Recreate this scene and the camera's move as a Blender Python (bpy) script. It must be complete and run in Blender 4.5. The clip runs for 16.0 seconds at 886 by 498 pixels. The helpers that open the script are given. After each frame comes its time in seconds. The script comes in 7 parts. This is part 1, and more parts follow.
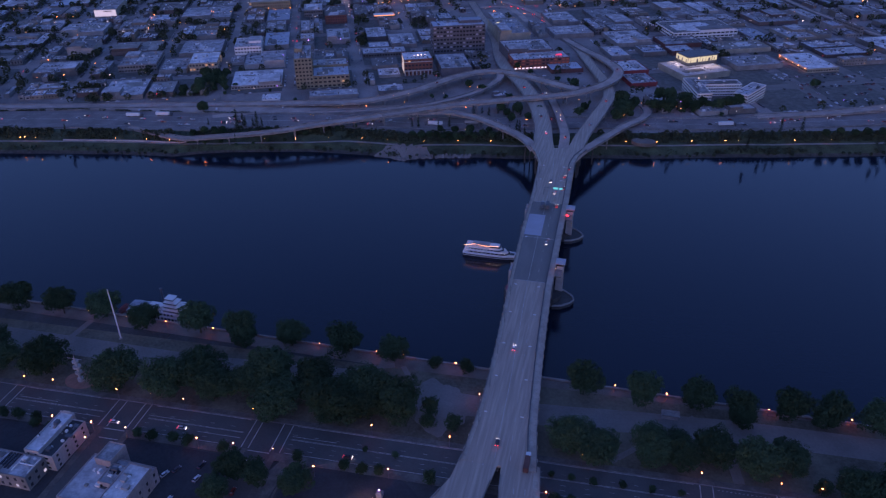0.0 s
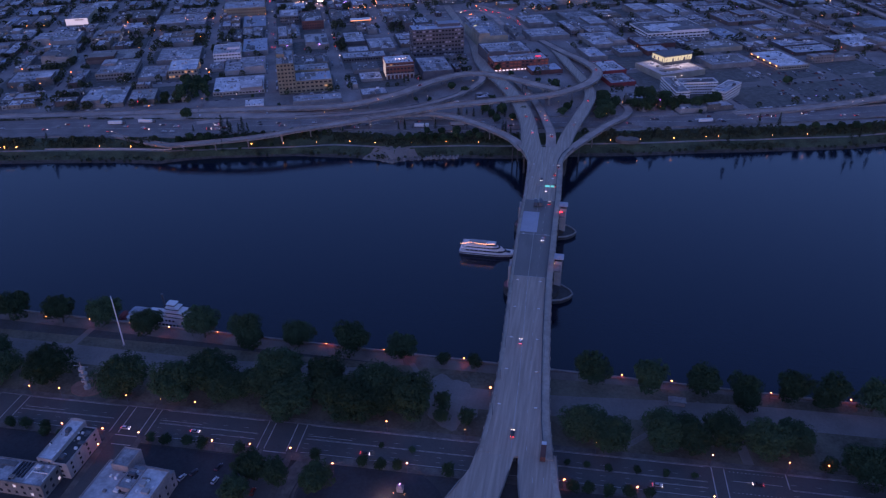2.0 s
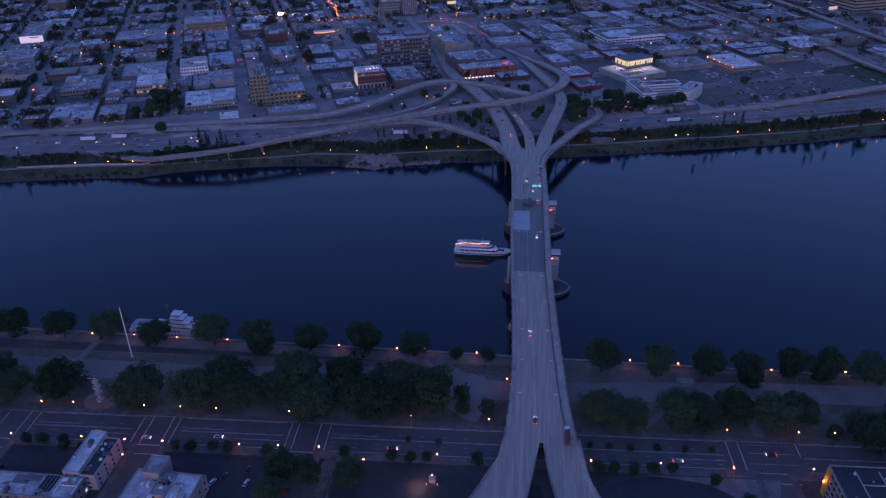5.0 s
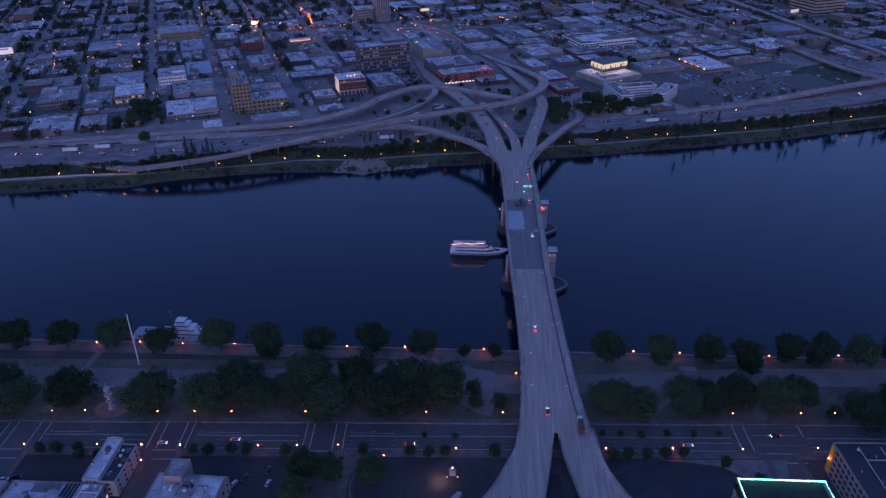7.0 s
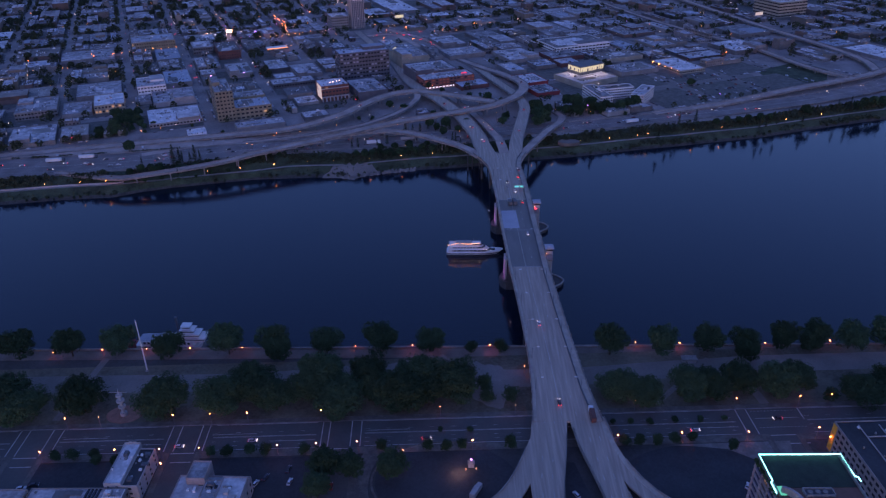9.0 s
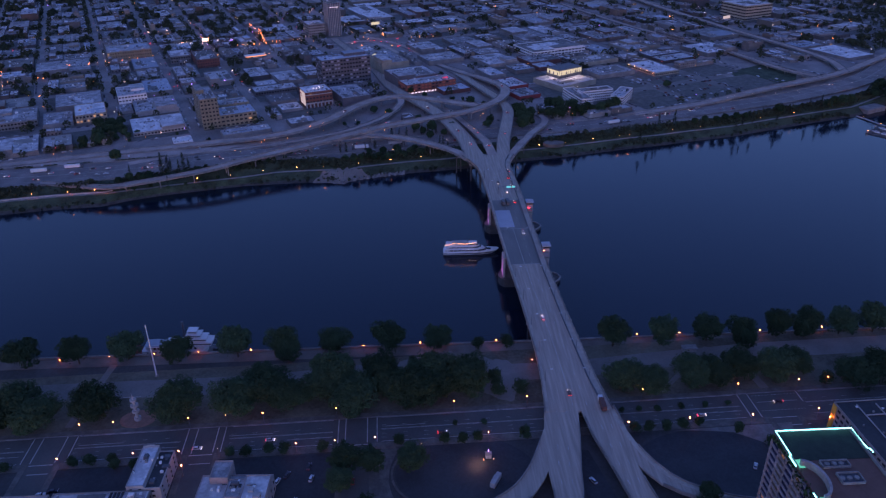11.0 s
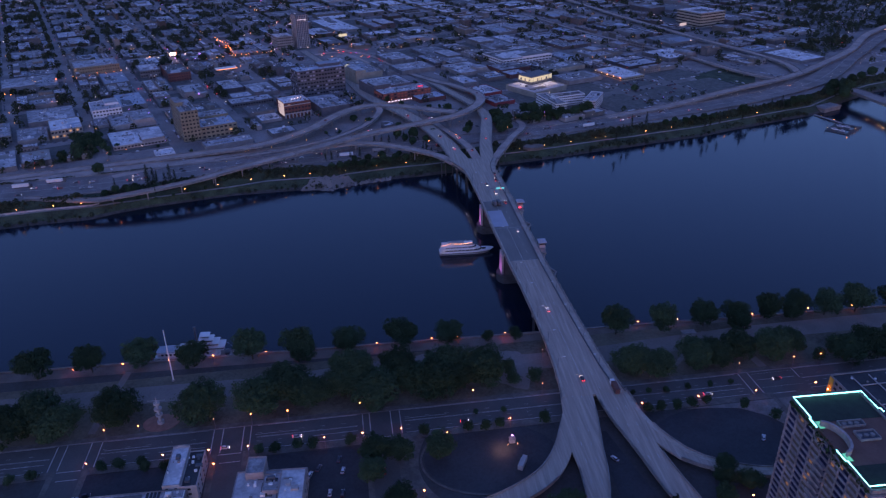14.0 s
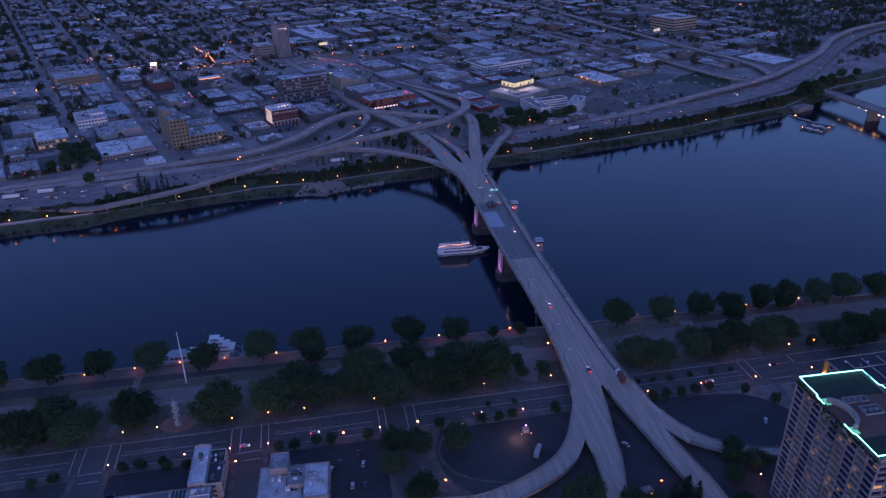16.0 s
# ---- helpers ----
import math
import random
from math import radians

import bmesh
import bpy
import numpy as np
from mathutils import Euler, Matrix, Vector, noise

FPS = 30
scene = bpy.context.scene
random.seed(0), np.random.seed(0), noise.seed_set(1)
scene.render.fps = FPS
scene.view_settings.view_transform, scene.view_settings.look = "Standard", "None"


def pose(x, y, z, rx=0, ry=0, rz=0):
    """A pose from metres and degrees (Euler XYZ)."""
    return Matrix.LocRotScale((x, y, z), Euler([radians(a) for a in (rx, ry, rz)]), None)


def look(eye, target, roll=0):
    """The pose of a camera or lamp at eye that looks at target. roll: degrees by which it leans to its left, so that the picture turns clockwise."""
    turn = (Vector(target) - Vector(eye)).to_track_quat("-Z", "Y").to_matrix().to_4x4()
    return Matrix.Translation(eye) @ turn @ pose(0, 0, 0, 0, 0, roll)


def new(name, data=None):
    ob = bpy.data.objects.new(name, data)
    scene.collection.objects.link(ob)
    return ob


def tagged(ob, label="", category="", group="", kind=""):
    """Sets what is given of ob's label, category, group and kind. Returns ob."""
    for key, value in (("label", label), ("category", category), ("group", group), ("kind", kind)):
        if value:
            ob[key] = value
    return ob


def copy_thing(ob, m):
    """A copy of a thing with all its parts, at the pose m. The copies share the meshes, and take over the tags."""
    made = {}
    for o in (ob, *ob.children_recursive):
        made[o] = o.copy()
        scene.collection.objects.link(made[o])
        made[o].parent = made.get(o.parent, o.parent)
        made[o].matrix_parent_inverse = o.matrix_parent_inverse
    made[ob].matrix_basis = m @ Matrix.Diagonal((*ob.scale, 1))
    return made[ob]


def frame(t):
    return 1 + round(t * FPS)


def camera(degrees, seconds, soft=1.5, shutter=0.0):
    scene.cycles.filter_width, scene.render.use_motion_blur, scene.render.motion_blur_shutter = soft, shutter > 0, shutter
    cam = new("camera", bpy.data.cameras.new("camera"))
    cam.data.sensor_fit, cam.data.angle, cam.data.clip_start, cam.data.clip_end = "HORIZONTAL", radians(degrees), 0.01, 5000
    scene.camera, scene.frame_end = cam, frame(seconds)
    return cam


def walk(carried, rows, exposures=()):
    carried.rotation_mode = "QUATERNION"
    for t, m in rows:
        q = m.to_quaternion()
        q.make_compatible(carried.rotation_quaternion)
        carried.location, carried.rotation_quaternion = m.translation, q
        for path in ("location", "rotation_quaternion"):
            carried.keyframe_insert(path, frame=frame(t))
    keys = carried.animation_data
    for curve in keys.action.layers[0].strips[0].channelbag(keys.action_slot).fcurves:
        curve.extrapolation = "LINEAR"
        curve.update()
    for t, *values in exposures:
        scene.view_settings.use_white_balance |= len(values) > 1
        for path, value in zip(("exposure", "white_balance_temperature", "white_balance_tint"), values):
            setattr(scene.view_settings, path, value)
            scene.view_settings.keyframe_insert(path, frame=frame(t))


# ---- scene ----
cam = camera(62.16, 16.0, soft=1.25)
PATH = [
    (0, (44.16, -307.71, 276.30), (-18.23, -57.87, 122.40), -0.70),
    (1, (35.38, -312.98, 275.88), (-21.06, -61.31, 122.65), -0.74),
    (2, (25.79, -318.61, 275.08), (-24.37, -64.93, 123.00), -0.76),
    (3, (15.65, -324.41, 274.20), (-27.97, -68.69, 123.50), -0.77),
    (4, (5.14, -330.19, 273.43), (-31.75, -72.58, 124.19), -0.77),
    (5, (-5.58, -335.87, 272.85), (-35.64, -76.54, 125.04), -0.77),
    (6, (-16.41, -341.35, 272.49), (-39.62, -80.56, 126.03), -0.77),
    (7, (-27.30, -346.62, 272.30), (-43.69, -84.61, 127.11), -0.78),
    (8, (-38.21, -351.67, 272.22), (-47.86, -88.67, 128.21), -0.79),
    (9, (-49.13, -356.52, 272.15), (-52.14, -92.73, 129.30), -0.81),
    (10, (-60.08, -361.21, 272.01), (-56.58, -96.80, 130.33), -0.83),
    (11, (-71.05, -365.80, 271.73), (-61.18, -100.88, 131.29), -0.85),
    (12, (-82.07, -370.33, 271.29), (-65.97, -105.03, 132.18), -0.87),
    (13, (-93.12, -374.88, 270.74), (-70.93, -109.26, 133.05), -0.90),
    (14, (-104.19, -379.48, 270.18), (-76.05, -113.65, 134.01), -0.93),
    (15, (-115.23, -384.17, 269.84), (-81.30, -118.25, 135.18), -0.97),
    (16, (-126.16, -388.98, 270.05), (-86.63, -123.13, 136.77), -1.03),
]
walk(cam, [(t, look(eye, target, roll)) for t, eye, target, roll in PATH], exposures=[(0, 0.9, 6860, 52), (16, 0.9, 6860, 52)])

# ---- world and light: dusk, the sun is down behind the camera ----
world = bpy.data.worlds.new("dusk")
scene.world = world
world.use_nodes = True
wn = world.node_tree
sky = wn.nodes.new("ShaderNodeTexSky")
sky.sky_type, sky.sun_disc = "NISHITA", False
sky.sun_elevation, sky.sun_rotation = radians(1.0), radians(185)
sky.ozone_density, sky.dust_density = 4.0, 0.4
wn.links.new(sky.outputs["Color"], wn.nodes["Background"].inputs["Color"])
wn.nodes["Background"].inputs["Strength"].default_value = 0.55

sun = new("sun", bpy.data.lights.new("sun", "SUN"))
sun.data.energy, sun.data.angle, sun.data.color = 0.10, radians(60), (0.75, 0.72, 1.0)
sun.matrix_world = look((-120, -600, 260), (0, 0, 0))

# ---- plan: levels in metres over the river ----
WEST, EAST = 10.5, 11.5          # street level on the two banks
rng = random.Random(11)

# east street grid: v runs south along the avenues, u runs inland along the streets
GO = Vector((-319.0, 440.0))
GA = 22.5
GU = Vector((-math.sin(radians(GA)), math.cos(radians(GA))))
GV = Vector((math.cos(radians(GA)), math.sin(radians(GA))))
PITCH = 79.25
AVENUE = 46.0


def grid(v, u):
    p = GO + GV * v + GU * u
    return p.x, p.y


def to_grid(x, y):
    d = Vector((x, y)) - GO
    return d.dot(GV), d.dot(GU)


SHORE = [(-4000, -900), (-900, 150), (-600, 205), (-460, 234), (-400, 245), (-354, 250), (-334, 261), (-310, 270), (-286, 276), (-261, 282), (-235, 288), (-208, 290), (-176, 292), (-155, 292), (-141, 288), (-128, 297), (-102, 303),
         (-74, 309), (-47, 312), (-15, 318), (30, 330), (67, 337), (97, 344), (127, 352), (158, 360), (189, 366), (221, 375), (252, 382), (283, 390), (320, 404), (390, 428), (447, 446), (510, 490), (578, 528), (668, 560), (1000, 730), (1500, 1000), (4500, 2400)]


def shore(x):
    return float(np.interp(x, [p[0] for p in SHORE], [p[1] for p in SHORE]))


def lip(x):
    """How far the riverside walk of the far bank is drawn towards the water."""
    return float(np.interp(x, (-352, -325, -228, -205), (0, -8, -8, 0)))


def bank(x):
    """The far bank's profile: rows of y and z from the water up to the street."""
    b, k = shore(x), lip(x)
    return [(b - 4, -1), (b, 0.2), (b + 3 + k * 0.25, 1.8), (b + 9 + k * 0.8, 5.4), (b + 12 + k, 6.8), (b + 15.5 + k, 6.8), (b + 26 + k * 0.5, EAST - 0.6), (b + 34, EAST)]


def land(x, y):
    """The height of the ground, or of the river bed."""
    if y < 3.3:
        return WEST
    rows = [(shore(x) - 25, -4), *bank(x)]
    return float(np.interp(y, [r[0] for r in rows], [r[1] for r in rows]))


# ---- materials ----
def ramp_node(nt, fac, stops):
    r = nt.nodes.new("ShaderNodeValToRGB")
    els = r.color_ramp.elements
    while len(els) < len(stops):
        els.new(0.5)
    for e, (p, c) in zip(els, stops):
        e.position, e.color = p, (*c, 1)
    nt.links.new(fac, r.inputs["Fac"])
    return r.outputs["Color"]


def mat(name, color, rough=0.8, metal=0.0, var=0.25, big=0.08, fine=1.5, tint=0.0, bump=0.0, stain=0.0, streak=None, spec=0.4, island=False):
    """A surface with grain at two sizes (big, fine: cycles a metre), a tint that differs from thing to thing, stains and bump."""
    m = bpy.data.materials.new(name)
    m.use_nodes = True
    nt = m.node_tree
    b = nt.nodes["Principled BSDF"]
    b.inputs["Roughness"].default_value, b.inputs["Metallic"].default_value, b.inputs["Specular IOR Level"].default_value = rough, metal, spec
    geo = nt.nodes.new("ShaderNodeNewGeometry")
    n1, n2 = nt.nodes.new("ShaderNodeTexNoise"), nt.nodes.new("ShaderNodeTexNoise")
    n1.inputs["Scale"].default_value, n1.inputs["Detail"].default_value = big, 5
    n2.inputs["Scale"].default_value, n2.inputs["Detail"].default_value = fine, 3
    src = geo.outputs["Position"]
    if streak:
        mp = nt.nodes.new("ShaderNodeMapping")
        mp.inputs["Scale"].default_value = streak
        nt.links.new(src, mp.inputs["Vector"])
        src = mp.outputs["Vector"]
    nt.links.new(src, n1.inputs["Vector"])
    nt.links.new(geo.outputs["Position"], n2.inputs["Vector"])
    mx = nt.nodes.new("ShaderNodeMath")
    mx.operation = "MULTIPLY_ADD"
    nt.links.new(n1.outputs["Fac"], mx.inputs[0])
    mx.inputs[1].default_value = 0.65
    half = nt.nodes.new("ShaderNodeMath")
    half.operation = "MULTIPLY"
    nt.links.new(n2.outputs["Fac"], half.inputs[0])
    half.inputs[1].default_value = 0.35
    nt.links.new(half.outputs[0], mx.inputs[2])
    lo = tuple(c * (1 - var) for c in color)
    hi = tuple(min(1, c * (1 + var)) for c in color)
    stops = [(0.3, lo), (0.7, hi)]
    if stain:
        stops = [(0.3, tuple(c * (1 - stain) for c in color)), (0.42, lo), (0.7, hi)]
    out = ramp_node(nt, mx.outputs[0], stops)
    if tint:
        oi = geo if island else nt.nodes.new("ShaderNodeObjectInfo")
        hsv = nt.nodes.new("ShaderNodeHueSaturation")
        mr = nt.nodes.new("ShaderNodeMapRange")
        mr.inputs["To Min"].default_value, mr.inputs["To Max"].default_value = 1 - tint, 1 + tint
        nt.links.new(oi.outputs["Random Per Island" if island else "Random"], mr.inputs["Value"])
        nt.links.new(mr.outputs["Result"], hsv.inputs["Value"])
        nt.links.new(out, hsv.inputs["Color"])
        out = hsv.outputs["Color"]
    nt.links.new(out, b.inputs["Base Color"])
    if bump:
        bp = nt.nodes.new("ShaderNodeBump")
        bp.inputs["Strength"].default_value, bp.inputs["Distance"].default_value = bump, 0.1
        nt.links.new(n2.outputs["Fac"], bp.inputs["Height"])
        nt.links.new(bp.outputs["Normal"], b.inputs["Normal"])
    return m


def glow(name, color, strength, lights=True):
    m = bpy.data.materials.new(name)
    m.use_nodes = True
    b = m.node_tree.nodes["Principled BSDF"]
    b.inputs["Base Color"].default_value = (*(c * 0.3 for c in color), 1)
    b.inputs["Emission Color"].default_value = (*color, 1)
    b.inputs["Emission Strength"].default_value = strength
    if not lights:
        m.cycles.emission_sampling = "NONE"
    return m


M_GROUND = mat("worn_asphalt_and_dirt", (0.275, 0.228, 0.215), 0.9, var=0.5, big=0.03, fine=0.6)
M_LOT = mat("dark_lot_asphalt", (0.043, 0.048, 0.054), 0.9, var=0.35, big=0.05, fine=0.8)
M_DOWNTOWN = mat("worn_downtown_asphalt", (0.060, 0.062, 0.062), 0.9, var=0.45, big=0.04, fine=0.6)
M_PATH = mat("riverside_walk_concrete", (0.30, 0.275, 0.26), 0.85, var=0.3, big=0.2, fine=1.0, stain=0.3)
M_TGLASS = mat("blue_black_tower_glass", (0.012, 0.020, 0.060), 0.4, var=0.4, big=0.15, fine=0.6, spec=0.15)
M_SLAB = mat("grey_tan_floor_edge", (0.36, 0.315, 0.32), 0.85, var=0.3, big=0.2, fine=1.0, stain=0.3)
M_ROAD = mat("road_asphalt", (0.098, 0.098, 0.094), 0.85, var=0.25, big=0.05, fine=1.2)
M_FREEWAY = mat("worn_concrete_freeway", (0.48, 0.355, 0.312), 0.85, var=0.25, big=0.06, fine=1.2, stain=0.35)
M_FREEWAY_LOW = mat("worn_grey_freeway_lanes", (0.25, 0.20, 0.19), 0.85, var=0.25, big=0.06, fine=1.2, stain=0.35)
M_DECK = mat("bridge_deck_concrete", (0.44, 0.348, 0.29), 0.8, var=0.22, big=0.05, fine=5.0, stain=0.28, streak=(14.0, 0.7, 1))
M_GRATE = mat("steel_grating", (0.185, 0.175, 0.165), 0.7, 0.1, var=0.2, big=0.1, fine=2.0, streak=(2.0, 0.3, 1))
M_PATCH = mat("new_deck_panel", (0.36, 0.38, 0.44), 0.7, var=0.12, big=0.1, fine=1.0)
M_CONC = mat("weathered_concrete", (0.25, 0.235, 0.23), 0.85, var=0.3, big=0.15, fine=1.0, stain=0.4)
# Darker concrete for piers, fenders, columns, the dock and pillars over water
M_DARKCONC = mat("dark_concrete", (0.085, 0.08, 0.08), 0.8, var=0.3, big=0.2, fine=1.0, stain=0.4)
M_WALK = mat("worn_walkway_concrete", (0.47, 0.405, 0.345), 0.85, var=0.2, big=0.15, fine=1.0, stain=0.3)
M_PALE = mat("pale_concrete", (0.36, 0.34, 0.34), 0.8, var=0.2, big=0.2, fine=1.0)
M_STEEL = mat("painted_steel", (0.10, 0.11, 0.13), 0.6, 0.2, var=0.3, big=0.3, fine=2.0)
M_PAVE = mat("pavement_concrete", (0.145, 0.136, 0.124), 0.9, var=0.3, big=0.2, fine=1.0, stain=0.3)
M_PROM = mat("brick_promenade", (0.175, 0.142, 0.125), 0.9, var=0.45, big=0.08, fine=1.5)
M_FORECOURT = mat("pale_forecourt_concrete", (0.20, 0.19, 0.18), 0.9, var=0.25, big=0.2, fine=1.0, stain=0.3)
M_PLAZA = mat("red_brick_paving", (0.30, 0.15, 0.115), 0.9, var=0.3, big=0.3, fine=1.8)
M_LAWN = mat("dry_lawn", (0.130, 0.116, 0.086), 0.95, var=0.6, big=0.045, fine=0.7, bump=0.5)
M_GRAVEL = mat("gravel_esplanade", (0.205, 0.182, 0.168), 0.95, var=0.25, big=0.06, fine=0.9)
M_GRASS = mat("bank_grass", (0.045, 0.068, 0.040), 0.95, var=0.75, big=0.09, fine=0.8, bump=0.5)
M_ROCK = mat("rip_rap", (0.06, 0.058, 0.055), 0.95, var=0.6, big=0.3, fine=1.2, bump=0.8)
M_LEAF = mat("broadleaf_foliage", (0.035, 0.070, 0.037), 0.9, var=0.3, big=0.22, fine=1.2, tint=0.3, spec=0.05)
M_FIR = mat("conifer_foliage", (0.030, 0.044, 0.028), 0.8, var=0.5, big=0.3, fine=2.0, tint=0.3, spec=0.05)
M_BARK = mat("bark", (0.07, 0.055, 0.045), 0.95, var=0.3, big=0.5, fine=4.0)
M_WHITE = mat("white_paint", (0.72, 0.71, 0.72), 0.5, var=0.08, big=0.2, fine=1.5)
M_LINE = mat("road_paint", (0.42, 0.40, 0.385), 0.7, var=0.45, big=0.3, fine=1.5)
M_GLASS = mat("dark_window_glass", (0.03, 0.035, 0.045), 0.12, var=0.3, big=0.2, fine=0.6, tint=0.3)
M_CREAM = mat("cream_stucco", (0.34, 0.315, 0.26), 0.9, var=0.2, big=0.12, fine=1.0, stain=0.3)
M_OCHRE = mat("ochre_brick", (0.255, 0.228, 0.165), 0.9, var=0.2, big=0.15, fine=1.5, stain=0.25)
M_BRICK = mat("red_brick", (0.165, 0.068, 0.06), 0.9, var=0.25, big=0.15, fine=2.0)
M_BROWN = mat("brown_brick", (0.106, 0.110, 0.128), 0.9, var=0.25, big=0.15, fine=2.0)
M_MAROON = mat("maroon_boards", (0.30, 0.05, 0.05), 0.8, var=0.2, big=0.15, fine=1.5)
M_TERRA = mat("terracotta_roof_deck", (0.18, 0.085, 0.07), 0.9, var=0.2, big=0.15, fine=1.0)
M_TRED = mat("tail_light_red", (0.5, 0.02, 0.02), 0.4)
M_RUBBER = mat("tyre_rubber", (0.02, 0.02, 0.02), 0.9)
WALLS = [mat("grey_render", (0.185, 0.18, 0.182), 0.9, var=0.25, big=0.12, fine=1.0, tint=0.3, stain=0.3),
         mat("pale_render", (0.27, 0.258, 0.255), 0.9, var=0.2, big=0.12, fine=1.0, tint=0.25, stain=0.3),
         mat("tan_render", (0.20, 0.178, 0.158), 0.9, var=0.25, big=0.12, fine=1.0, tint=0.3),
         mat("dull_brick", (0.125, 0.09, 0.085), 0.9, var=0.25, big=0.15, fine=1.5, tint=0.3),
         mat("dark_cladding", (0.10, 0.10, 0.11), 0.8, var=0.25, big=0.12, fine=1.0, tint=0.3)]
ROOFS = [mat("grey_membrane_roof", (0.43, 0.412, 0.43), 0.85, var=0.45, big=0.12, fine=0.6, tint=0.35, stain=0.45),
         mat("pale_membrane_roof", (0.62, 0.605, 0.63), 0.8, var=0.32, big=0.12, fine=0.6, tint=0.3, stain=0.4),
         mat("dark_tar_roof", (0.145, 0.138, 0.14), 0.85, var=0.35, big=0.07, fine=0.6, tint=0.3),
         mat("blue_grey_roof", (0.336, 0.386, 0.459), 0.7, var=0.2, big=0.07, fine=0.6, tint=0.25),
         mat("gravel_roof", (0.280, 0.258, 0.241), 0.95, var=0.3, big=0.07, fine=0.8, tint=0.3, stain=0.3)]
FAR_WALLS = [mat("far_grey_wall", (0.155, 0.15, 0.152), 0.9, var=0.25, big=0.1, fine=0.6, tint=0.45, island=True), mat("far_pale_wall", (0.235, 0.226, 0.225), 0.9, var=0.2, big=0.1, fine=0.6, tint=0.45, island=True),
             mat("far_tan_wall", (0.165, 0.15, 0.135), 0.9, var=0.25, big=0.1, fine=0.6, tint=0.4, island=True), mat("far_brick_wall", (0.125, 0.09, 0.08), 0.9, var=0.25, big=0.1, fine=0.6, tint=0.4, island=True),
             mat("far_dark_wall", (0.09, 0.09, 0.10), 0.85, var=0.25, big=0.1, fine=0.6, tint=0.4, island=True)]
FAR_ROOFS = [mat("far_grey_roof", (0.40, 0.385, 0.40), 0.85, var=0.45, big=0.12, fine=0.5, tint=0.5, stain=0.4, island=True), mat("far_pale_roof", (0.62, 0.60, 0.63), 0.8, var=0.34, big=0.12, fine=0.5, tint=0.4, stain=0.4, island=True),
             mat("far_tar_roof", (0.16, 0.15, 0.155), 0.85, var=0.35, big=0.07, fine=0.5, tint=0.4, island=True), mat("far_blue_roof", (0.302, 0.347, 0.414), 0.7, var=0.25, big=0.07, fine=0.5, tint=0.4, island=True),
             mat("far_gravel_roof", (0.302, 0.269, 0.263), 0.95, var=0.3, big=0.07, fine=0.6, tint=0.45, stain=0.3, island=True)]
M_FARLEAF = mat("far_foliage", (0.048, 0.066, 0.042), 0.85, var=0.5, big=0.2, fine=1.5, spec=0.05)
M_SEDANS = [mat("pale_parked_paint", (0.42, 0.42, 0.45), 0.35, 0.1, var=0.03, tint=0.5, island=True), mat("dark_parked_paint", (0.07, 0.07, 0.085), 0.35, 0.1, var=0.03, tint=0.5, island=True)]
M_LAMP = glow("sodium_lamp", (1.0, 0.17, 0.03), 36.0)
M_LAMPW = glow("warm_lamp", (1.0, 0.21, 0.05), 46.0)
M_BANKLAMP = glow("small_sodium_lamp", (1.0, 0.25, 0.045), 20.0)
M_RAMPLAMP = glow("peach_mast_lamp", (1.0, 0.20, 0.045), 15.0)
M_DIMWIN = glow("dim_cool_window", (0.8, 0.8, 1.0), 0.02, False)
M_REDWIN = glow("reddish_lit_window", (1.0, 0.25, 0.16), 0.035, False)
M_LAMPC = glow("cool_white_lamp", (0.72, 0.84, 1.0), 34.0)
M_FAR_O = glow("far_sodium_light", (1.0, 0.22, 0.04), 9.0, False)
M_FAR_W = glow("far_white_light", (1.0, 0.70, 0.50), 3.5, False)
M_FAR_R = glow("far_red_light", (1.0, 0.05, 0.08), 2.2, False)
M_FAR_V = glow("far_violet_light", (0.55, 0.25, 1.0), 4.5, False)
M_DECKLAMP = glow("warm_deck_lamp", (1.0, 0.72, 0.40), 40.0, False)
M_BRIDGELAMP = glow("pale_yellow_bridge_lamp", (1.0, 0.66, 0.28), 14.0)
M_HEAD = glow("head_lamp", (1.0, 0.95, 0.85), 3.0, False)
M_TAIL = glow("tail_lamp", (1.0, 0.06, 0.08), 2.5, False)
M_TEAL = glow("teal_sign_face", (0.04, 0.62, 0.60), 0.55, False)
M_NEON = glow("cyan_neon", (0.08, 0.95, 0.85), 3.0)
M_ROPE = glow("warm_rope_light", (1.0, 0.46, 0.20), 2.2)
M_WARMWIN = glow("warm_lit_window", (1.0, 0.58, 0.25), 0.30, False)
M_BALCONY = glow("dim_balcony_light", (1.0, 0.52, 0.22), 0.10, False)
# cool lit windows; also the glowing sheet on a floodlit front wall
M_COOLWIN = glow("cool_lit_window", (0.85, 0.9, 1.0), 0.30, False)
M_COOLSHOP = glow("white_shop_light", (0.95, 0.92, 1.0), 0.6, False)
M_REDGLOW = glow("red_neon", (1.0, 0.02, 0.05), 0.9)
# billboard faces; also the glow put in for a floodlit end wall
M_PANEL = glow("lit_billboard", (1.0, 0.93, 0.76), 0.24)
M_SIGN = glow("yellowish_lit_sign", (0.86, 0.88, 0.5), 0.36)
# Yellow wall; the lamp light on it is put in as uneven colour
M_YELLOW = mat("yellow_lamplit_wall", (0.72, 0.44, 0.07), 0.8, var=0.35, big=0.4, fine=1.5)
M_SLIM = mat("blue_grey_tower_cladding", (0.15, 0.175, 0.22), 0.6, var=0.2, big=0.1, fine=0.8)
M_TERRACE = mat("dark_planted_terrace", (0.022, 0.036, 0.030), 0.9, var=0.3, big=0.3, fine=1.5)
M_TERRACOTTA = mat("brown_balcony_wall", (0.19, 0.145, 0.125), 0.9, var=0.3, big=0.3, fine=1.5)
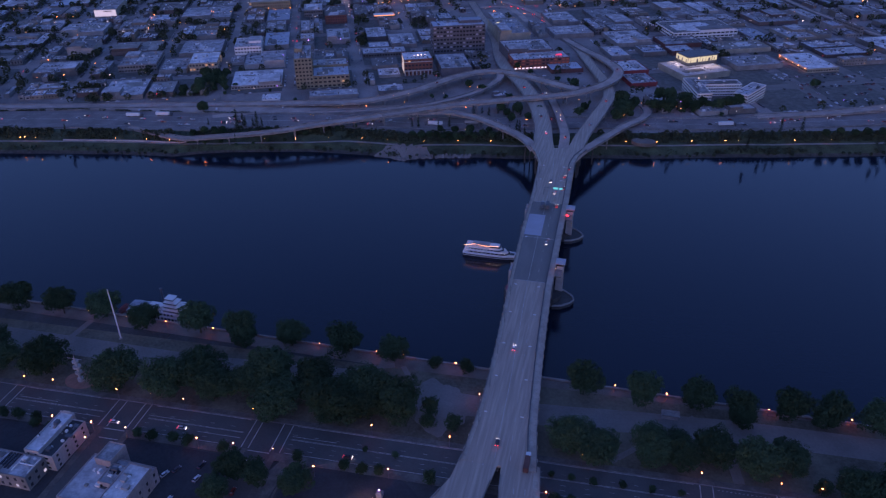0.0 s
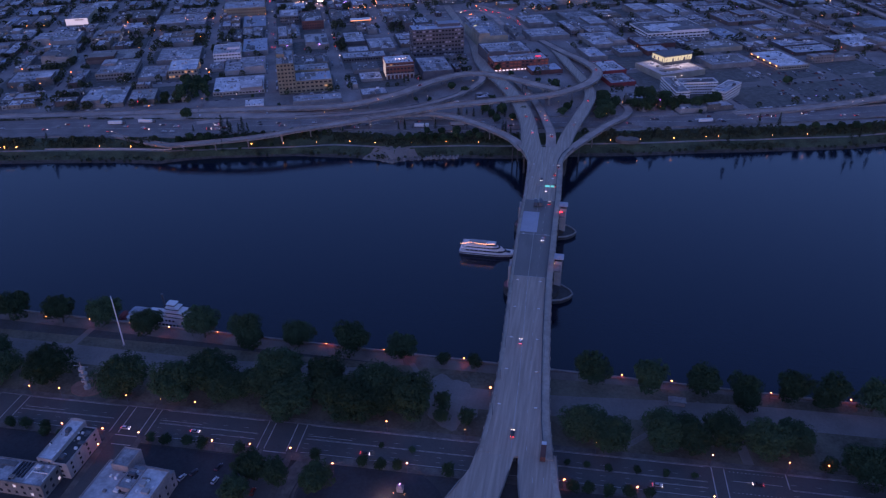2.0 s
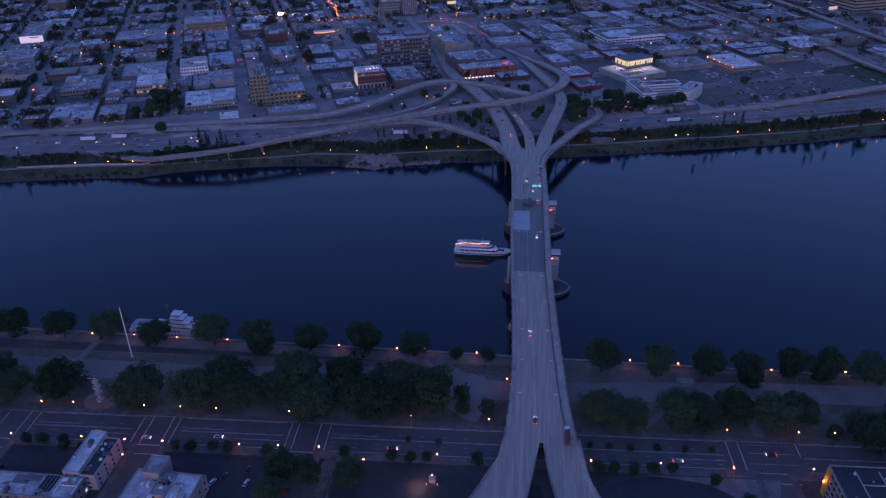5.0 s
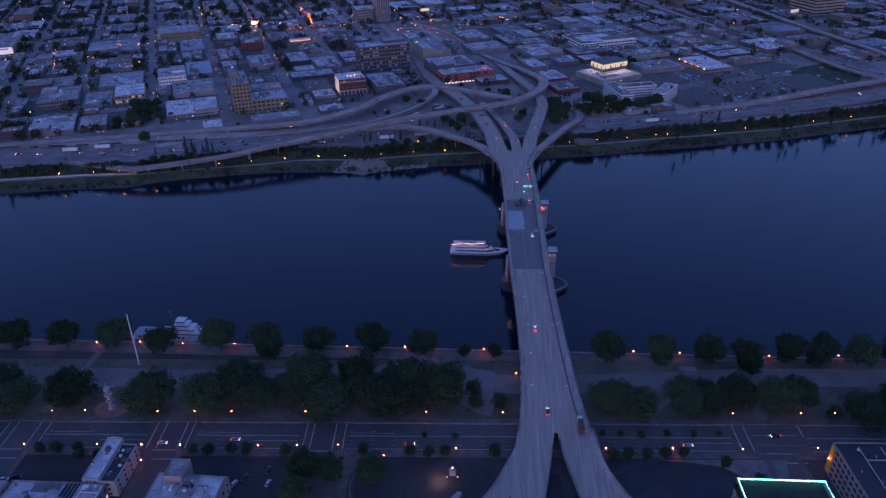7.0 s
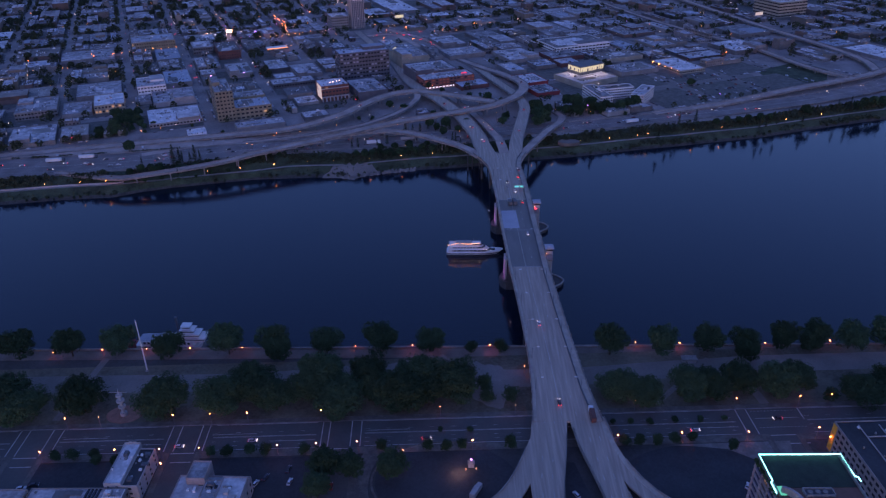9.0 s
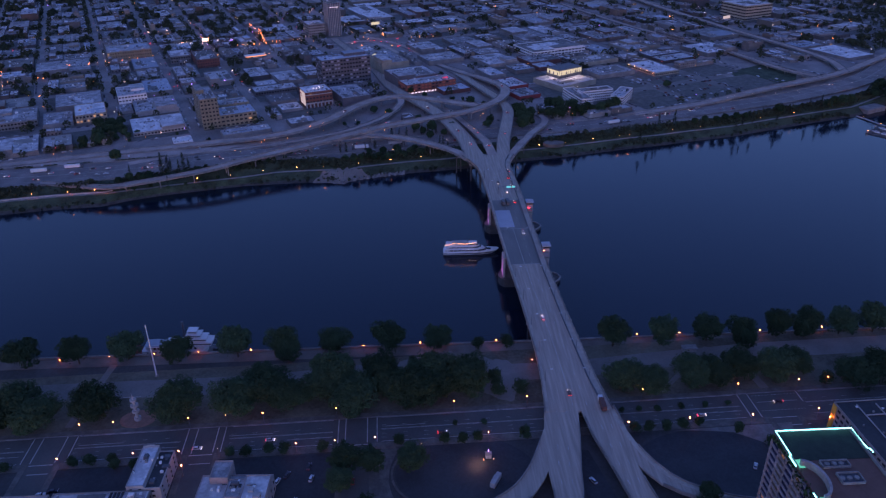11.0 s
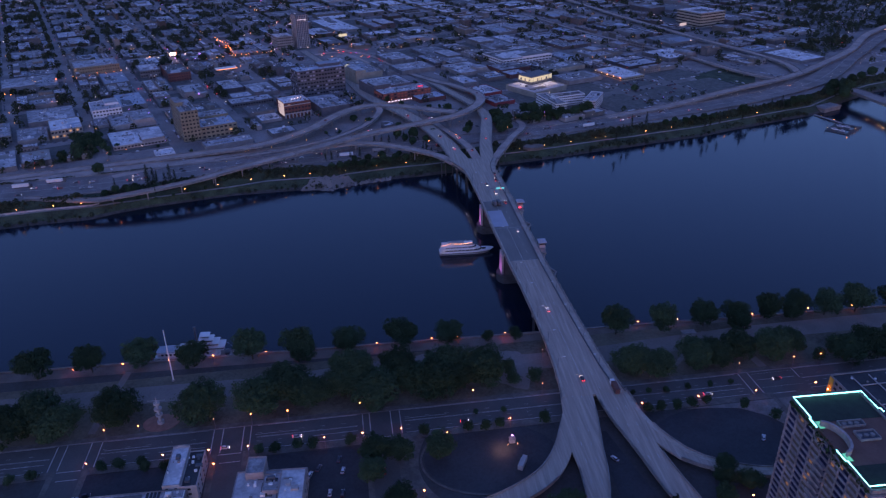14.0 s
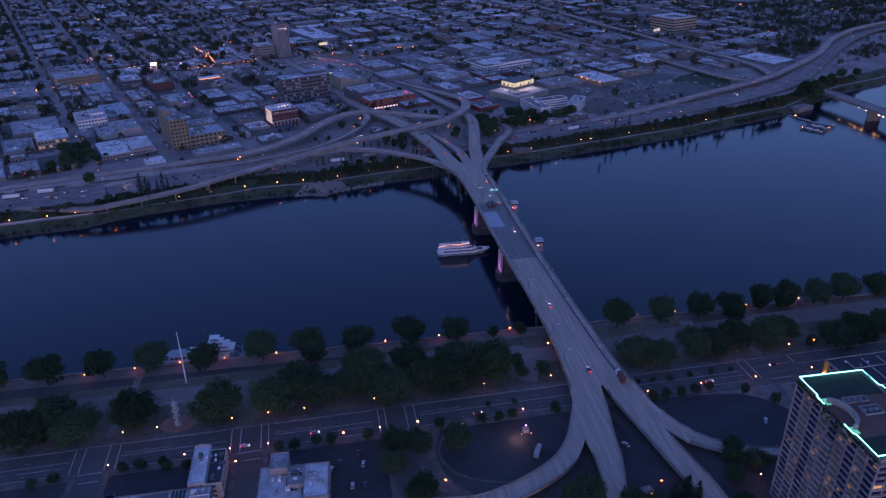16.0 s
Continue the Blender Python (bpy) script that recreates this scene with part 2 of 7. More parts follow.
M_PINK = mat("pinkish_stucco", (0.36, 0.30, 0.295), 0.9, var=0.2, big=0.15, fine=1.0, stain=0.3)


def water_material():
    m = bpy.data.materials.new("river_water")
    m.use_nodes = True
    nt = m.node_tree
    b = nt.nodes["Principled BSDF"]
    b.inputs["Base Color"].default_value = (0.005, 0.014, 0.026, 1)
    b.inputs["Roughness"].default_value, b.inputs["IOR"].default_value = 0.03, 1.33
    geo = nt.nodes.new("ShaderNodeNewGeometry")
    n1, n2 = nt.nodes.new("ShaderNodeTexNoise"), nt.nodes.new("ShaderNodeTexNoise")
    n1.inputs["Scale"].default_value, n1.inputs["Detail"].default_value = 0.7, 3
    n2.inputs["Scale"].default_value, n2.inputs["Detail"].default_value = 0.02, 3
    nt.links.new(geo.outputs["Position"], n1.inputs["Vector"])
    nt.links.new(geo.outputs["Position"], n2.inputs["Vector"])
    bp = nt.nodes.new("ShaderNodeBump")
    bp.inputs["Distance"].default_value, bp.inputs["Strength"].default_value = 0.14, 0.5
    nt.links.new(n1.outputs["Fac"], bp.inputs["Height"])
    nt.links.new(bp.outputs["Normal"], b.inputs["Normal"])
    r = nt.nodes.new("ShaderNodeMapRange")
    r.inputs["To Min"].default_value, r.inputs["To Max"].default_value = 0.015, 0.06
    nt.links.new(n2.outputs["Fac"], r.inputs["Value"])
    nt.links.new(r.outputs["Result"], b.inputs["Roughness"])
    return m


M_WATER = water_material()


# ---- mesh kit ----
class Kit:
    """Gathers faces for one mesh."""

    def __init__(self):
        self.v, self.f, self.m = [], [], []

    def face(self, pts, slot=0):
        n = len(self.v)
        self.v += [tuple(p) for p in pts]
        self.f.append(tuple(range(n, n + len(pts))))
        self.m.append(slot)

    def box(self, x, y, z, sx, sy, sz, rot=0.0, slot=0, top=1.0, roof=None):
        """A box on its base centre; top: how far it narrows; roof: another slot for its upper face."""
        c, s, n = math.cos(radians(rot)), math.sin(radians(rot)), len(self.v)
        for k, zz in ((1.0, z), (top, z + sz)):
            for px, py in ((-1, -1), (1, -1), (1, 1), (-1, 1)):
                a, b = px * sx / 2 * k, py * sy / 2 * k
                self.v.append((x + a * c - b * s, y + a * s + b * c, zz))
        self.f += [(n + 3, n + 2, n + 1, n), (n + 4, n + 5, n + 6, n + 7)] + [(n + i, n + (i + 1) % 4, n + 4 + (i + 1) % 4, n + 4 + i) for i in range(4)]
        self.m += [slot, slot if roof is None else roof] + [slot] * 4
        return self

    def prism(self, poly, z0, z1, slot=0):
        n, k = len(self.v), len(poly)
        self.v += [(x, y, z0) for x, y in poly] + [(x, y, z1) for x, y in poly]
        self.f += [tuple(range(n + k, n + 2 * k)), tuple(range(n + k - 1, n - 1, -1))]
        self.f += [(n + i, n + (i + 1) % k, n + k + (i + 1) % k, n + k + i) for i in range(k)]
        self.m += [slot] * (k + 2)
        return self

    def tube(self, pts, radii, sides=8, slot=0):
        """A tube through points with a radius at each, closed at both ends."""
        n = len(self.v)
        for i, (p, r) in enumerate(zip(pts, radii)):
            a, b = Vector(pts[max(i - 1, 0)]), Vector(pts[min(i + 1, len(pts) - 1)])
            d = (b - a).normalized()
            x = d.orthogonal().normalized() if abs(d.z) < 0.99 else Vector((1, 0, 0))
            y = d.cross(x)
            for k in range(sides):
                t = 2 * math.pi * k / sides
                self.v.append(tuple(Vector(p) + (x * math.cos(t) + y * math.sin(t)) * r))
        for i in range(len(pts) - 1):
            for k in range(sides):
                a, b = n + i * sides + k, n + i * sides + (k + 1) % sides
                self.f.append((a, b, b + sides, a + sides))
                self.m.append(slot)
        self.f += [tuple(range(n + sides - 1, n - 1, -1)), tuple(range(n + (len(pts) - 1) * sides, n + len(pts) * sides))]
        self.m += [slot, slot]
        return self

    def ball(self, x, y, z, r, slot=0, squash=1.0, sides=8, rings=5):
        n = len(self.v)
        for i in range(1, rings):
            t = math.pi * i / rings
            for k in range(sides):
                a = 2 * math.pi * k / sides
                self.v.append((x + r * math.sin(t) * math.cos(a), y + r * math.sin(t) * math.sin(a), z + r * squash * math.cos(t)))
        self.v += [(x, y, z + r * squash), (x, y, z - r * squash)]
        for i in range(rings - 2):
            for k in range(sides):
                a, b = n + i * sides + k, n + i * sides + (k + 1) % sides
                self.f.append((a, a + sides, b + sides, b))
                self.m.append(slot)
        last = n + (rings - 1) * sides
        for k in range(sides):
            self.f += [(last, n + k, n + (k + 1) % sides), (last + 1, n + (rings - 2) * sides + (k + 1) % sides, n + (rings - 2) * sides + k)]
            self.m += [slot, slot]
        return self

    def mesh(self, name, *materials):
        me = bpy.data.meshes.new(name)
        me.from_pydata(self.v, [], self.f)
        for m in materials:
            me.materials.append(m)
        if len(materials) > 1:
            me.polygons.foreach_set("material_index", self.m)
        me.update()
        return me


def part(name, kit, material, parent, label=""):
    """One mesh under a thing or under a part."""
    ob = new(name, kit if isinstance(kit, bpy.types.Mesh) else kit.mesh(name, *(material if isinstance(material, (list, tuple)) else [material])))
    ob.parent = parent
    return tagged(ob, label)


def thing(name, label, category, group="", kind="", m=None):
    ob = new(name)
    ob.empty_display_size = 0.5
    if m is not None:
        ob.matrix_basis = m
    return tagged(ob, label, category, group, kind)


def setting(name, kit, material, label, category=""):
    ob = new(name, kit.mesh(name, *(material if isinstance(material, (list, tuple)) else [material])))
    return tagged(ob, label, category or name.split("_")[0], kind="structure")


def spline(pts, step=6.0):
    """A smooth line through rows of numbers whose first two are x and y."""
    p = [np.array(q, float) for q in pts]
    p = [2 * p[0] - p[1]] + p + [2 * p[-1] - p[-2]]
    out = []
    for a, b, c, d in zip(p, p[1:], p[2:], p[3:]):
        n = max(1, int(np.hypot(*(c - b)[:2]) / step))
        for k in range(n):
            t = k / n
            out.append(0.5 * (2 * b + (c - a) * t + (2 * a - 5 * b + 4 * c - d) * t**2 + (3 * b - a - 3 * c + d) * t**3))
    return out + [p[-2]]


def sides_of(line):
    """For each row of a line, the unit vector to its left."""
    out = []
    for i in range(len(line)):
        d = line[min(i + 1, len(line) - 1)][:2] - line[max(i - 1, 0)][:2]
        d = d / max(np.hypot(*d), 1e-6)
        out.append(np.array([-d[1], d[0]]))
    return out


def strip(kit, line, left, right, bottom, top, slot=0):
    """A bar along a line of (x, y, z, ...): from left to right metres off it (left positive), from bottom to top over its z."""
    n0, normals = len(kit.v), sides_of(line)
    for q, s in zip(line, normals):
        le = left(q) if callable(left) else left
        ri = right(q) if callable(right) else right
        for off, dz in ((le, top), (ri, top), (ri, bottom), (le, bottom)):
            kit.v.append((q[0] + s[0] * off, q[1] + s[1] * off, q[2] + dz))
    for i in range(len(line) - 1):
        a = n0 + 4 * i
        for k in range(4):
            kit.f.append((a + k, a + 4 + k, a + 4 + (k + 1) % 4, a + (k + 1) % 4))
            kit.m.append(slot)
    kit.f += [(n0, n0 + 1, n0 + 2, n0 + 3), (n0 + 4 * len(line) - 1, n0 + 4 * len(line) - 2, n0 + 4 * len(line) - 3, n0 + 4 * len(line) - 4)]
    kit.m += [slot, slot]


def dashes(kit, line, off, length=3.0, gap=9.0, width=0.25, lift=0.03):
    """Painted dashes along a line; gap 0: one unbroken line."""
    normals, run = sides_of(line), 0.0
    for a, b, s in zip(line, line[1:], normals):
        seg = np.hypot(*(b - a)[:2])
        if gap == 0 or run % (length + gap) < length:
            e = a + (b - a) * (1 if gap == 0 else min(1, length / max(seg, 0.1)))
            p, q = a[:2] + s * (off + width / 2), a[:2] + s * (off - width / 2)
            r, t = e[:2] + s * (off - width / 2), e[:2] + s * (off + width / 2)
            kit.face([(*p, a[2] + lift), (*q, a[2] + lift), (*r, e[2] + lift), (*t, e[2] + lift)])
        run += seg


# ---- ground, banks and river ----
def build_ground():
    xs = sorted({-5000, -3000, -2000, -1400, *range(-1000, 1201, 40), 1500, 2000, 3000, 5000, *[p[0] for p in SHORE if abs(p[0]) < 4000]})
    kit, rows = Kit(), []
    for x in xs:
        s = shore(x)
        prof = [(-5000, WEST), (-1500, WEST), (-400, WEST), (-60, WEST), (3.2, WEST), (3.4, -3), (60, -4), (s - 25, -4), *bank(x), (s + 400, EAST), (s + 1500, EAST), (s + 3000, EAST), (7500, EAST)]
        if s < 100:
            prof = [(y if y <= 3.4 else max(y, 4 + i), z) for i, (y, z) in enumerate(prof)]
        rows.append([(x, y, z) for y, z in prof])
    n = len(rows[0])
    kit.v = [p for r in rows for p in r]
    for i in range(len(rows) - 1):
        for k in range(n - 1):
            a = i * n + k
            kit.f.append((a, a + n, a + n + 1, a + 1))
            kit.m.append(5 if k < 4 else 1 if k == 4 else 2 if 5 <= k <= 9 else 3 if k in (10, 11, 13, 14) else 4 if k == 12 else 0)
    setting("ground", kit, [M_GROUND, M_CONC, M_ROCK, M_GRASS, M_PATH, M_DOWNTOWN], "dark worn asphalt and dirt city ground sloping to a grassy river bank", "ground")


build_ground()
water = Kit()
water.face([(-5000, 3.3, 0), (5000, 3.3, 0), (5000, 3000, 0), (-5000, 3000, 0)])
setting("water", water, M_WATER, "calm dark blue river water at dusk", "river")

# the seawall's coping and the brick promenade along it
kit = Kit().box(0, 2.7, WEST - 1.0, 2400, 1.2, 1.9)
for k in range(-60, 60):
    kit.box(k * 9.0, 3.45, WEST - 9, 0.9, 0.35, 8.6)
setting("seawall", kit, M_CONC, "weathered concrete seawall with ribs along the river", "seawall")
setting("promenade", Kit().box(0, -2.6, WEST - 0.2, 2400, 9.2, 0.34), M_PROM, "red brick riverside promenade under trees", "promenade")

# riverside avenue: a local frame that leans two degrees
NA = 2.0
NC = Vector((-90.0, -70.5))


def west(a, b):
    c, s = math.cos(radians(NA)), math.sin(radians(NA))
    return NC.x + a * c - b * s, NC.y + a * s + b * c


def west_poly(a0, b0, a1, b1):
    return [west(a0, b0), west(a1, b0), west(a1, b1), west(a0, b1)]


kit = Kit().prism(west_poly(-900, 11.0, 900, 62.0), WEST - 0.3, WEST + 0.15)
setting("park_lawn", kit, M_LAWN, "dry patchy lawn of the riverside park", "lawn")
kit = Kit()
line = spline([(-900, -42, WEST + 0.17), (-300, -31, WEST + 0.17), (-170, -29, WEST + 0.17), (-95, -22, WEST + 0.17), (-40, -27, WEST + 0.17), (20, -26, WEST + 0.17), (90, -19, WEST + 0.17), (200, -13, WEST + 0.17), (700, 0, WEST + 0.17)], 10)
strip(kit, line, 8.0, -7.5, -0.2, 0.0)
for x0, y0, x1, y1, w in ((-258, -60, -253, -6, 4.0), (-30, -40, -55, -5, 3.0), (60, -50, 100, -10, 3.0), (118, -50, 112, -12, 5.0), (-100, -22, -60, -5, 4.0)):
    strip(kit, spline([(x0, y0, WEST + 0.19), (x1, y1, WEST + 0.19)], 8), w / 2, -w / 2, -0.2, 0.0)
clearing = []
for k in range(48):
    a = k * math.tau / 48
    f = 1 + 0.13 * math.sin(3 * a + 1) + 0.07 * math.sin(7 * a) + 0.04 * math.sin(13 * a + 2)
    clearing.append((-27 + 15 * f * math.cos(a) - 3 * f * math.sin(a), -31 + 19 * f * math.sin(a)))
kit.prism(clearing, WEST - 0.1, WEST + 0.21)
setting("park_path", kit, M_GRAVEL, "wide pale gravel walk through the park", "path")

ROAD_W = 9.9
kit = Kit().prism(west_poly(-900, -ROAD_W, 900, ROAD_W), WEST - 0.3, WEST + 0.02)
STREETS = [-171.0, -93.5, -16.0, 208.0]
for a in STREETS:
    kit.prism(west_poly(a - 6.5, -400, a + 6.5, -ROAD_W), WEST - 0.3, WEST + 0.02)
setting("road", kit, M_ROAD, "dark asphalt riverside avenue and side streets", "road")

kit = Kit()
kit.prism(west_poly(-900, ROAD_W, 900, ROAD_W + 3.2), WEST - 0.3, WEST + 0.17)
edges = [-900.0] + [e for a in STREETS for e in (a - 6.5, a + 6.5)] + [900.0]
for a0, a1 in zip(edges[::2], edges[1::2]):
    kit.prism(west_poly(a0, -ROAD_W - 4.5, a1, -ROAD_W), WEST - 0.3, WEST + 0.17)
for a in STREETS:
    for s in (-1, 1):
        kit.prism(west_poly(a + s * 6.5 if s > 0 else a - 9.5, -120, a + 9.5 if s > 0 else a - 6.5, -ROAD_W - 4.5), WEST - 0.3, WEST + 0.165)
kerb = Kit()
kerb.prism(west_poly(-900, ROAD_W - 0.5, 900, ROAD_W + 0.02), WEST - 0.2, WEST + 0.19)
setting("kerb", kerb, M_CONC, "pale concrete kerb along the avenue", "kerb")
setting("pavement", kit, M_PAVE, "pale concrete pavements with kerbs along the avenue", "pavement")

# painted lines of the avenue
kit = Kit()


def paint(a0, b0, a1, b1, lift=0.04):
    kit.face([(*p, WEST + lift) for p in west_poly(a0, b0, a1, b1)])


for a, offs in zip(STREETS, ((-10.6, -6.0, 6.0, 11.2), (-10.0, -5.2, 5.4, 9.2), (-9.7, -6.0, 5.3, 10.3), (-17.2, -11.6))):
    for off in offs:
        paint(a + off - 0.26, -9.2, a + off + 0.26, 9.2, 0.045)
    low, high = (-6.0, 5.6) if len(offs) > 2 else (-13.0, 11.0)
    paint(a + low, -10.9, a + high, -10.4)
    paint(a + low + 1.5, -17.0, a + high, -16.5)
    if len(offs) == 2:
        paint(a + 15.7, 0.5, a + 16.3, 9.3)
        for k in range(14):
            paint(a - 9.5 + k * 1.8, 7.4, a - 8.7 + k * 1.8, 7.7)
            paint(a - 9.5 + k * 1.8, -5.0, a - 8.7 + k * 1.8, -4.7)
    paint(a + offs[-1] + 2.5, 1.9, a + offs[-1] + 25, 2.2)
    paint(a + offs[0] - 26, -3.9, a + offs[0] - 3, -3.6)
edges = [-700.0] + [e for a in STREETS for e in (a - (20 if a > 0 else 12.5), a + (17 if a > 0 else 12.5))] + [700.0]
for a0, a1 in zip(edges[::2], edges[1::2]):
    paint(a0, 8.9, a1, 9.2)
    paint(a0, -9.2, a1, -8.9)
    paint(a0, 0.15, a1, 0.35)
    paint(a0, -0.35, a1, -0.15)
    k = a0
    while k < a1 - 3:
        for b in (3.2, -3.2, -6.2):
            paint(k, b - 0.08, k + 2.4, b + 0.08)
        k += 11
setting("road_markings", kit, M_LINE, "worn white crosswalk bars and lane lines", "road marking")

# ---- bridge over the river ----
#        y      left    right   deck z
DECK = [(-70, -8.0, 27.5, 17.0), (-45, -6.2, 24.2, 18.3), (-20, -5.6, 22.5, 19.2), (10, -6.2, 20.6, 20.4), (40, -7.3, 19.2, 21.4), (70, -8.8, 18.0, 22), (78, -9.2, 17.8, 22), (110, -10, 17.6, 22.2),
        (143, -11, 17.2, 22.2), (195, -11.5, 17, 22), (240, -13, 16, 21.7), (262, -14.5, 15, 21.4), (281, -20, 17.5, 21), (297, -27, 23, 20.7)]


def deck_at(y):
    ys = [d[0] for d in DECK]
    return tuple(float(np.interp(y, ys, [d[k] for d in DECK])) for k in (1, 2, 3))


def deck_rows(y0, y1, step=3.0):
    n = max(2, int(abs(y1 - y0) / step) + 1)
    return [(y, *deck_at(y)) for y in np.linspace(y0, y1, n)]


def slab(kit, rows, left, right, bottom, top, slot=0):
    """A bar along the bridge; left and right give x from the deck's two edges."""
    n = len(kit.v)
    for y, xl, xr, z in rows:
        a, b = left(xl, xr), right(xl, xr)
        kit.v += [(a, y, z + top), (b, y, z + top), (b, y, z + bottom), (a, y, z + bottom)]
    for i in range(len(rows) - 1):
        a = n + 4 * i
        for k in range(4):
            kit.f.append((a + k, a + (k + 1) % 4, a + 4 + (k + 1) % 4, a + 4 + k))
            kit.m.append(slot)
    e = n + 4 * len(rows)
    kit.f += [(n, n + 3, n + 2, n + 1), (e - 4, e - 3, e - 2, e - 1)]
    kit.m += [slot, slot]


def build_bridge():
    root = thing("bridge", "long grey concrete and steel bascule road bridge on river piers", "bridge", m=pose(4, 130, 0))
    root_m = Matrix.Translation((-4, -130, 0))

    def add(name, kit, material, parent=root, label=""):
        ob = part(name, kit, material, parent, label)
        if parent is root:
            ob.matrix_basis = root_m
        return ob

    full = deck_rows(-70, 297)
    for name, y0, y1, m, label in (("deck", -70, 78.9, M_DECK, "pale worn concrete roadway"), ("lift_span", 79.2, 133.9, M_GRATE, "dark steel grating lift span"),
                                   ("lift_span", 134.2, 188.2, M_GRATE, "dark steel grating lift span"), ("deck", 188.5, 297, M_DECK, "pale worn concrete roadway")):
        kit = Kit()
        slab(kit, deck_rows(y0, y1), lambda a, b: a, lambda a, b: b, -1.2, 0)
        add(name, kit, m, label=label)
    kit = Kit()
    slab(kit, deck_rows(137, 168), lambda a, b: a + 2.2, lambda a, b: a + 14.0, 0.004, 0.03)
    add("new_panel", kit, M_PATCH, label="pale blue-grey new deck panels")
    # raised walks, kerbs and railings
    for name, le, ri, top, m in (("walkway", lambda a, b: a, lambda a, b: a + 2.0, 0.22, M_WALK), ("walkway", lambda a, b: b - 4.0, lambda a, b: b, 0.25, M_WALK),
                                 ("railing", lambda a, b: a - 0.05, lambda a, b: a + 0.28, 1.3, M_CONC), ("railing", lambda a, b: b - 0.28, lambda a, b: b + 0.05, 1.3, M_CONC),
                                 ("barrier", lambda a, b: b - 4.5, lambda a, b: b - 4.1, 1.0, M_STEEL)):
        kit = Kit()
        slab(kit, full, le, ri, 0.0, top)
        add(name, kit, m)
    # girders below
    for k in range(5):
        kit = Kit()
        slab(kit, deck_rows(-70, 297, 6), lambda a, b: a + 2 + k * (b - a - 4) / 4 - 0.35, lambda a, b: a + 2 + k * (b - a - 4) / 4 + 0.35, -4.2, -1.2)
        add("girder", kit, M_STEEL)
    # joints across the deck and lane lines
    for y in (79.05, 134.05, 188.35):
        a, b, z = deck_at(y)
        add("expansion_joint", Kit().box((a + b) / 2, y, z + 0.005, b - a - 6.5, 0.5, 0.03), M_PALE)
    kit = Kit()
    for frac, gap in ((0.46, 0), (0.72, 1)):
        rows = deck_rows(-66, 290, 3.0)
        for i, ((y0, a0, b0, z0), (y1, a1, b1, z1)) in enumerate(zip(rows, rows[1:])):
            if gap and i % 4:
                continue
            p, q = a0 + 2 + (b0 - a0 - 6.4) * frac, a1 + 2 + (b1 - a1 - 6.4) * frac
            kit.face([(p - 0.12, y0, z0 + 0.05), (p + 0.12, y0, z0 + 0.05), (q + 0.12, y1, z1 + 0.05), (q - 0.12, y1, z1 + 0.05)])
    tagged(add("lane_paint", kit, M_LINE), kind="stuff")
    # river piers with a rounded nose, a magenta-lit wall and a timber fender
    for y in (93.0, 178.0):
        a, b, z = deck_at(y)
        mid = (a + b) / 2
        kit = Kit()
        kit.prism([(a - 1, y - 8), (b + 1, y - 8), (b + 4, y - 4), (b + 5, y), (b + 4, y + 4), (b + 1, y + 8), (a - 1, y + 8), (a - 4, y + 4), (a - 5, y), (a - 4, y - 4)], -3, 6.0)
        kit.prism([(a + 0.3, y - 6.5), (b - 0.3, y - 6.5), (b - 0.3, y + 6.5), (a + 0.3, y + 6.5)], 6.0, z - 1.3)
        pier = add("pier", kit, M_DARKCONC, label="massive weathered concrete bascule pier")
        part("lit_wall", Kit().box(a - 1.0, y, 6.4, 1.4, 9.0, z - 6.9).box(a - 1.15, y - 4.2, 6.4, 1.5, 0.9, z - 6.2).box(a - 1.15, y + 4.2, 6.4, 1.5, 0.9, z - 6.2), M_PALE, pier, "pale end wall washed with magenta light")
        part("ledge", Kit().box(mid, y, 6.0, b - a + 5, 15, 0.4), M_DARKCONC, pier)
        for side, off in ((1, b + 9),):
            nose = [(b + 0.5, y - 10.5), (b + 6.0, y - 9.0), (b + 11.0, y - 5.0), (b + 13.5, y - 0.5), (b + 11.5, y + 4.0), (b + 6.0, y + 9.0), (b + 0.5, y + 10.5)]
            fender = part("fender", Kit().prism(nose, -3, 2.6), M_DARKCONC, pier, "dark pointed timber fender")
            kit = Kit()
            strip(kit, [np.array((*p, 0.0)) for p in nose], 0.3, -0.3, 2.3, 3.4)
            part("fender_rail", kit, M_PALE, fender, "pale rail round the fender")
    # side-span piers and bents on the banks
    for y in (14.0, -22.0, -48.0, 262.0, 284.0):
        a, b, z = deck_at(y)
        for k in range(5):
            x = a + 2.2 + k * (b - a - 4.4) / 4
            add("column", Kit().tube([(x, y, -3 if 4 < y < 300 else WEST - 1), (x, y, z - 2.2)], [0.95, 0.95], 10), M_DARKCONC)
        add("pier_cap", Kit().box((a + b) / 2, y, z - 5.0, b - a - 1, 2.0, 1.2), M_CONC)
    # control towers on the south side
    for y, z0 in ((99.0, 0), (175.0, 0)):
        a, b, z = deck_at(y)
        tower = add("control_tower", Kit().box(b + 2.8, y, 5.5, 4.6, 6.0, z - 4.5, 0).box(b + 2.8, y, z + 1.0, 4.2, 5.2, 3.2), M_PALE, label="pale concrete control tower")
        part("window_band", Kit().box(b + 2.8, y, z + 2.3, 4.4, 5.4, 1.3), M_GLASS, tower)
        part("tower_roof", Kit().box(b + 2.8, y, z + 4.2, 6.2, 7.0, 0.45).box(b + 2.8, y, z + 4.65, 2.2, 2.6, 0.8), M_PATCH, tower)
        part("platform_lamp", Kit().ball(b + 0.2, y - 6.0, z + 2.6, 0.13), M_LAMPW, tower, "small warm lamp")
        part("platform", Kit().box(b + 1.9, y - 6.5, z - 0.9, 4.6, 9, 1.0), M_CONC, tower)
    a, b, z = deck_at(176)
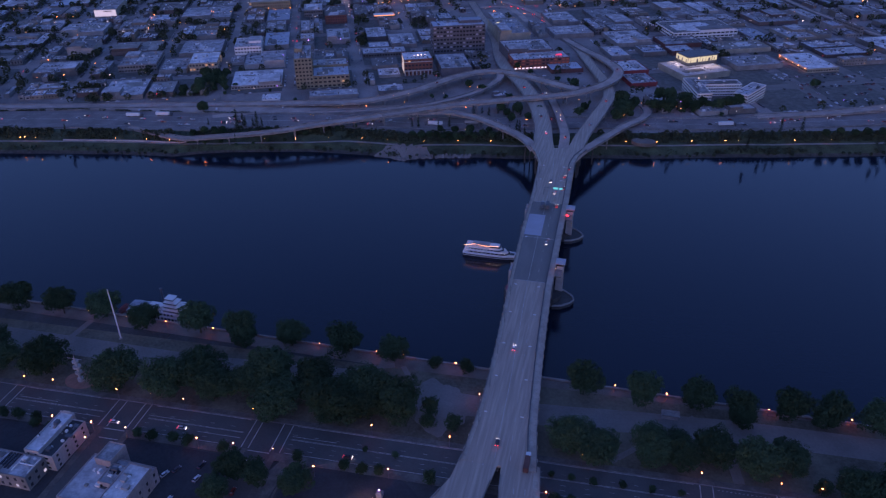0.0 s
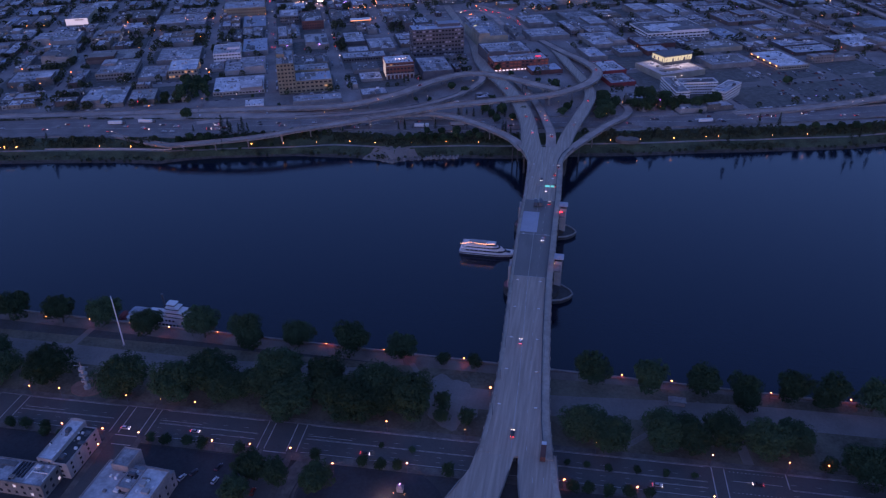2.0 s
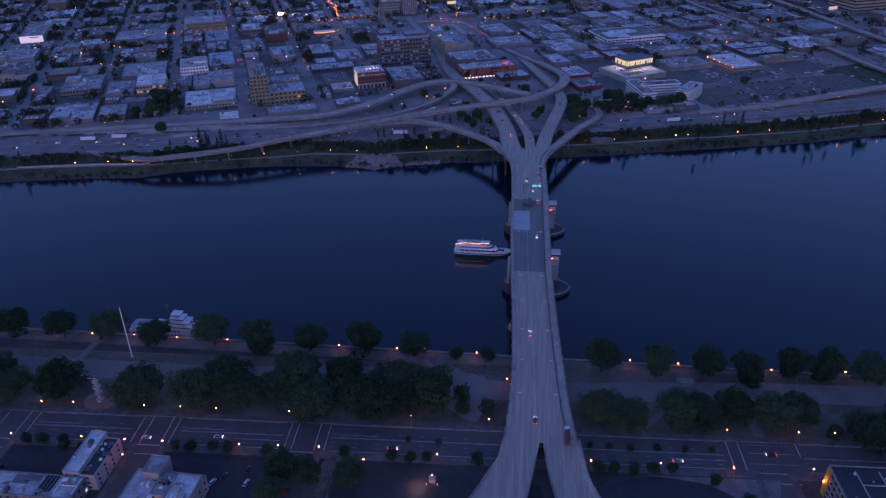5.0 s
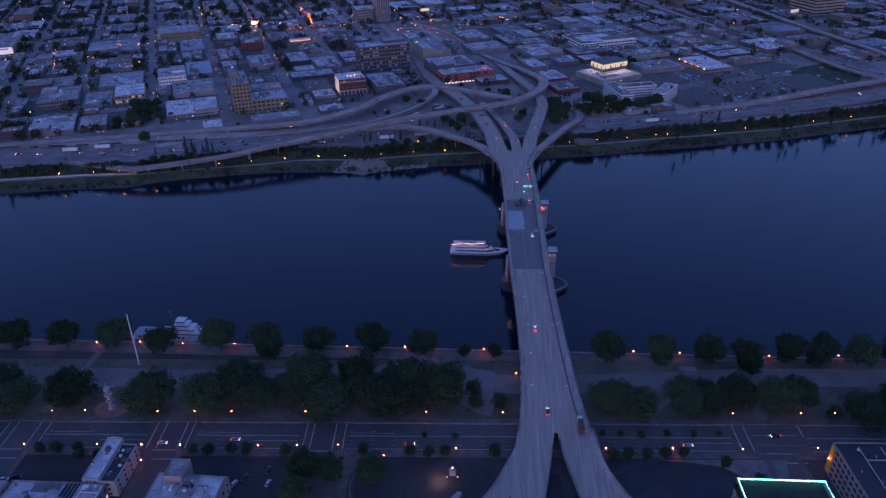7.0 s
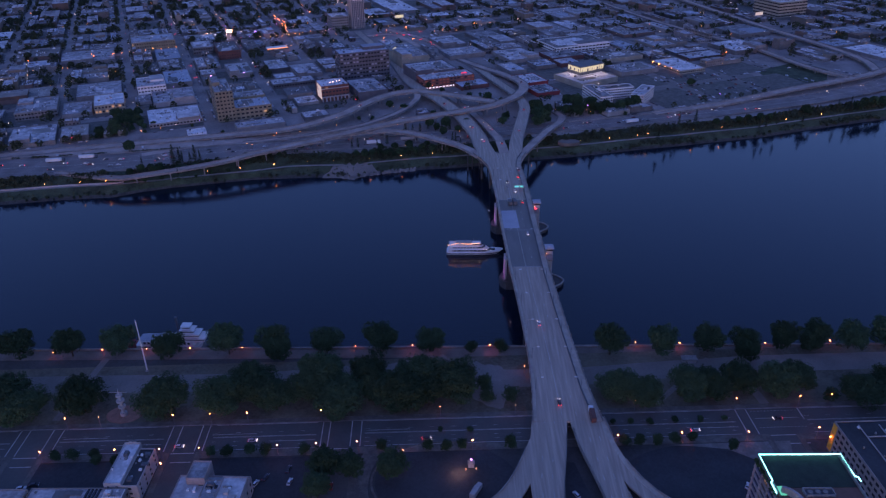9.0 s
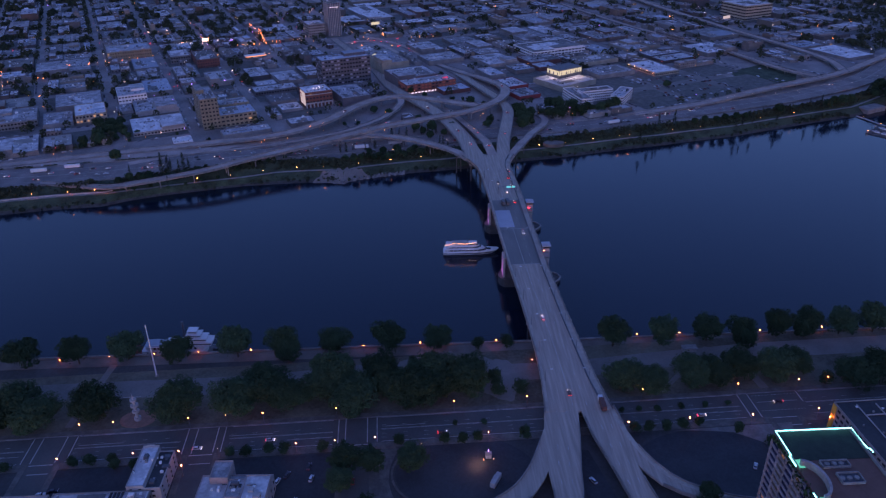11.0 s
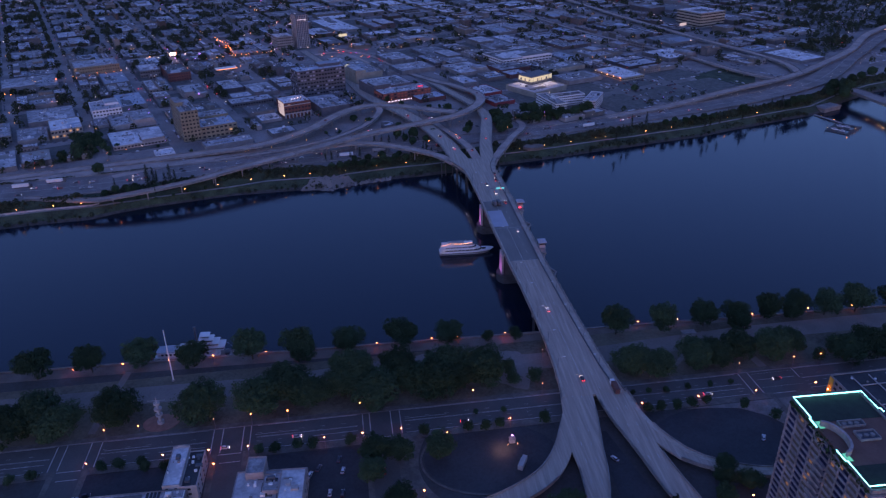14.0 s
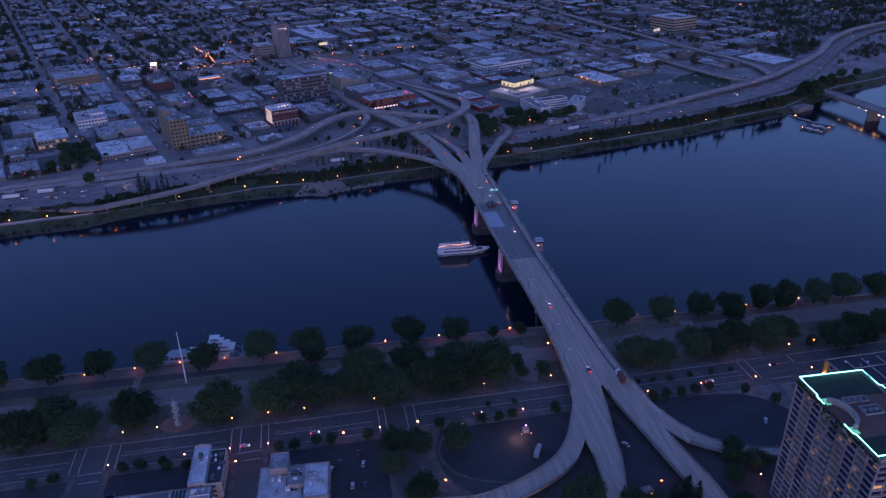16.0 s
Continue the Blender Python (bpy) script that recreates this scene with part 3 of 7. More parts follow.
    add("warning_light", Kit().box(b + 1.2, 168, z + 1.2, 2.2, 0.3, 0.8), M_FAR_R, label="red warning light")
    # overhead sign gantry with teal sign faces
    a, b, z = deck_at(201)
    gan = add("sign_gantry", Kit().tube([(a + 9, 201, z), (a + 9, 201, z + 6.6)], [0.2, 0.18], 8).tube([(b - 4.3, 201, z), (b - 4.3, 201, z + 6.6)], [0.2, 0.18], 8).tube([(a + 9, 201, z + 6.5), (b - 4.3, 201, z + 6.5)], [0.16, 0.16], 8), M_STEEL)
    for x, w in ((6.0, 3.6), (10.0, 2.6)):
        part("sign_face", Kit().box(x, 200.7, z + 5.6, w, 0.15, 1.6), M_TEAL, gan, "teal green direction sign")
    # lamp masts on both sides, each with a long pale arm over the lanes
    for y in (-46, -20, 6, 34, 62, 120, 212, 238):
        a, b, z = deck_at(y)
        for x, d in ((b - 4.3, -1), (a + 2.1, 1)):
            mast = add("lamp_mast", Kit().tube([(x, y, z), (x, y, z + 5.0), (x, y, z + 7.4)], [0.15, 0.11, 0.08], 6), M_STEEL, label="grey lamp mast on the bridge")
            part("arm", Kit().tube([(x, y, z + 7.3), (x + d * 1.6, y, z + 7.9), (x + d * 3.2, y, z + 8.0)], [0.08, 0.08, 0.07], 6), M_PALE, mast)
            part("lamp_head", Kit().box(x + d * 3.2, y, z + 7.9, 1.5, 0.5, 0.22), M_WHITE, mast, "unlit pale lamp head")
    for y in range(-64, 296, 8):
        a, b, z = deck_at(y)
        for x in (a - 0.1, b + 0.1):
            add("railing_post", Kit().box(x, y, z - 0.6, 0.42, 0.42, 2.2), M_WALK)
    # pink flood lights on the two river piers
    for y in (93.0, 178.0):
        a, b, z = deck_at(y)
        lamp = new("pier_flood_light", bpy.data.lights.new("pier_flood_light", "AREA"))
        lamp.data.energy, lamp.data.color, lamp.data.size = 380, (0.85, 0.22, 0.85), 4
        lamp.matrix_world = look((a - 6.5, y, 8), (a - 1.5, y, 15))
        tagged(lamp, "magenta flood light on a bridge pier", "lamp")
    # small lamps tucked under the north edge, seen in the water
    for y in (76, 100, 138, 216, 240, 258):
        a, b, z = deck_at(y)
        x, z = a + 1.2, z - 1.2
        add("under_lamp", Kit().box(x, y, z - 0.14, 0.45, 0.45, 0.12), M_LAMPC, label="white lamp under the deck edge")
    return root


build_bridge()


# ---- ramps, freeway and viaducts ----
RAMP_LINES = []


def build_ramp(name, label, pts, width, m, thick=1.1, walls=True, pillars=26.0, lanes=(), ground=EAST, category="ramp", kind="", gaps=()):
    """A road on pillars. Rows of x, y, z and, if it varies, width. gaps: side (1 left, -1 right) and the stretch of y without a parapet, where roads merge."""
    pts = [(*p, width) if len(p) == 3 else p for p in pts]
    line = spline(pts, 5.0)
    RAMP_LINES.append([(q[0], q[1], q[3] / 2) for q in line])
    root = thing(name, label, category, kind=kind, m=pose(pts[0][0], pts[0][1], 0))
    back = Matrix.Translation((-pts[0][0], -pts[0][1], 0))

    def add(pname, kit, mm, plabel=""):
        ob = part(pname, kit, mm, root, plabel)
        ob.matrix_basis = back
        return ob

    kit = Kit()
    strip(kit, line, lambda q: q[3] / 2, lambda q: -q[3] / 2, -thick, 0)
    add("roadway", kit, m)
    if walls:
        for s in (1, -1):
            runs, run = [], []
            for q in line:
                if any(g == s and y0 < q[1] < y1 for g, y0, y1 in gaps):
                    runs, run = runs + [run], []
                else:
                    run.append(q)
            kit = Kit()
            for piece in [r for r in runs + [run] if len(r) > 1]:
                strip(kit, piece, lambda q: s * (q[3] / 2 + 0.05) if s > 0 else -(q[3] / 2 - 0.35), lambda q: s * (q[3] / 2 - 0.35) if s > 0 else -(q[3] / 2 + 0.05), -thick * 0.8, 0.95)
            add("parapet", kit, M_CONC)
    if lanes:
        kit = Kit()
        for off, gap in lanes:
            dashes(kit, line, off, 3.0, gap, 0.3)
        tagged(add("lane_paint", kit, M_LINE), kind="stuff")
    run = 0.0
    for a, b, s in zip(line, line[1:], sides_of(line)):
        seg = np.hypot(*(b - a)[:2])
        run += seg
        if pillars and run > pillars:
            run = 0.0
            base = ground if a[1] < 3 else land(a[0], a[1])
            if a[2] - base > 3.0:
                w = a[3]
                for off in ((-w / 4, w / 4) if w > 9 else (0,)):
                    x, y = a[:2] + s * off
                    add("pillar", Kit().tube([(x, y, base - 0.5), (x, y, a[2] - 1.9)], [0.6, 0.6], 8), M_CONC if base > 2 else M_DARKCONC)
                ang = math.degrees(math.atan2(s[1], s[0]))
                add("pillar_cap", Kit().box(a[0], a[1], a[2] - 2.1, w * 0.85, 1.6, 1.1, ang), M_CONC)
    return root


# freeway along the east bank
FWY = [(-1000, 135, 11.75, 50), (-700, 233, 11.75, 50), (-500, 287, 11.75, 50), (-400, 301, 11.75, 50), (-340, 313, 11.75, 46), (-300, 325, 11.75, 40), (-200, 346, 11.75, 31), (-127, 354, 11.75, 31), (-50, 370, 11.75, 31), (30, 389, 11.75, 31), (117, 404, 11.8, 31), (180, 421, 11.9, 31),
       (244, 439, 12.2, 31), (311, 460, 12.8, 31), (393, 489, 13.4, 31), (515, 556, 14, 31), (640, 680, 15, 31), (784, 814, 16, 31), (921, 897, 16, 31), (1300, 1020, 16, 31)]
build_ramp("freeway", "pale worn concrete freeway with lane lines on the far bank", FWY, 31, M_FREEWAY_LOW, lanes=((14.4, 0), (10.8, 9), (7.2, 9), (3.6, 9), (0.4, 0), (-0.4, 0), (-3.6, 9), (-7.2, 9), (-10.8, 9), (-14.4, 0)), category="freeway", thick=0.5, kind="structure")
build_ramp("freeway_far_lanes", "upper freeway carriageway leading to the viaducts", [(-1000, 185, 11.7), (-700, 276, 11.7), (-512, 322, 11.7), (-434, 341, 11.8), (-354, 361, 12.2), (-290, 373, 13.6), (-230, 382, 16), (-198, 394, 18.2), (-166, 423, 19.8), (-140, 467, 20), (-116, 496, 20), (-90, 505, 20), (-56, 492, 20.6), (-24, 471, 21.2), (0, 456, 21.6)], 13, M_FREEWAY, lanes=((4.4, 0), (0, 9), (-4.4, 0)), pillars=24)
build_ramp("flyover", "long curved concrete flyover ramp on round pillars", [(-420, 281, 11.9, 7), (-385, 272, 12.0, 7.5), (-352, 265, 12.4, 8), (-332, 268, 13.6, 8.5), (-308, 274, 15, 8.5), (-284, 281, 16.5, 8.5), (-260, 292, 17.5, 9), (-242, 304, 18.5, 10), (-212, 321, 19.6, 11), (-182, 338, 20.6), (-161, 351, 21.2), (-134, 369, 21.8), (-106, 386, 22.2), (-55, 411, 22.4), (-5, 437, 22.4), (28, 475, 22.2), (41, 516, 21), (37, 553, 19), (18, 598, 16), (-6, 640, 13.5), (-40, 705, 12), (-75, 796, 11.8), (-110, 850, 11.8), (-150, 890, 11.8)], 12, M_FREEWAY, lanes=((4.0, 0), (0, 9), (-4.0, 0)), pillars=28)
build_ramp("riverside_ramp", "curved concrete ramp from the flyover to the bridge", [(-178, 341, 20.55, 4), (-160, 352, 20.6, 7), (-140, 361, 20, 9), (-116, 367, 19.5, 9.5), (-92, 360, 19.5, 9.5), (-72, 348, 19.7, 9.5), (-47, 327, 20, 9.5), (-32, 311, 20.3, 10), (-20, 289, 20.8, 10.5)], 10, M_FREEWAY, lanes=((3.6, 0), (-3.6, 0)), pillars=33, gaps=((1, 0, 318), (-1, 0, 297)))
build_ramp("inner_loop", "tight inner loop ramp on pillars", [(-90, 503, 19.9), (-86, 490, 19), (-90, 470, 18), (-105, 438, 16.5), (-128, 413, 15), (-152, 396, 13.8), (-200, 374, 12.4), (-260, 356, 11.9)], 8, M_FREEWAY, lanes=((3.0, 0), (-3.0, 0)))
build_ramp("north_viaduct", "wide concrete viaduct from the bridge towards downtown blocks", [(-12, 283, 20.95, 18), (-17, 315, 20.6, 17), (-22, 352, 20.2, 16), (-38, 416, 20, 16), (-63, 478, 19.6, 15.5), (-81, 515, 18, 15), (-101, 574, 14, 14), (-122, 659, 12, 13), (-143, 723, 11.8, 13), (-200, 880, 11.8, 13)], 16, M_DECK, lanes=((4.5, 9), (0, 9), (-4.5, 9)), pillars=30, gaps=((-1, 0, 326), (1, 0, 302)))
build_ramp("middle_ramp", "narrow ramp descending from the bridge to traffic signals", [(3, 292, 20.7), (1, 330, 19.6), (-4, 360, 18), (-11, 395, 15.5), (-25, 450, 12.2), (-45, 500, 11.7), (-60, 540, 11.7)], 9, M_FREEWAY, gaps=((-1, 0, 328), (1, 0, 328)))
build_ramp("south_viaduct", "concrete viaduct from the bridge curving to the inland street", [(12, 285, 20.95, 13), (15, 315, 20.6, 13), (19, 345, 20.2, 13), (30, 406, 20, 13), (35, 445, 19.8, 12), (30, 488, 19, 12), (7, 573, 15.5, 12), (-13, 645, 12.2, 12), (-40, 700, 11.9, 12)], 12, M_DECK, lanes=((3.0, 9), (-3.0, 9)), pillars=30, gaps=((1, 0, 326), (-1, 0, 302)))
build_ramp("south_loop_ramp", "curved concrete ramp looping down from the bridge", [(11, 268, 21.15), (15.5, 284, 20.85), (22, 301, 20.3), (31, 322, 19.2), (53, 372, 16.5), (69, 403, 14.2), (75, 428, 12.6), (67, 452, 11.8), (50, 470, 11.7)], 8.5, M_FREEWAY, gaps=((1, 0, 316), (-1, 0, 294)))
build_ramp("freeway_upper_deck", "elevated second freeway deck on pillars", [(180, 436, 12.4), (266, 464, 14.5), (366, 513, 16), (479, 568, 16.5), (557, 624, 17), (656, 705, 18), (761, 814, 20), (917, 905, 22), (1300, 1040, 22)], 12, M_FREEWAY, lanes=((4.6, 0), (0, 9), (-4.6, 0)))
build_ramp("inland_viaduct", "long straight concrete viaduct on pillars", [(456, 556, 16.2), (425, 610, 16), (395, 723, 15), (362, 790, 15), (330, 856, 14.5), (290, 960, 14), (230, 1150, 14)], 10, M_FREEWAY)
build_ramp("inland_viaduct", "long straight concrete viaduct on pillars", [(500, 580, 16.5), (512, 640, 16.5), (499, 720, 16.5), (462, 850, 16.5), (407, 1076, 16.5), (385, 1193, 16.5), (340, 1400, 16.5)], 12, M_FREEWAY)
build_ramp("collector_road", "pale concrete collector road beside the upper freeway lanes", [(-353, 325, 11.85), (-330, 338, 11.9), (-304, 350, 11.95), (-278, 359, 12), (-257, 367, 12), (-236, 376, 12), (-205, 384, 11.9), (-175, 392, 11.85)], 9, M_FREEWAY, walls=False, pillars=0, thick=0.4, lanes=((3.6, 0), (-3.6, 0)), category="road")
build_ramp("park_loop_road", "ground-level curving road below an inland viaduct", [(-255, 800, 11.75), (-200, 836, 11.8), (-146, 858, 11.8), (-119, 825, 11.8), (-95, 770, 11.8)], 9, M_FREEWAY, walls=False, pillars=0)
shoulder = Kit()
strip(shoulder, spline([(-1000, 166, 11.6), (-700, 262, 11.6), (-500, 313, 11.6), (-400, 331, 11.6), (-330, 346, 11.6), (-280, 354, 11.6)], 8), 14, -6, -0.4, 0)
setting("freeway_shoulder", shoulder, M_FREEWAY, "worn concrete shoulder between the freeway lanes", "shoulder")
# ramps on the west bank
build_ramp("west_left_ramp", "concrete bridge ramp running down towards downtown", [(0.6, -68, 17.0, 17.6), (-1.6, -83, 16.6, 17.8), (-4, -99, 16.2, 17.2), (-5.4, -110, 15.9, 15.8), (-5.9, -122, 15.4, 14), (-8, -136, 14.9, 11.8), (-10.3, -148, 14.4, 10.8), (-15, -200, 12.5, 10.5), (-18, -280, 10.8, 10.5)], 17, M_DECK, lanes=((2.5, 9), (-2.5, 9)), ground=WEST, gaps=((1, -76, 0), (-1, -121, -74)))
build_ramp("west_loop_ramp", "curved concrete loop ramp round a lot", [(-5.5, -80, 16.55, 8), (-9.5, -90, 16.3, 8.5), (-14, -101, 15.95, 9), (-19, -111, 15.5, 9.5), (-26.5, -121, 14.9, 10), (-37, -128.7, 14.2, 10.5), (-54, -136.2, 13.2, 10.5), (-74, -140.5, 12, 10), (-100, -137, 10.9, 9)], 8, M_DECK, ground=WEST, gaps=((1, -119, 0), (-1, -88, 0)))
build_ramp("west_right_ramp", "concrete bridge ramp curving down to downtown", [(19.8, -68, 17.0, 18), (21.8, -87, 16.6, 18.2), (23, -100, 16.2, 15), (24, -111, 15.9, 12.4), (26.2, -124, 15.4, 12), (29, -138, 15, 12.2), (32.3, -153, 14.4, 11.6), (37, -200, 12.6, 11.5), (42, -280, 10.8, 11.5)], 15, M_DECK, lanes=((2.5, 9), (-2.5, 9)), ground=WEST, gaps=((-1, -74, 0), (1, -113, -86)))
build_ramp("west_side_ramp", "pale concrete ramp curving away to the south", [(25.6, -80, 16.6, 8), (28.2, -92, 16.3, 8.4), (31.5, -102, 15.85, 8.5), (35.5, -109.5, 15.3, 8.5), (41, -117.5, 14.9, 8.5), (48, -123, 14.4, 7.5), (65, -130, 13.4, 6.5), (85, -133.5, 12.4, 6.5), (140, -138, 10.8, 6.5)], 7, M_DECK, ground=WEST, gaps=((-1, -112, 0), (1, -95, 0)))

# pale footway along the outer edge of the southern ramp
footway = Kit()
strip(footway, spline([(24.4, -67, 17.0, 8), (25.6, -80, 16.6, 8), (28.2, -92, 16.3, 8.4), (31.5, -102, 15.85, 8.5), (35.5, -109.5, 15.3, 8.5), (41, -117.5, 14.9, 8.5), (48, -123, 14.4, 7.5), (65, -130, 13.4, 6.5), (85, -133.5, 12.4, 6.5), (140, -138, 10.8, 6.5)], 8), lambda q: q[3] / 2 - 0.35, lambda q: q[3] / 2 - 2.6, -0.1, 0.17)
setting("ramp_footway", footway, M_WALK, "pale concrete footway along the curved ramp", "footway")


# ---- trees ----
def crown_mesh(name, seed, height, radius, leaves, leaf, base=0.14):
    """A crown of many small bent leaf clumps, set on twigs' knots that sit on uneven lobes, from base * height up."""
    r = random.Random(seed)
    lobes = [(0, 0, height * 0.66, radius * 0.66)]
    for k in range(13):
        a, d = k * 2.4 + r.uniform(-0.5, 0.5), radius * r.uniform(0.1, 0.62)
        lobes.append((d * math.cos(a), d * math.sin(a), height * r.uniform(base + 0.2, 0.78), radius * r.uniform(0.38, 0.58)))
    knots = []
    for x, y, z, q in lobes:
        for _ in range(16):
            t, c = r.uniform(0, 2 * math.pi), r.uniform(-0.75, 1)
            w = math.sqrt(1 - c * c) * q * r.uniform(0.78, 1.0)
            knots.append((x + w * math.cos(t), y + w * math.sin(t), z + c * q * 0.85, q * r.uniform(0.16, 0.34)))
    kit = Kit()
    for _ in range(leaves):
        x, y, z, q = r.choice(knots if r.random() < 0.5 else lobes)
        t, c = r.uniform(0, 2 * math.pi), r.uniform(-0.85, 1)
        w = math.sqrt(1 - c * c)
        k = q * min(1.2, max(0.3, r.gauss(0.92, 0.14)))
        p = Vector((x + k * w * math.cos(t), y + k * w * math.sin(t), z + k * c * 0.84))
        n = Vector((w * math.cos(t) + r.uniform(-0.5, 0.5), w * math.sin(t) + r.uniform(-0.5, 0.5), c + r.uniform(0.1, 0.9))).normalized()
        e = n.orthogonal().normalized()
        e.rotate(Matrix.Rotation(r.uniform(0, 6.28), 3, n))
        f = n.cross(e)
        w = leaf * r.uniform(0.6, 1.25)
        kit.face([p - e * w, p - f * w * 0.8 + n * w * 0.15, p + e * w, p + f * w * 0.7 - n * w * 0.2])
    return kit.mesh(name, M_LEAF)


def broadleaf(seed, height, radius, leaves=1500, leaf=0.62):
    r = random.Random(seed)
    root = thing("tree", "dark green broadleaf tree with a rounded uneven crown", "tree")
    kit = Kit().tube([(0, 0, -0.3), (0.05, 0, height * 0.2), (0.1, 0.05, height * 0.42)], [height * 0.028, height * 0.022, height * 0.016], 7)
    for k in range(5):
        a = k * 1.26 + r.uniform(-0.3, 0.3)
        kit.tube([(0.05, 0, height * (0.22 + 0.03 * k)), (math.cos(a) * radius * 0.35, math.sin(a) * radius * 0.35, height * 0.5), (math.cos(a) * radius * 0.6, math.sin(a) * radius * 0.6, height * 0.68)],
                 [height * 0.012, height * 0.008, height * 0.003], 5)
    part("trunk", kit, M_BARK, root)
    part("crown", crown_mesh("crown", seed, height, radius, leaves, leaf), None, root)
    return root


def conifer(seed, height, radius):
    r = random.Random(seed)
    root = thing("conifer", "tall dark narrow conifer", "tree")
    part("trunk", Kit().tube([(0, 0, -0.3), (0, 0, height * 0.95)], [height * 0.016, 0.04], 6), M_BARK, root)
    kit = Kit()
    limbs, z = [], height * 0.10
    while z < height * 0.97:
        f = z / height
        for _ in range(7 if f < 0.7 else 5):
            limbs.append((z + r.uniform(-0.25, 0.25), r.uniform(0, 6.283), radius * (1 - f) ** 0.75 * r.choice((0.5, 0.7, 0.85, 1.0, 1.2)) + 0.15))
        z += height * 0.042
    for z, a, reach in limbs:
        d, e = Vector((math.cos(a), math.sin(a), r.uniform(-0.45, 0.05))), Vector((-math.sin(a), math.cos(a), 0))
        for _ in range(9):
            p = Vector((0, 0, z)) + d * reach * r.random() ** 0.7 + e * r.uniform(-0.3, 0.3) * reach
            w = r.uniform(0.22, 0.5)
            g = Vector((r.uniform(-1, 1), r.uniform(-1, 1), r.uniform(-0.5, 0.3))).normalized()
            kit.face([p - e * w * 0.6, p + g * w, p + e * w * 0.6 + d * w * 0.4, p - g * w + Vector((0, 0, -0.4 * w))])
    part("crown", kit, M_FIR, root)
    return root


PROTO = {"big": [broadleaf(s, 16.0, 10.6, 17000, 0.40) for s in (1, 2, 3)], "mid": [broadleaf(s, 13.0, 7.4, 11000, 0.34) for s in (4, 5, 6)], "far": [broadleaf(s, 13.0, 7.2, 2600, 0.7) for s in (14, 15, 16)],
         "small": [broadleaf(s, 6.4, 3.2, 2000, 0.26) for s in (7, 8)], "fir": [conifer(s, 15, 3.4) for s in (9, 10)]}
USED = set()


def plant(kind, x, y, z, scale=1.0, label="", group=""):
    kind = "far" if kind == "mid" and y > 100 else kind
    k = rng.randrange(len(PROTO[kind]))
    proto = PROTO[kind][k]
    m = pose(x, y, z, 0, 0, rng.uniform(0, 360))
    if (kind, k) not in USED:
        USED.add((kind, k))
        ob = proto
        ob.matrix_basis = m
    else:
        ob = copy_thing(proto, m)
    s = scale * rng.uniform(0.92, 1.1)
    ob.scale = (s, s * rng.uniform(0.9, 1.1), s * rng.uniform(0.92, 1.08))
    return tagged(ob, label, group=group)


# riverside row
for x, y in ((-334, -5), (-304, -5), (-274, -2), (-246, 1), (-215, -4), (-181, -1), (-152, -3), (-123, 0), (-91, 0), (-62, 0), (44, -4), (74, -4), (102, -2), (122, -6), (146, 0), (165, 1), (185, 0),
             (207, 1), (232, 1), (258, 2), (286, 1)):
    plant("mid", x, y - 1.5, WEST, 1.38, "dark green riverside tree over the brick promenade", "riverside trees")
for x, y in ((-37, -2), (-20, -1)):
    plant("small", x, y - 1, WEST, 1.5, "small dark riverside tree beside the bridge", "riverside trees")
# park trees beside the avenue
for x, y in ((-300, -60), (-286, -52), (-273, -59), (-245, -54), (-202, -56), (-172, -54), (-157, -42), (-143, -51), (-126, -44), (-108, -54), (-94, -35), (-76, -52), (-61, -45), (-46, -43), (-120, -34), (-86, -46),
             (40, -45), (54, -49), (79, -44), (92, -43), (107, -38), (140, -37), (126, -43), (168, -50), (185, -46), (205, -42), (232, -44), (-66, -36)):
    plant("big", x, y, WEST, 1.2 if x < 30 else 1.05, "broad dark park tree beside the avenue", "park trees")
for x, y in ((-31, -37), (-30, -47), (-17, -45), (153, -48)):
    plant("small", x, y, WEST, 1.5, "small dark park tree", "park trees")
# street trees along the avenue
for x, y in ((-244, -89), (-236, -88), (-225, -88), (-168, -86), (-160, -86), (-149, -85), (-141, -85), (-122, -85), (-84, -83), (-61, -83), (-52, -83), (-44, -82), (-20, -81),
             (37, -80), (44, -80), (53, -80), (62, -79), (71, -78), (89, -84), (102, -94), (-222, -92), (-213, -92), (-286, -92), (-276, -91)):
    plant("small", x, y, WEST, 1.0, "small rounded street tree on the pavement", "street trees")
for x, y in ((34, -65), (43, -65), (53, -65), (66, -64), (79, -64), (92, -63), (-40, -70), (-55, -70)):
    plant("small", x, y, WEST, 0.6, "young street tree in the avenue's planting strip", "street trees")
for x, y in ((-110, -99), (-98, -100), (-77, -101), (-100, -132), (-112, -112), (-5, -156), (-23, -146), (-30, -150)):
    plant("mid", x, y, WEST, 1.05, "dark tree beside a parking lot", "lot trees")
for x, y in ((26 + 24, -146), (58, -128), (54, -136), (64, -140), (6, -158), (12, -165), (44, -165)):
    plant("mid", x, y, WEST, 0.75, "dark tree below the bridge ramps", "lot trees")

# ---- street lamps ----
LAMPS = {}


def street_lamp(height, head, label, light):
    root = thing("street_lamp", label, "street lamp")
    part("pole", Kit().tube([(0, 0, 0), (0, 0, height * 0.6), (0, 0, height)], [0.11, 0.09, 0.06], 6), M_STEEL, root)
    part("base", Kit().tube([(0, 0, 0), (0, 0, 0.5)], [0.22, 0.16], 6), M_STEEL, root)
    part("lamp_head", Kit().ball(0, 0, height + head * 0.6, head, squash=0.9), light, root, "glowing lamp globe")
    return root


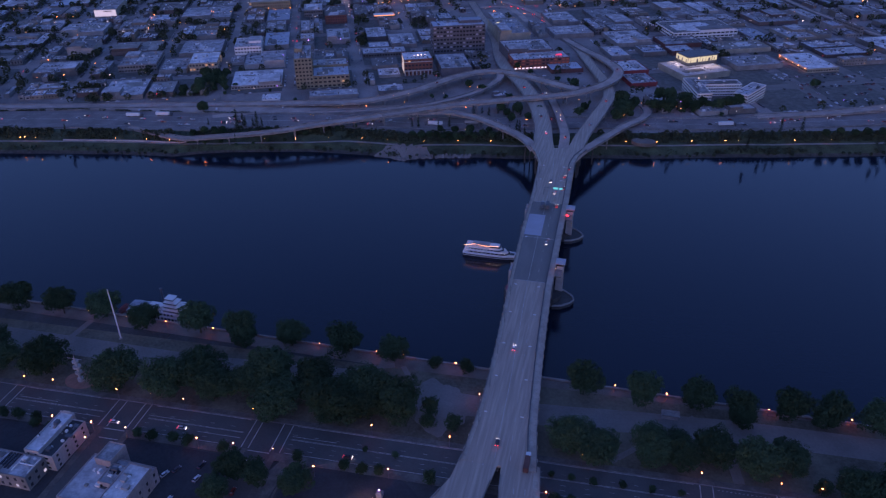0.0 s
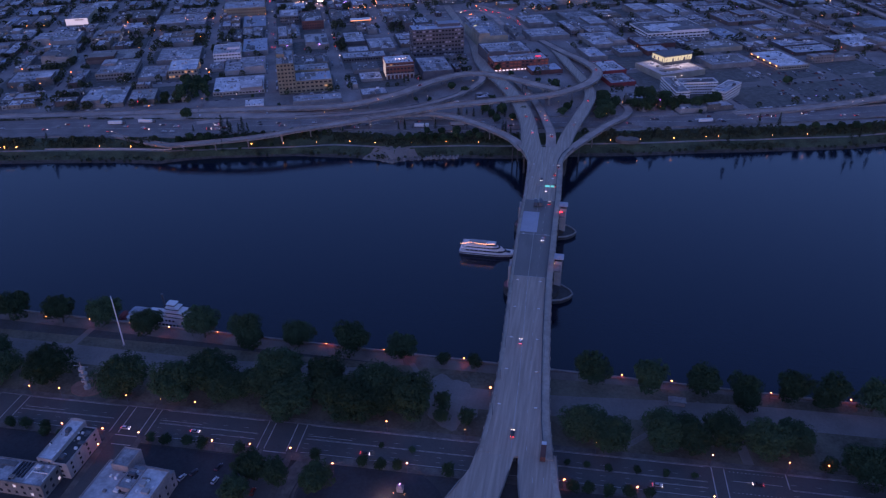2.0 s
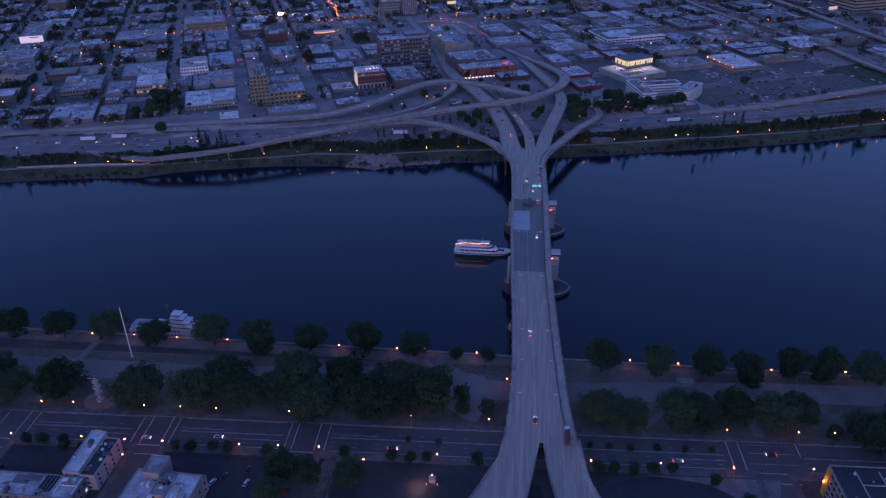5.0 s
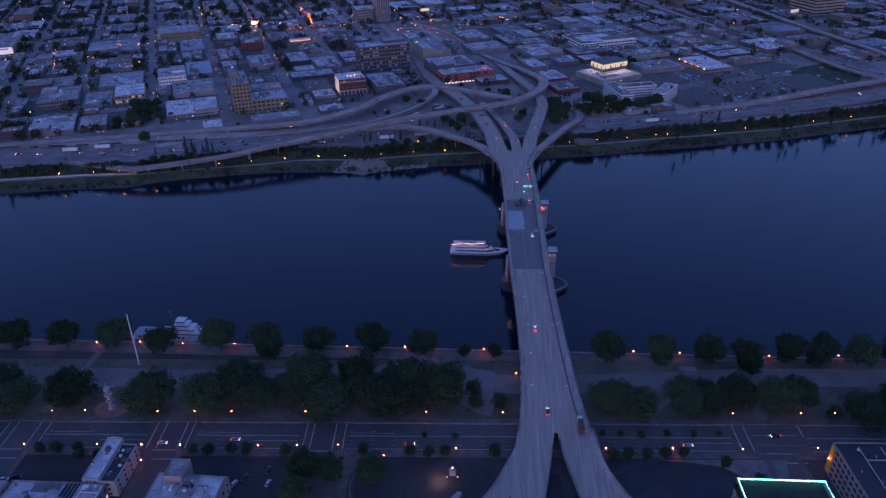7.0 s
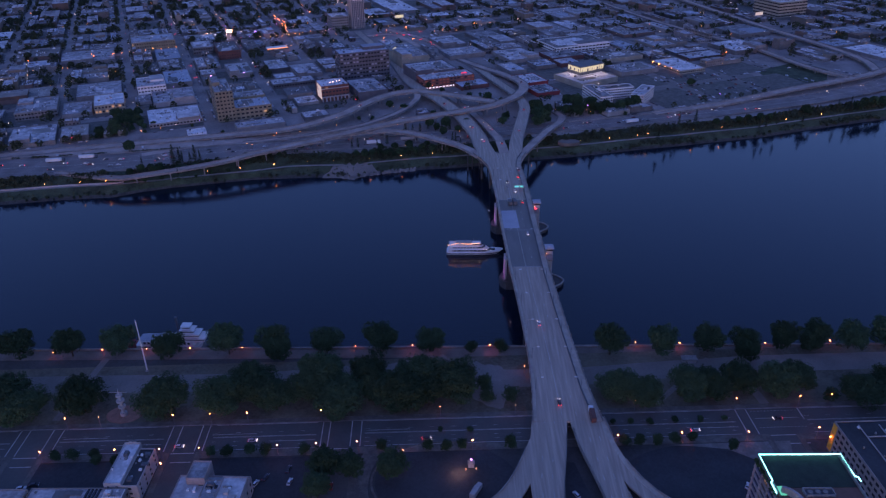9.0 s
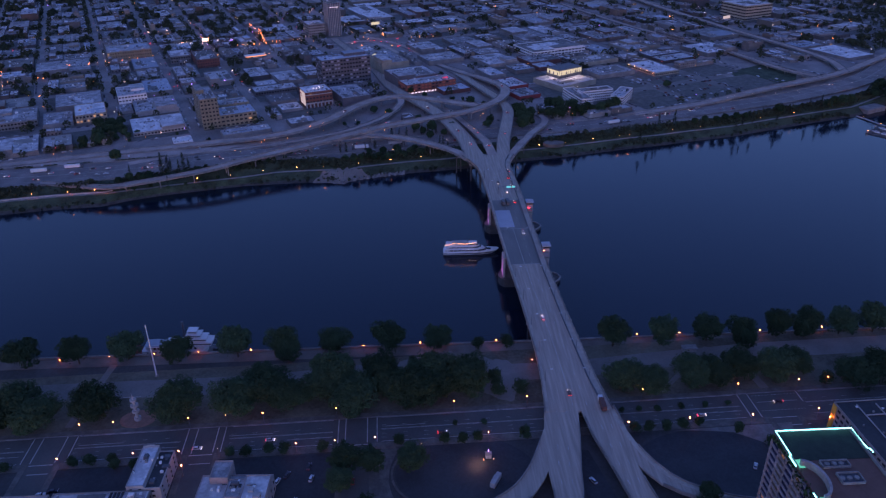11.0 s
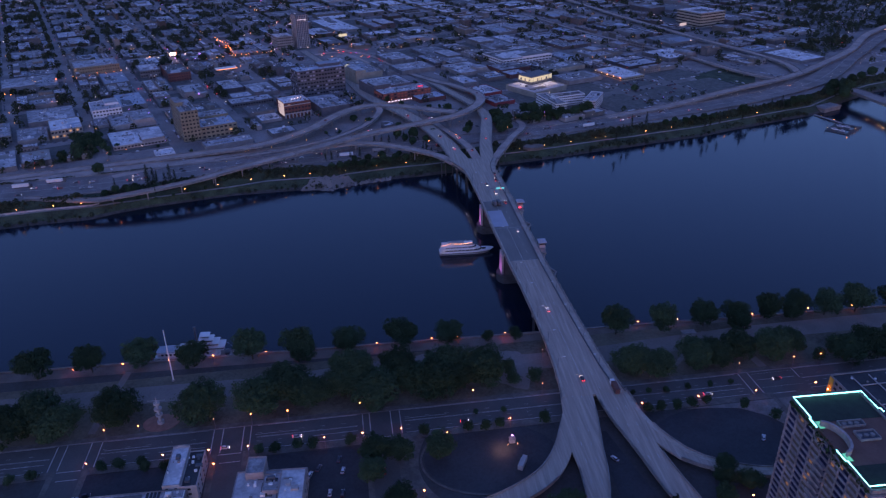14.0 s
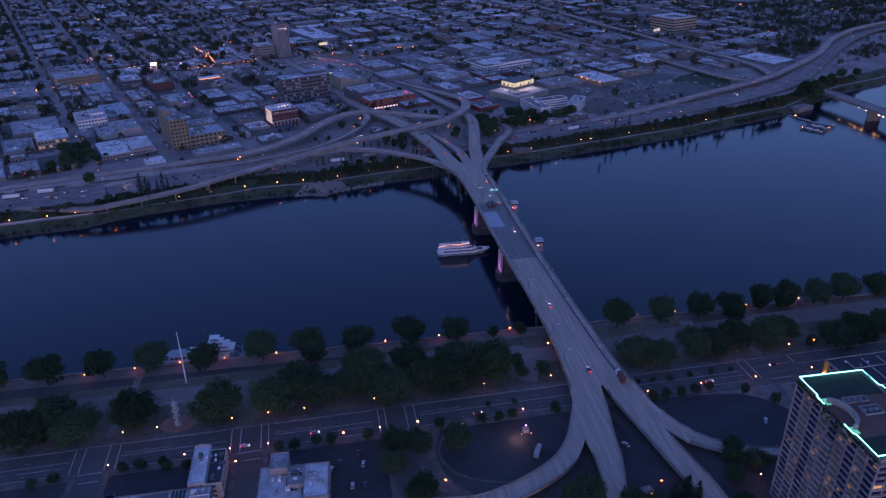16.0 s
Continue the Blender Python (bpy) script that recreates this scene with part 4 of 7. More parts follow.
def put_lamp(kind, x, y, z, height, head, label, light, group):
    key = (kind, height)
    if key not in LAMPS:
        LAMPS[key] = street_lamp(height, head, label, light)
        LAMPS[key].matrix_basis = pose(x, y, z)
        return tagged(LAMPS[key], group=group)
    return tagged(copy_thing(LAMPS[key], pose(x, y, z)), group=group)


for x, y in ((-284, -5), (-256, -3), (-230, -2), (-204, -2), (-173, -1.5), (-152, -1.5), (-106, -1), (-72, -0.5), (-56, -0.5), (-26, -0.5), (60, 0.5), (86, 0), (136, -0.5), (175, 1), (205, 1), (240, 1)):
    put_lamp("river", x, y, WEST + 0.14, 4.0, 0.28, "glowing orange globe lamp on the promenade", M_LAMP, "promenade lamps")
for x, y in ((-248, -67), (-231, -66), (-193, -65), (-174, -64), (-155, -63.5), (-117, -62), (-55, -59.5), (-16, -58.5), (47, -56), (100, -54.5), (134, -53), (151, -52)):
    put_lamp("avenue", x, y, WEST + 0.15, 7.5, 0.26, "glowing orange street lamp beside the avenue", M_LAMP, "avenue lamps")
for x, y in ((-250, -90), (-214, -88.5), (-192, -88), (-173, -87.5), (-135, -86), (-116, -85), (-96, -84), (-73, -90), (-39, -83.5), (33, -80.5), (65, -79), (98, -78.5), (134, -76), (-188, -98), (-8, -25)):
    put_lamp("avenue_w", x, y, WEST + 0.15, 6.5, 0.26, "glowing warm white street lamp on the pavement", M_LAMPW, "avenue lamps")
for x, y in ((60, -150), (64, -158), (-88, -128), (12, -146), (-20, -140), (50, -168)):
    put_lamp("avenue_w", x, y, WEST, 6.5, 0.31, "", M_LAMPW, "lot lamps")
for x, y in ((-508, 213), (-493, 221), (-504, 238), (-416, 245), (-386, 250), (-363, 254), (-350, 261), (-334, 255), (-276, 279), (-247, 286), (-217, 295), (-186, 297), (-161, 298), (-127, 305), (-96, 309), (-66, 314), (-93, 334),
             (34, 335), (56, 339), (73, 343), (84, 348), (115, 355), (145, 364), (157, 362), (207, 378), (240, 390), (317, 408), (362, 417)):
    q = max(y, shore(x) + 12.5 + lip(x))
    put_lamp("bank", x, q, land(x, q) - 0.1, 4.5, 0.30, "small orange lamp on the far riverside walk", M_BANKLAMP, "far bank lamps")
for x, y in ((-429, 338), (-414, 343), (-364, 352), (-370, 374), (-244, 329), (-226, 362), (-203, 367), (-131, 374), (-104, 446), (-100, 404), (-76, 403), (-39, 363), (6, 431), (-13, 390), (106, 424), (102, 430), (446, 510), (448, 540), (-192, 452), (-171, 412), (-168, 386), (-228, 356), (-250, 333), (-184, 402), (-160, 493), (-112, 448), (-103, 384), (-73, 412), (-95, 480), (3, 424), (68, 432), (-130, 386), (-120, 545), (-70, 530), (-8, 380), (52, 395)):
    put_lamp("ramp", x, y, EAST, 8.0, 0.22, "orange lamp on a mast among the ramps", M_RAMPLAMP, "interchange lamps")

# ---- cars ----
M_PAINTS = [mat("pale_car_paint", (0.55, 0.55, 0.57), 0.3, 0.2, var=0.03, tint=0.3), mat("dark_car_paint", (0.05, 0.055, 0.07), 0.3, 0.2, var=0.03, tint=0.4), mat("red_car_paint", (0.30, 0.04, 0.03), 0.3, 0.1, var=0.03, tint=0.3)]


def car(paint, lit, name="car"):
    label = {0: "pale", 1: "dark", 2: "red"}[paint] + (" car with its lights on" if lit else " car parked with lights off")
    root = thing(name, label, "car")
    body = Kit()
    prof = [(-2.2, 0.35), (2.2, 0.35), (2.25, 0.7), (1.2, 0.92), (-1.7, 0.95), (-2.25, 0.8)]
    n = len(prof)
    body.v = [(x, -0.88, z) for x, z in prof] + [(x, 0.88, z) for x, z in prof]
    body.f = [tuple(range(n - 1, -1, -1)), tuple(range(n, 2 * n))] + [(i, (i + 1) % n, n + (i + 1) % n, n + i) for i in range(n)]
    body.m = [0] * len(body.f)
    part("body", body, M_PAINTS[paint], root)
    part("cabin", Kit().box(-0.3, 0, 0.92, 2.7, 1.6, 0.52, top=0.72), M_GLASS, root)
    part("roof", Kit().box(-0.3, 0, 1.441, 1.85, 1.12, 0.05), M_PAINTS[paint], root)
    for x in (-1.4, 1.4):
        for y in (-0.86, 0.86):
            part("wheel", Kit().tube([(x, y - 0.11, 0.33), (x, y + 0.11, 0.33)], [0.33, 0.33], 8), M_RUBBER, root)
    for y in (-0.6, 0.6):
        part("headlight", Kit().box(2.27, y, 0.55, 0.14, 0.42, 0.26), M_HEAD if lit else M_WHITE, root)
        part("tail_light", Kit().box(-2.28, y, 0.6, 0.14, 0.42, 0.26), M_TAIL if lit else M_TRED, root)
    return root


CARS = {}


def put_car(x, y, z, heading, paint=0, lit=True, group=""):
    key = (paint, lit)
    m = pose(x, y, z, 0, 0, heading)
    if key not in CARS:
        CARS[key] = car(paint, lit)
        CARS[key].matrix_basis = m
        return tagged(CARS[key], group=group)
    return tagged(copy_thing(CARS[key], m), group=group)


for x, y, h, p in ((4, 12, 90, 0), (7, -57, 90, 1), (8, 127, 270, 0), (11, 215, 90, 2), (10, 236, 90, 2), (12, 252, 90, 1), (5, 205, 270, 0), (9, 183, 90, 2), (0, 225, 270, 1)):
    put_car(x, y, deck_at(y)[2] + 0.03, h, p, True, "cars on the bridge")
for x, y, h, p in ((-142, -105, 70, 0), (-138, -101, 70, 1), (-126, -104, 80, 0), (-150, -112, 80, 1), (-132, -118, 85, 0), (-126, -119, 85, 1), (-247, -105, 10, 1), (-252, -107, 10, 0), (-128, -96, 80, 1), (88, -108, 60, 0),
                   (-106, -107, 92, 2), (-186, -80, 2, 0), (-150, -76, 2, 0), (-62, -75.5, 2, 1), (75, -70.5, 2, 0), (120, -62, 182, 1)):
    put_car(x, y, WEST + 0.03, h, p, y > -84, "cars near the avenue")
for k in range(64):
    t = rng.random()
    a, b = np.array(FWY[1 + k % 12]), np.array(FWY[2 + k % 12])
    p = a + (b - a) * t
    d = (b - a)[:2] / np.hypot(*(b - a)[:2])
    off = rng.choice((-9, -5.4, -2, 2, 5.4, 9))
    put_car(p[0] - d[1] * off, p[1] + d[0] * off, p[2] + 0.03, math.degrees(math.atan2(d[1], d[0])) + (0 if off < 0 else 180), rng.choice((0, 0, 1, 1, 2)), rng.random() < 0.5, "cars on the freeway")
for x, y, z, h in ((-26, 372, 20.2, 108), (-55, 455, 19.9, 110), (22, 360, 20.2, 80), (33, 430, 19.9, 88), (-30, 432, 22.6, 25), (-100, 398, 22.3, 25), (-150, 450, 20.1, 240), (40, 540, 19.8, 90), (-16, 330, 20.5, 98), (-6, 372, 17.6, 105), (2, 325, 19.9, 95)):
    put_car(x, y, z + 0.05, h, rng.choice((0, 1, 2)), True, "cars on the ramps")
setting("gravel_lot", Kit().prism([grid(v, u) for v, u in ((512, -176), (650, -176), (672, -112), (640, -62), (512, -62))], EAST - 0.3, EAST + 0.02), M_GRAVEL, "worn brown gravel parking lot", "lot")
setting("grass_field", Kit().prism([grid(v, u) for v, u in ((660, -178), (728, -180), (778, -136), (773, -88), (690, -100))], EAST - 0.3, EAST + 0.025), M_GRASS, "dark empty grass field beside the viaduct", "field")
for k in range(70):
    v, u = rng.uniform(530, 650), rng.choice((-168, -150, -140, -122, -112, -94, -84))
    if v - u * 0.2 < 720:
        x, y = grid(v, u + rng.uniform(-1, 1))
        put_car(x, y, EAST + 0.03, GA + 90 + rng.choice((0, 180)), rng.choice((0, 0, 1, 1, 2)), False, "cars in the lot")


def truck(x, y, z, heading, cab, trailer, length=14.0, label="white box trailer truck on the road"):
    root = thing("truck", label, "truck", m=pose(x, y, z, 0, 0, heading))
    part("trailer", Kit().box(-2, 0, 1.1, length, 2.5, 2.8), trailer, root)
    part("cab", Kit().box(length / 2 - 0.2, 0, 0.6, 2.4, 2.4, 2.6, top=0.92), cab, root)
    part("windscreen", Kit().box(length / 2 + 0.98, 0, 1.9, 0.1, 2.0, 0.9), M_GLASS, root)
    for px in (-length / 2, -length / 2 + 1.3, length / 2 - 2.6, length / 2 + 0.3):
        for py in (-1.05, 1.05):
            part("wheel", Kit().tube([(px, py - 0.15, 0.5), (px, py + 0.15, 0.5)], [0.5, 0.5], 10), M_RUBBER, root)
    return root


truck(-430, 308, 11.8, 10, M_STEEL, M_WHITE)
truck(-402, 317, 11.8, 10, M_STEEL, M_WHITE)
truck(-128, 349, 11.8, 188, M_STEEL, M_WHITE)
truck(-90, 360, 11.8, 12, M_STEEL, M_PALE)
truck(150, 407, 11.95, 17, M_STEEL, M_WHITE)
truck(22.5, -66, 16.62, 90, M_WHITE, M_BRICK, 8.0, "small reddish box truck on the bridge ramp")
put_car(8, -113, WEST + 0.03, 118, 0, False, "cars near the avenue")
truck(-38, -111, WEST + 0.02, 62, M_PALE, M_PALE, 6.0, "pale grey van parked in the round lot")
truck(2.6, 181, 22.1, 95, M_STEEL, M_STEEL, 6.0, "dark maintenance truck on the closed bridge lanes")
truck(-1.2, 180.5, 22.1, 95, M_PALE, M_STEEL, 5.5, "dark maintenance truck on the closed bridge lanes")


# ---- buildings ----
def building(x, y, z, w, d, h, rot, wall, roof, label, storeys=0, lit=0.0, units=0, bays=None, seed=0, name="building", parapet=0.7, group="", upper=False, warmth=None, pane=0.62, patched=True):
    """A flat-roofed block: walls with a parapet, a roof deck inside it, roof units, and rows of set-in windows."""
    r = random.Random(seed * 7919 + int(w * 10))
    root = thing(name, label, "building", group, m=pose(x, y, z, 0, 0, rot))
    kit = Kit().box(0, 0, -0.4, w, d, h + 0.4 - parapet)
    for sx, sy, bx, by in ((0, -1, w, 0.35), (0, 1, w, 0.35), (-1, 0, 0.35, d - 0.7), (1, 0, 0.35, d - 0.7)):
        kit.box(sx * (w / 2 - 0.175), sy * (d / 2 - 0.175), h - parapet, bx, by, parapet)
    part("wall", kit, wall, root)
    deck = Kit().box(0, 0, h - parapet - 0.02, w - 0.72, d - 0.72, 0.14)
    for _ in range(r.randint(1, 4) if patched else 0):
        pw, pd = w * r.uniform(0.12, 0.45), d * r.uniform(0.12, 0.45)
        deck.box(r.uniform(-0.48, 0.48) * (w - 1.5 - pw), r.uniform(-0.48, 0.48) * (d - 1.5 - pd), h - parapet + 0.1, pw, pd, r.choice((0.05, 0.08, 0.5)) + 0.01 * _, slot=1)
    part("roof", deck, (roof, r.choice(ROOFS)), root)
    if upper and w > 9 and d > 9:
        fw, fd, ox, oy = w * r.uniform(0.3, 0.6), d * r.uniform(0.3, 0.6), r.choice((-1, 1)), r.choice((-1, 1))
        up = part("upper_storey", Kit().box(ox * (w - fw) * 0.44, oy * (d - fd) * 0.44, h - parapet + 0.1, fw, fd, r.uniform(1.6, 4.2)), wall, root)
        part("upper_roof", Kit().box(ox * (w - fw) * 0.44, oy * (d - fd) * 0.44, up.data.vertices[6].co.z, fw - 0.5, fd - 0.5, 0.12), roof, root)
    for _ in range(units):
        a, b, c = r.uniform(1.2, 3.6), r.uniform(1.2, 3.2), r.uniform(0.8, 2.0)
        part("roof_unit", Kit().box(r.uniform(-0.38, 0.38) * w, r.uniform(-0.38, 0.38) * d, h - parapet + 0.11, a, b, c, top=r.choice((1, 1, 0.8))), r.choice((M_PALE, M_CONC, M_WHITE, M_STEEL)), root)
    if units:
        q, clutter = random.Random(seed * 31 + int(d * 10)), Kit()
        if q.random() < 0.45:
            n, lane = max(3, int(w / 5)), q.uniform(-0.35, 0.35) * d
            for k in range(n):
                clutter.box((k + 0.5) / n * w * 0.84 - w * 0.42, lane, h - parapet + 0.11, 1.3, 2.4, 0.4, top=0.8, slot=1)
        for _ in range(5 + int(w * d / 130)):
            a = q.uniform(0.4, 1.3)
            clutter.box(q.uniform(-0.44, 0.44) * w, q.uniform(-0.44, 0.44) * d, h - parapet + 0.11, a, a * q.uniform(0.7, 1.5), q.uniform(0.4, 1.1), slot=q.choice((0, 0, 1, 2)))
        if q.random() < 0.5:
            clutter.box(q.uniform(-0.2, 0.2) * w, q.uniform(-0.3, 0.3) * d, h - parapet + 0.11, w * q.uniform(0.2, 0.5), 0.6, 0.7, slot=2)
        tagged(part("roof_clutter", clutter, (M_WHITE, M_GLASS, M_CONC), root, "small vents, ducts and skylights on the roof"), kind="stuff")
    if storeys:
        sh = (h - parapet) / storeys
        dark, warm, frames = Kit(), Kit(), Kit()
        for face, length in ((0, w), (1, d), (2, w), (3, d)):
            n = max(1, int(length / (bays or 3.3)))
            for s in range(storeys):
                for k in range(n):
                    a = (k + 0.5) / n * length - length / 2
                    ww, wh, zz = length / n * pane, sh * 0.42, sh * (s + 0.34)
                    px, py = ((a, -d / 2), (w / 2, a), (a, d / 2), (-w / 2, a))[face]
                    sx, sy = (ww, 0.08) if face in (0, 2) else (0.08, ww)
                    (warm if r.random() < lit else dark).box(px, py, zz, sx, sy, wh)
                    fx, fy = (ww + 0.3, 0.16) if face in (0, 2) else (0.16, ww + 0.3)
                    frames.box(px, py, zz - 0.16, fx, fy, 0.16)
        tagged(part("glazing", dark, M_GLASS, root), kind="stuff")
        if group != "city blocks":
            tagged(part("sill_course", frames, wall, root), kind="stuff")
        if warm.f:
            tagged(part("lit_glazing", warm, warmth or (M_WARMWIN if seed % 3 else M_COOLWIN), root, "warmly lit windows"), kind="stuff")
    return root


TAKEN = []     # grid rectangles that are in use: v0, u0, v1, u1


RAMPS = np.array([p for line in RAMP_LINES for p in line])


def clear(x, y, r):
    """Whether a disc is free of roads, the bank and landmarks."""
    if y < shore(x) + 62 + (25 if x < -230 else 0):
        return False
    if (np.hypot(RAMPS[:, 0] - x, RAMPS[:, 1] - y) < RAMPS[:, 2] + r).any():
        return False
    return True


def landmark(v0, u0, v1, u1, h, wall, roof, label, **more):
    if h < 9.6 and more.get("storeys", 0) < 2:
        low = 0.3 * h
        h, u0, u1 = h - low, u0 + 3.2 * low, u1 + 3.2 * low
    TAKEN.append((v0 - 2, u0 - 2, v1 + 2, u1 + 2))
    x, y = grid((v0 + v1) / 2, (u0 + u1) / 2)
    return building(x, y, EAST, v1 - v0, u1 - u0, h, GA, wall, roof, label, **more)


# ochre warehouse with a tower part
landmark(8, -22, 27, 34, 34, M_OCHRE, ROOFS[0], "tall eight-storey ochre brick warehouse tower", storeys=8, units=5, upper=True, bays=3.3, seed=1, pane=0.55)
landmark(27.3, -23, 67, 10, 14, M_OCHRE, ROOFS[3], "three-storey ochre brick warehouse with a blue-grey roof", storeys=3, units=6, lit=0.02, bays=4.5, seed=2)
landmark(27.3, 10.3, 66, 35, 16, M_OCHRE, ROOFS[1], "ochre brick warehouse with a pale roof", storeys=3, units=5, seed=3)
landmark(22, -68, 74, -48, 6, WALLS[1], ROOFS[1], "long low shed with a pale roof beside the freeway", units=2, seed=4)
# building with a floodlit white end wall
lit = landmark(131, 3, 164, 34, 19, M_BRICK, ROOFS[1], "dark brick building with a floodlit white end wall", storeys=4, units=5, lit=0.03, bays=4.0, seed=5)
# No flood lamp here: the wall's own glow takes the place of floodlight
part("lit_end_wall", Kit().box(-16.7, -4.0, 3.0, 0.3, 21, 15.6), M_PANEL, lit, "bright white end wall, floodlight put in as glow")
part("sign_lines", Kit().box(-16.9, 4.0, 14.0, 0.15, 9, 1.4).box(-16.9, 2.0, 11.6, 0.15, 6, 0.9), M_MAROON, lit, "dark red unreadable sign bars")
part("cornice", Kit().box(0, -15.8, 15.2, 33, 0.5, 1.0), M_PALE, lit)
for k in range(8):
    part("arcade_pier", Kit().box(-15.8 + k * 4.5, -15.9, 0.1, 1.5, 0.9, 5.0), M_PALE, lit)
part("arcade_beam", Kit().box(0, -15.95, 5.1, 33, 1.0, 1.3), M_PALE, lit)
for k in range(4):
    part("roof_lamp", Kit().ball(-3 + k * 4.2, -3 + k * 0.8, 19.6, 0.5), M_FAR_W, lit, "small glowing roof lamp")
landmark(101, -5, 126, 22, 5, WALLS[1], ROOFS[1], "low building with a bright pale roof", units=4, seed=6)
landmark(96, 26, 127, 60, 7, WALLS[0], ROOFS[2], "low workshop with a dark tar roof", units=4, seed=42)
landmark(88, 76, 142, 102, 8, WALLS[0], ROOFS[0], "long low grey garage row", storeys=1, units=5, seed=43)
landmark(126, 110, 160, 166, 8, WALLS[0], ROOFS[0], "wide grey hall with a flat roof", units=5, upper=True, seed=44)
landmark(98, 153, 125, 205, 8, WALLS[4], ROOFS[0], "dark clad hall with a grey roof", units=4, seed=45)
landmark(98, 112, 124, 134, 6, WALLS[1], ROOFS[1], "small white shop with open bays", storeys=1, units=2, seed=46)
landmark(96, -66, 124, -44, 7, WALLS[0], ROOFS[0], "grey roofed shed close beside the ramp", units=3, seed=47)
# big loft block
landmark(177, 86, 243, 114, 34, M_BROWN, ROOFS[3], "seven-storey grey-brown brick loft block with rows of windows", storeys=7, units=4, upper=True, lit=0.25, bays=3.9, pane=0.7, seed=7, warmth=M_DIMWIN)
landmark(172, -12, 208, 46, 11, M_BROWN, ROOFS[0], "two-storey brown block with a large grey roof", units=4, seed=8)
# red-lit brick building and its neighbours
red = landmark(260, 2, 328, 30, 12, M_BRICK, ROOFS[1], "red brick building with softly glowing windows", storeys=3, units=6, lit=0.7, bays=4.6, seed=10, warmth=M_REDWIN)
part("red_sign", Kit().box(23, -6, 12.4, 7, 0.5, 0.35).box(23, -6, 13.4, 7, 0.5, 0.35).box(19.7, -6, 12.4, 0.4, 0.5, 1.3).box(26.3, -6, 12.4, 0.4, 0.5, 1.3), M_REDGLOW, red, "glowing red roof sign")
shops = Kit()
for k in range(9):
    shops.box(-31 + k * 4.6, -14.2, 0.4, 2.7, 0.3, 1.5)
tagged(part("shop_fronts", shops, M_COOLSHOP, red, "bright white shop fronts"), kind="stuff")
landmark(300, -28, 338, -1, 7, M_BRICK, ROOFS[3], "low brick building with a pale blue roof", units=3, seed=10)
landmark(260, 31, 316, 80, 14, M_BROWN, ROOFS[0], "large brown warehouse with a worn grey roof", units=8, upper=True, seed=11)
hall = landmark(268, 108, 308, 190, 15, M_CREAM, ROOFS[0], "tall cream warehouse block with a raised penthouse", units=6, upper=True, seed=12)
part("lit_skylight", Kit().box(-12, 10, 14.5, 7, 5, 2.6, top=0.4), M_SIGN, hall, "warm glowing skylight")
landmark(345, 114, 400, 158, 9, WALLS[0], ROOFS[0], "wide low grey warehouse by the viaduct", units=4, seed=48)
landmark(386, 8, 410, 52, 8, WALLS[0], ROOFS[0], "plain grey flat-roofed hall", units=3, seed=49)
# maroon pair by the loop
landmark(376, -54, 408, -14, 9, M_MAROON, ROOFS[1], "dark maroon building with a pale roof", units=5, seed=13)
landmark(372, -92, 402, -57, 7, M_MAROON, ROOFS[0], "low maroon building with a grey roof", units=4, seed=14)
# store with a lit sign box on its roof
TAKEN.append((420, -84, 512, 12))
store = building(*grid(462, -46), EAST, 60, 54, 7, GA + 10, M_CREAM, ROOFS[1], "wide store with a floodlit white roof", units=5, seed=15)
box = part("sign_box", Kit().box(14, 16, 6.4, 40, 24, 10.6), M_STEEL, store, "dark roof box")
for k, (wide, dark) in enumerate(((7.6, 0.9), (8.4, 2.6), (7.0, 1.2), (8.6, 3.2), (6.0, 0.8))):
    part("lit_panel", Kit().box(-2.0 + k * 8.0, 3.8, 10.4, min(wide, 7.8), 0.3, 5.6), M_SIGN, box, "bright yellowish sign panel")
    part("panel_figure", Kit().box(-3.0 + k * 8.0 + dark * 0.5, 3.55, 10.6, dark, 0.16, 3.6, top=0.6), M_STEEL, box, "dark unreadable sign shape")
for k in range(3):
    part("lit_panel", Kit().box(-6.2, 8.0 + k * 7.6, 10.4, 0.3, 7.4, 5.6), M_SIGN, box)
    part("panel_figure", Kit().box(-6.45, 7.0 + k * 7.6, 10.8, 0.16, 1.6 + k, 3.4, top=0.6), M_STEEL, box)
for at, to, size in (((13, -2.5, 13.5), (13, -6, 7), 34), ((-10.5, 15, 13.5), (-14, 15, 7), 18)):
    flood = new("sign_flood_light", bpy.data.lights.new("sign_flood_light", "AREA"))
    flood.data.shape, flood.data.size, flood.data.size_y, flood.data.energy, flood.data.color = "RECTANGLE", size, 0.6, 36 * size, (1.0, 0.97, 0.80)
    m = store.matrix_basis
    flood.matrix_world = look(m @ Vector(at), m @ Vector(to))
    tagged(flood, "flood light washing the store roof", "lamp")
for k in range(3):
    part("entrance_lamp", Kit().ball(-22 + k * 9, -28.4, 3.5, 0.4), M_FAR_W, store, "small glowing wall lamp")
landmark(430, 16, 460, 48, 8, WALLS[0], ROOFS[3], "low hall with a pale blue roof", units=3, seed=50)
landmark(466, 14, 496, 40, 8, M_BRICK, ROOFS[0], "dark red brick store with grey roof", units=3, seed=51)
landmark(470, 44, 522, 84, 8, M_BRICK, ROOFS[0], "long brick warehouse with a grey roof", units=5, seed=52)
landmark(527, 8, 594, 42, 8, M_CREAM, ROOFS[4], "long tan warehouse with a gravel roof", units=5, seed=53)
landmark(514, -58, 572, -19, 8, WALLS[0], ROOFS[0], "wide grey warehouse with a plain roof", units=4, seed=54)
lamped = landmark(588, -80, 628, -18, 7, M_CREAM, ROOFS[1], "cream store lit by warm wall lamps", storeys=1, units=4, seed=55)
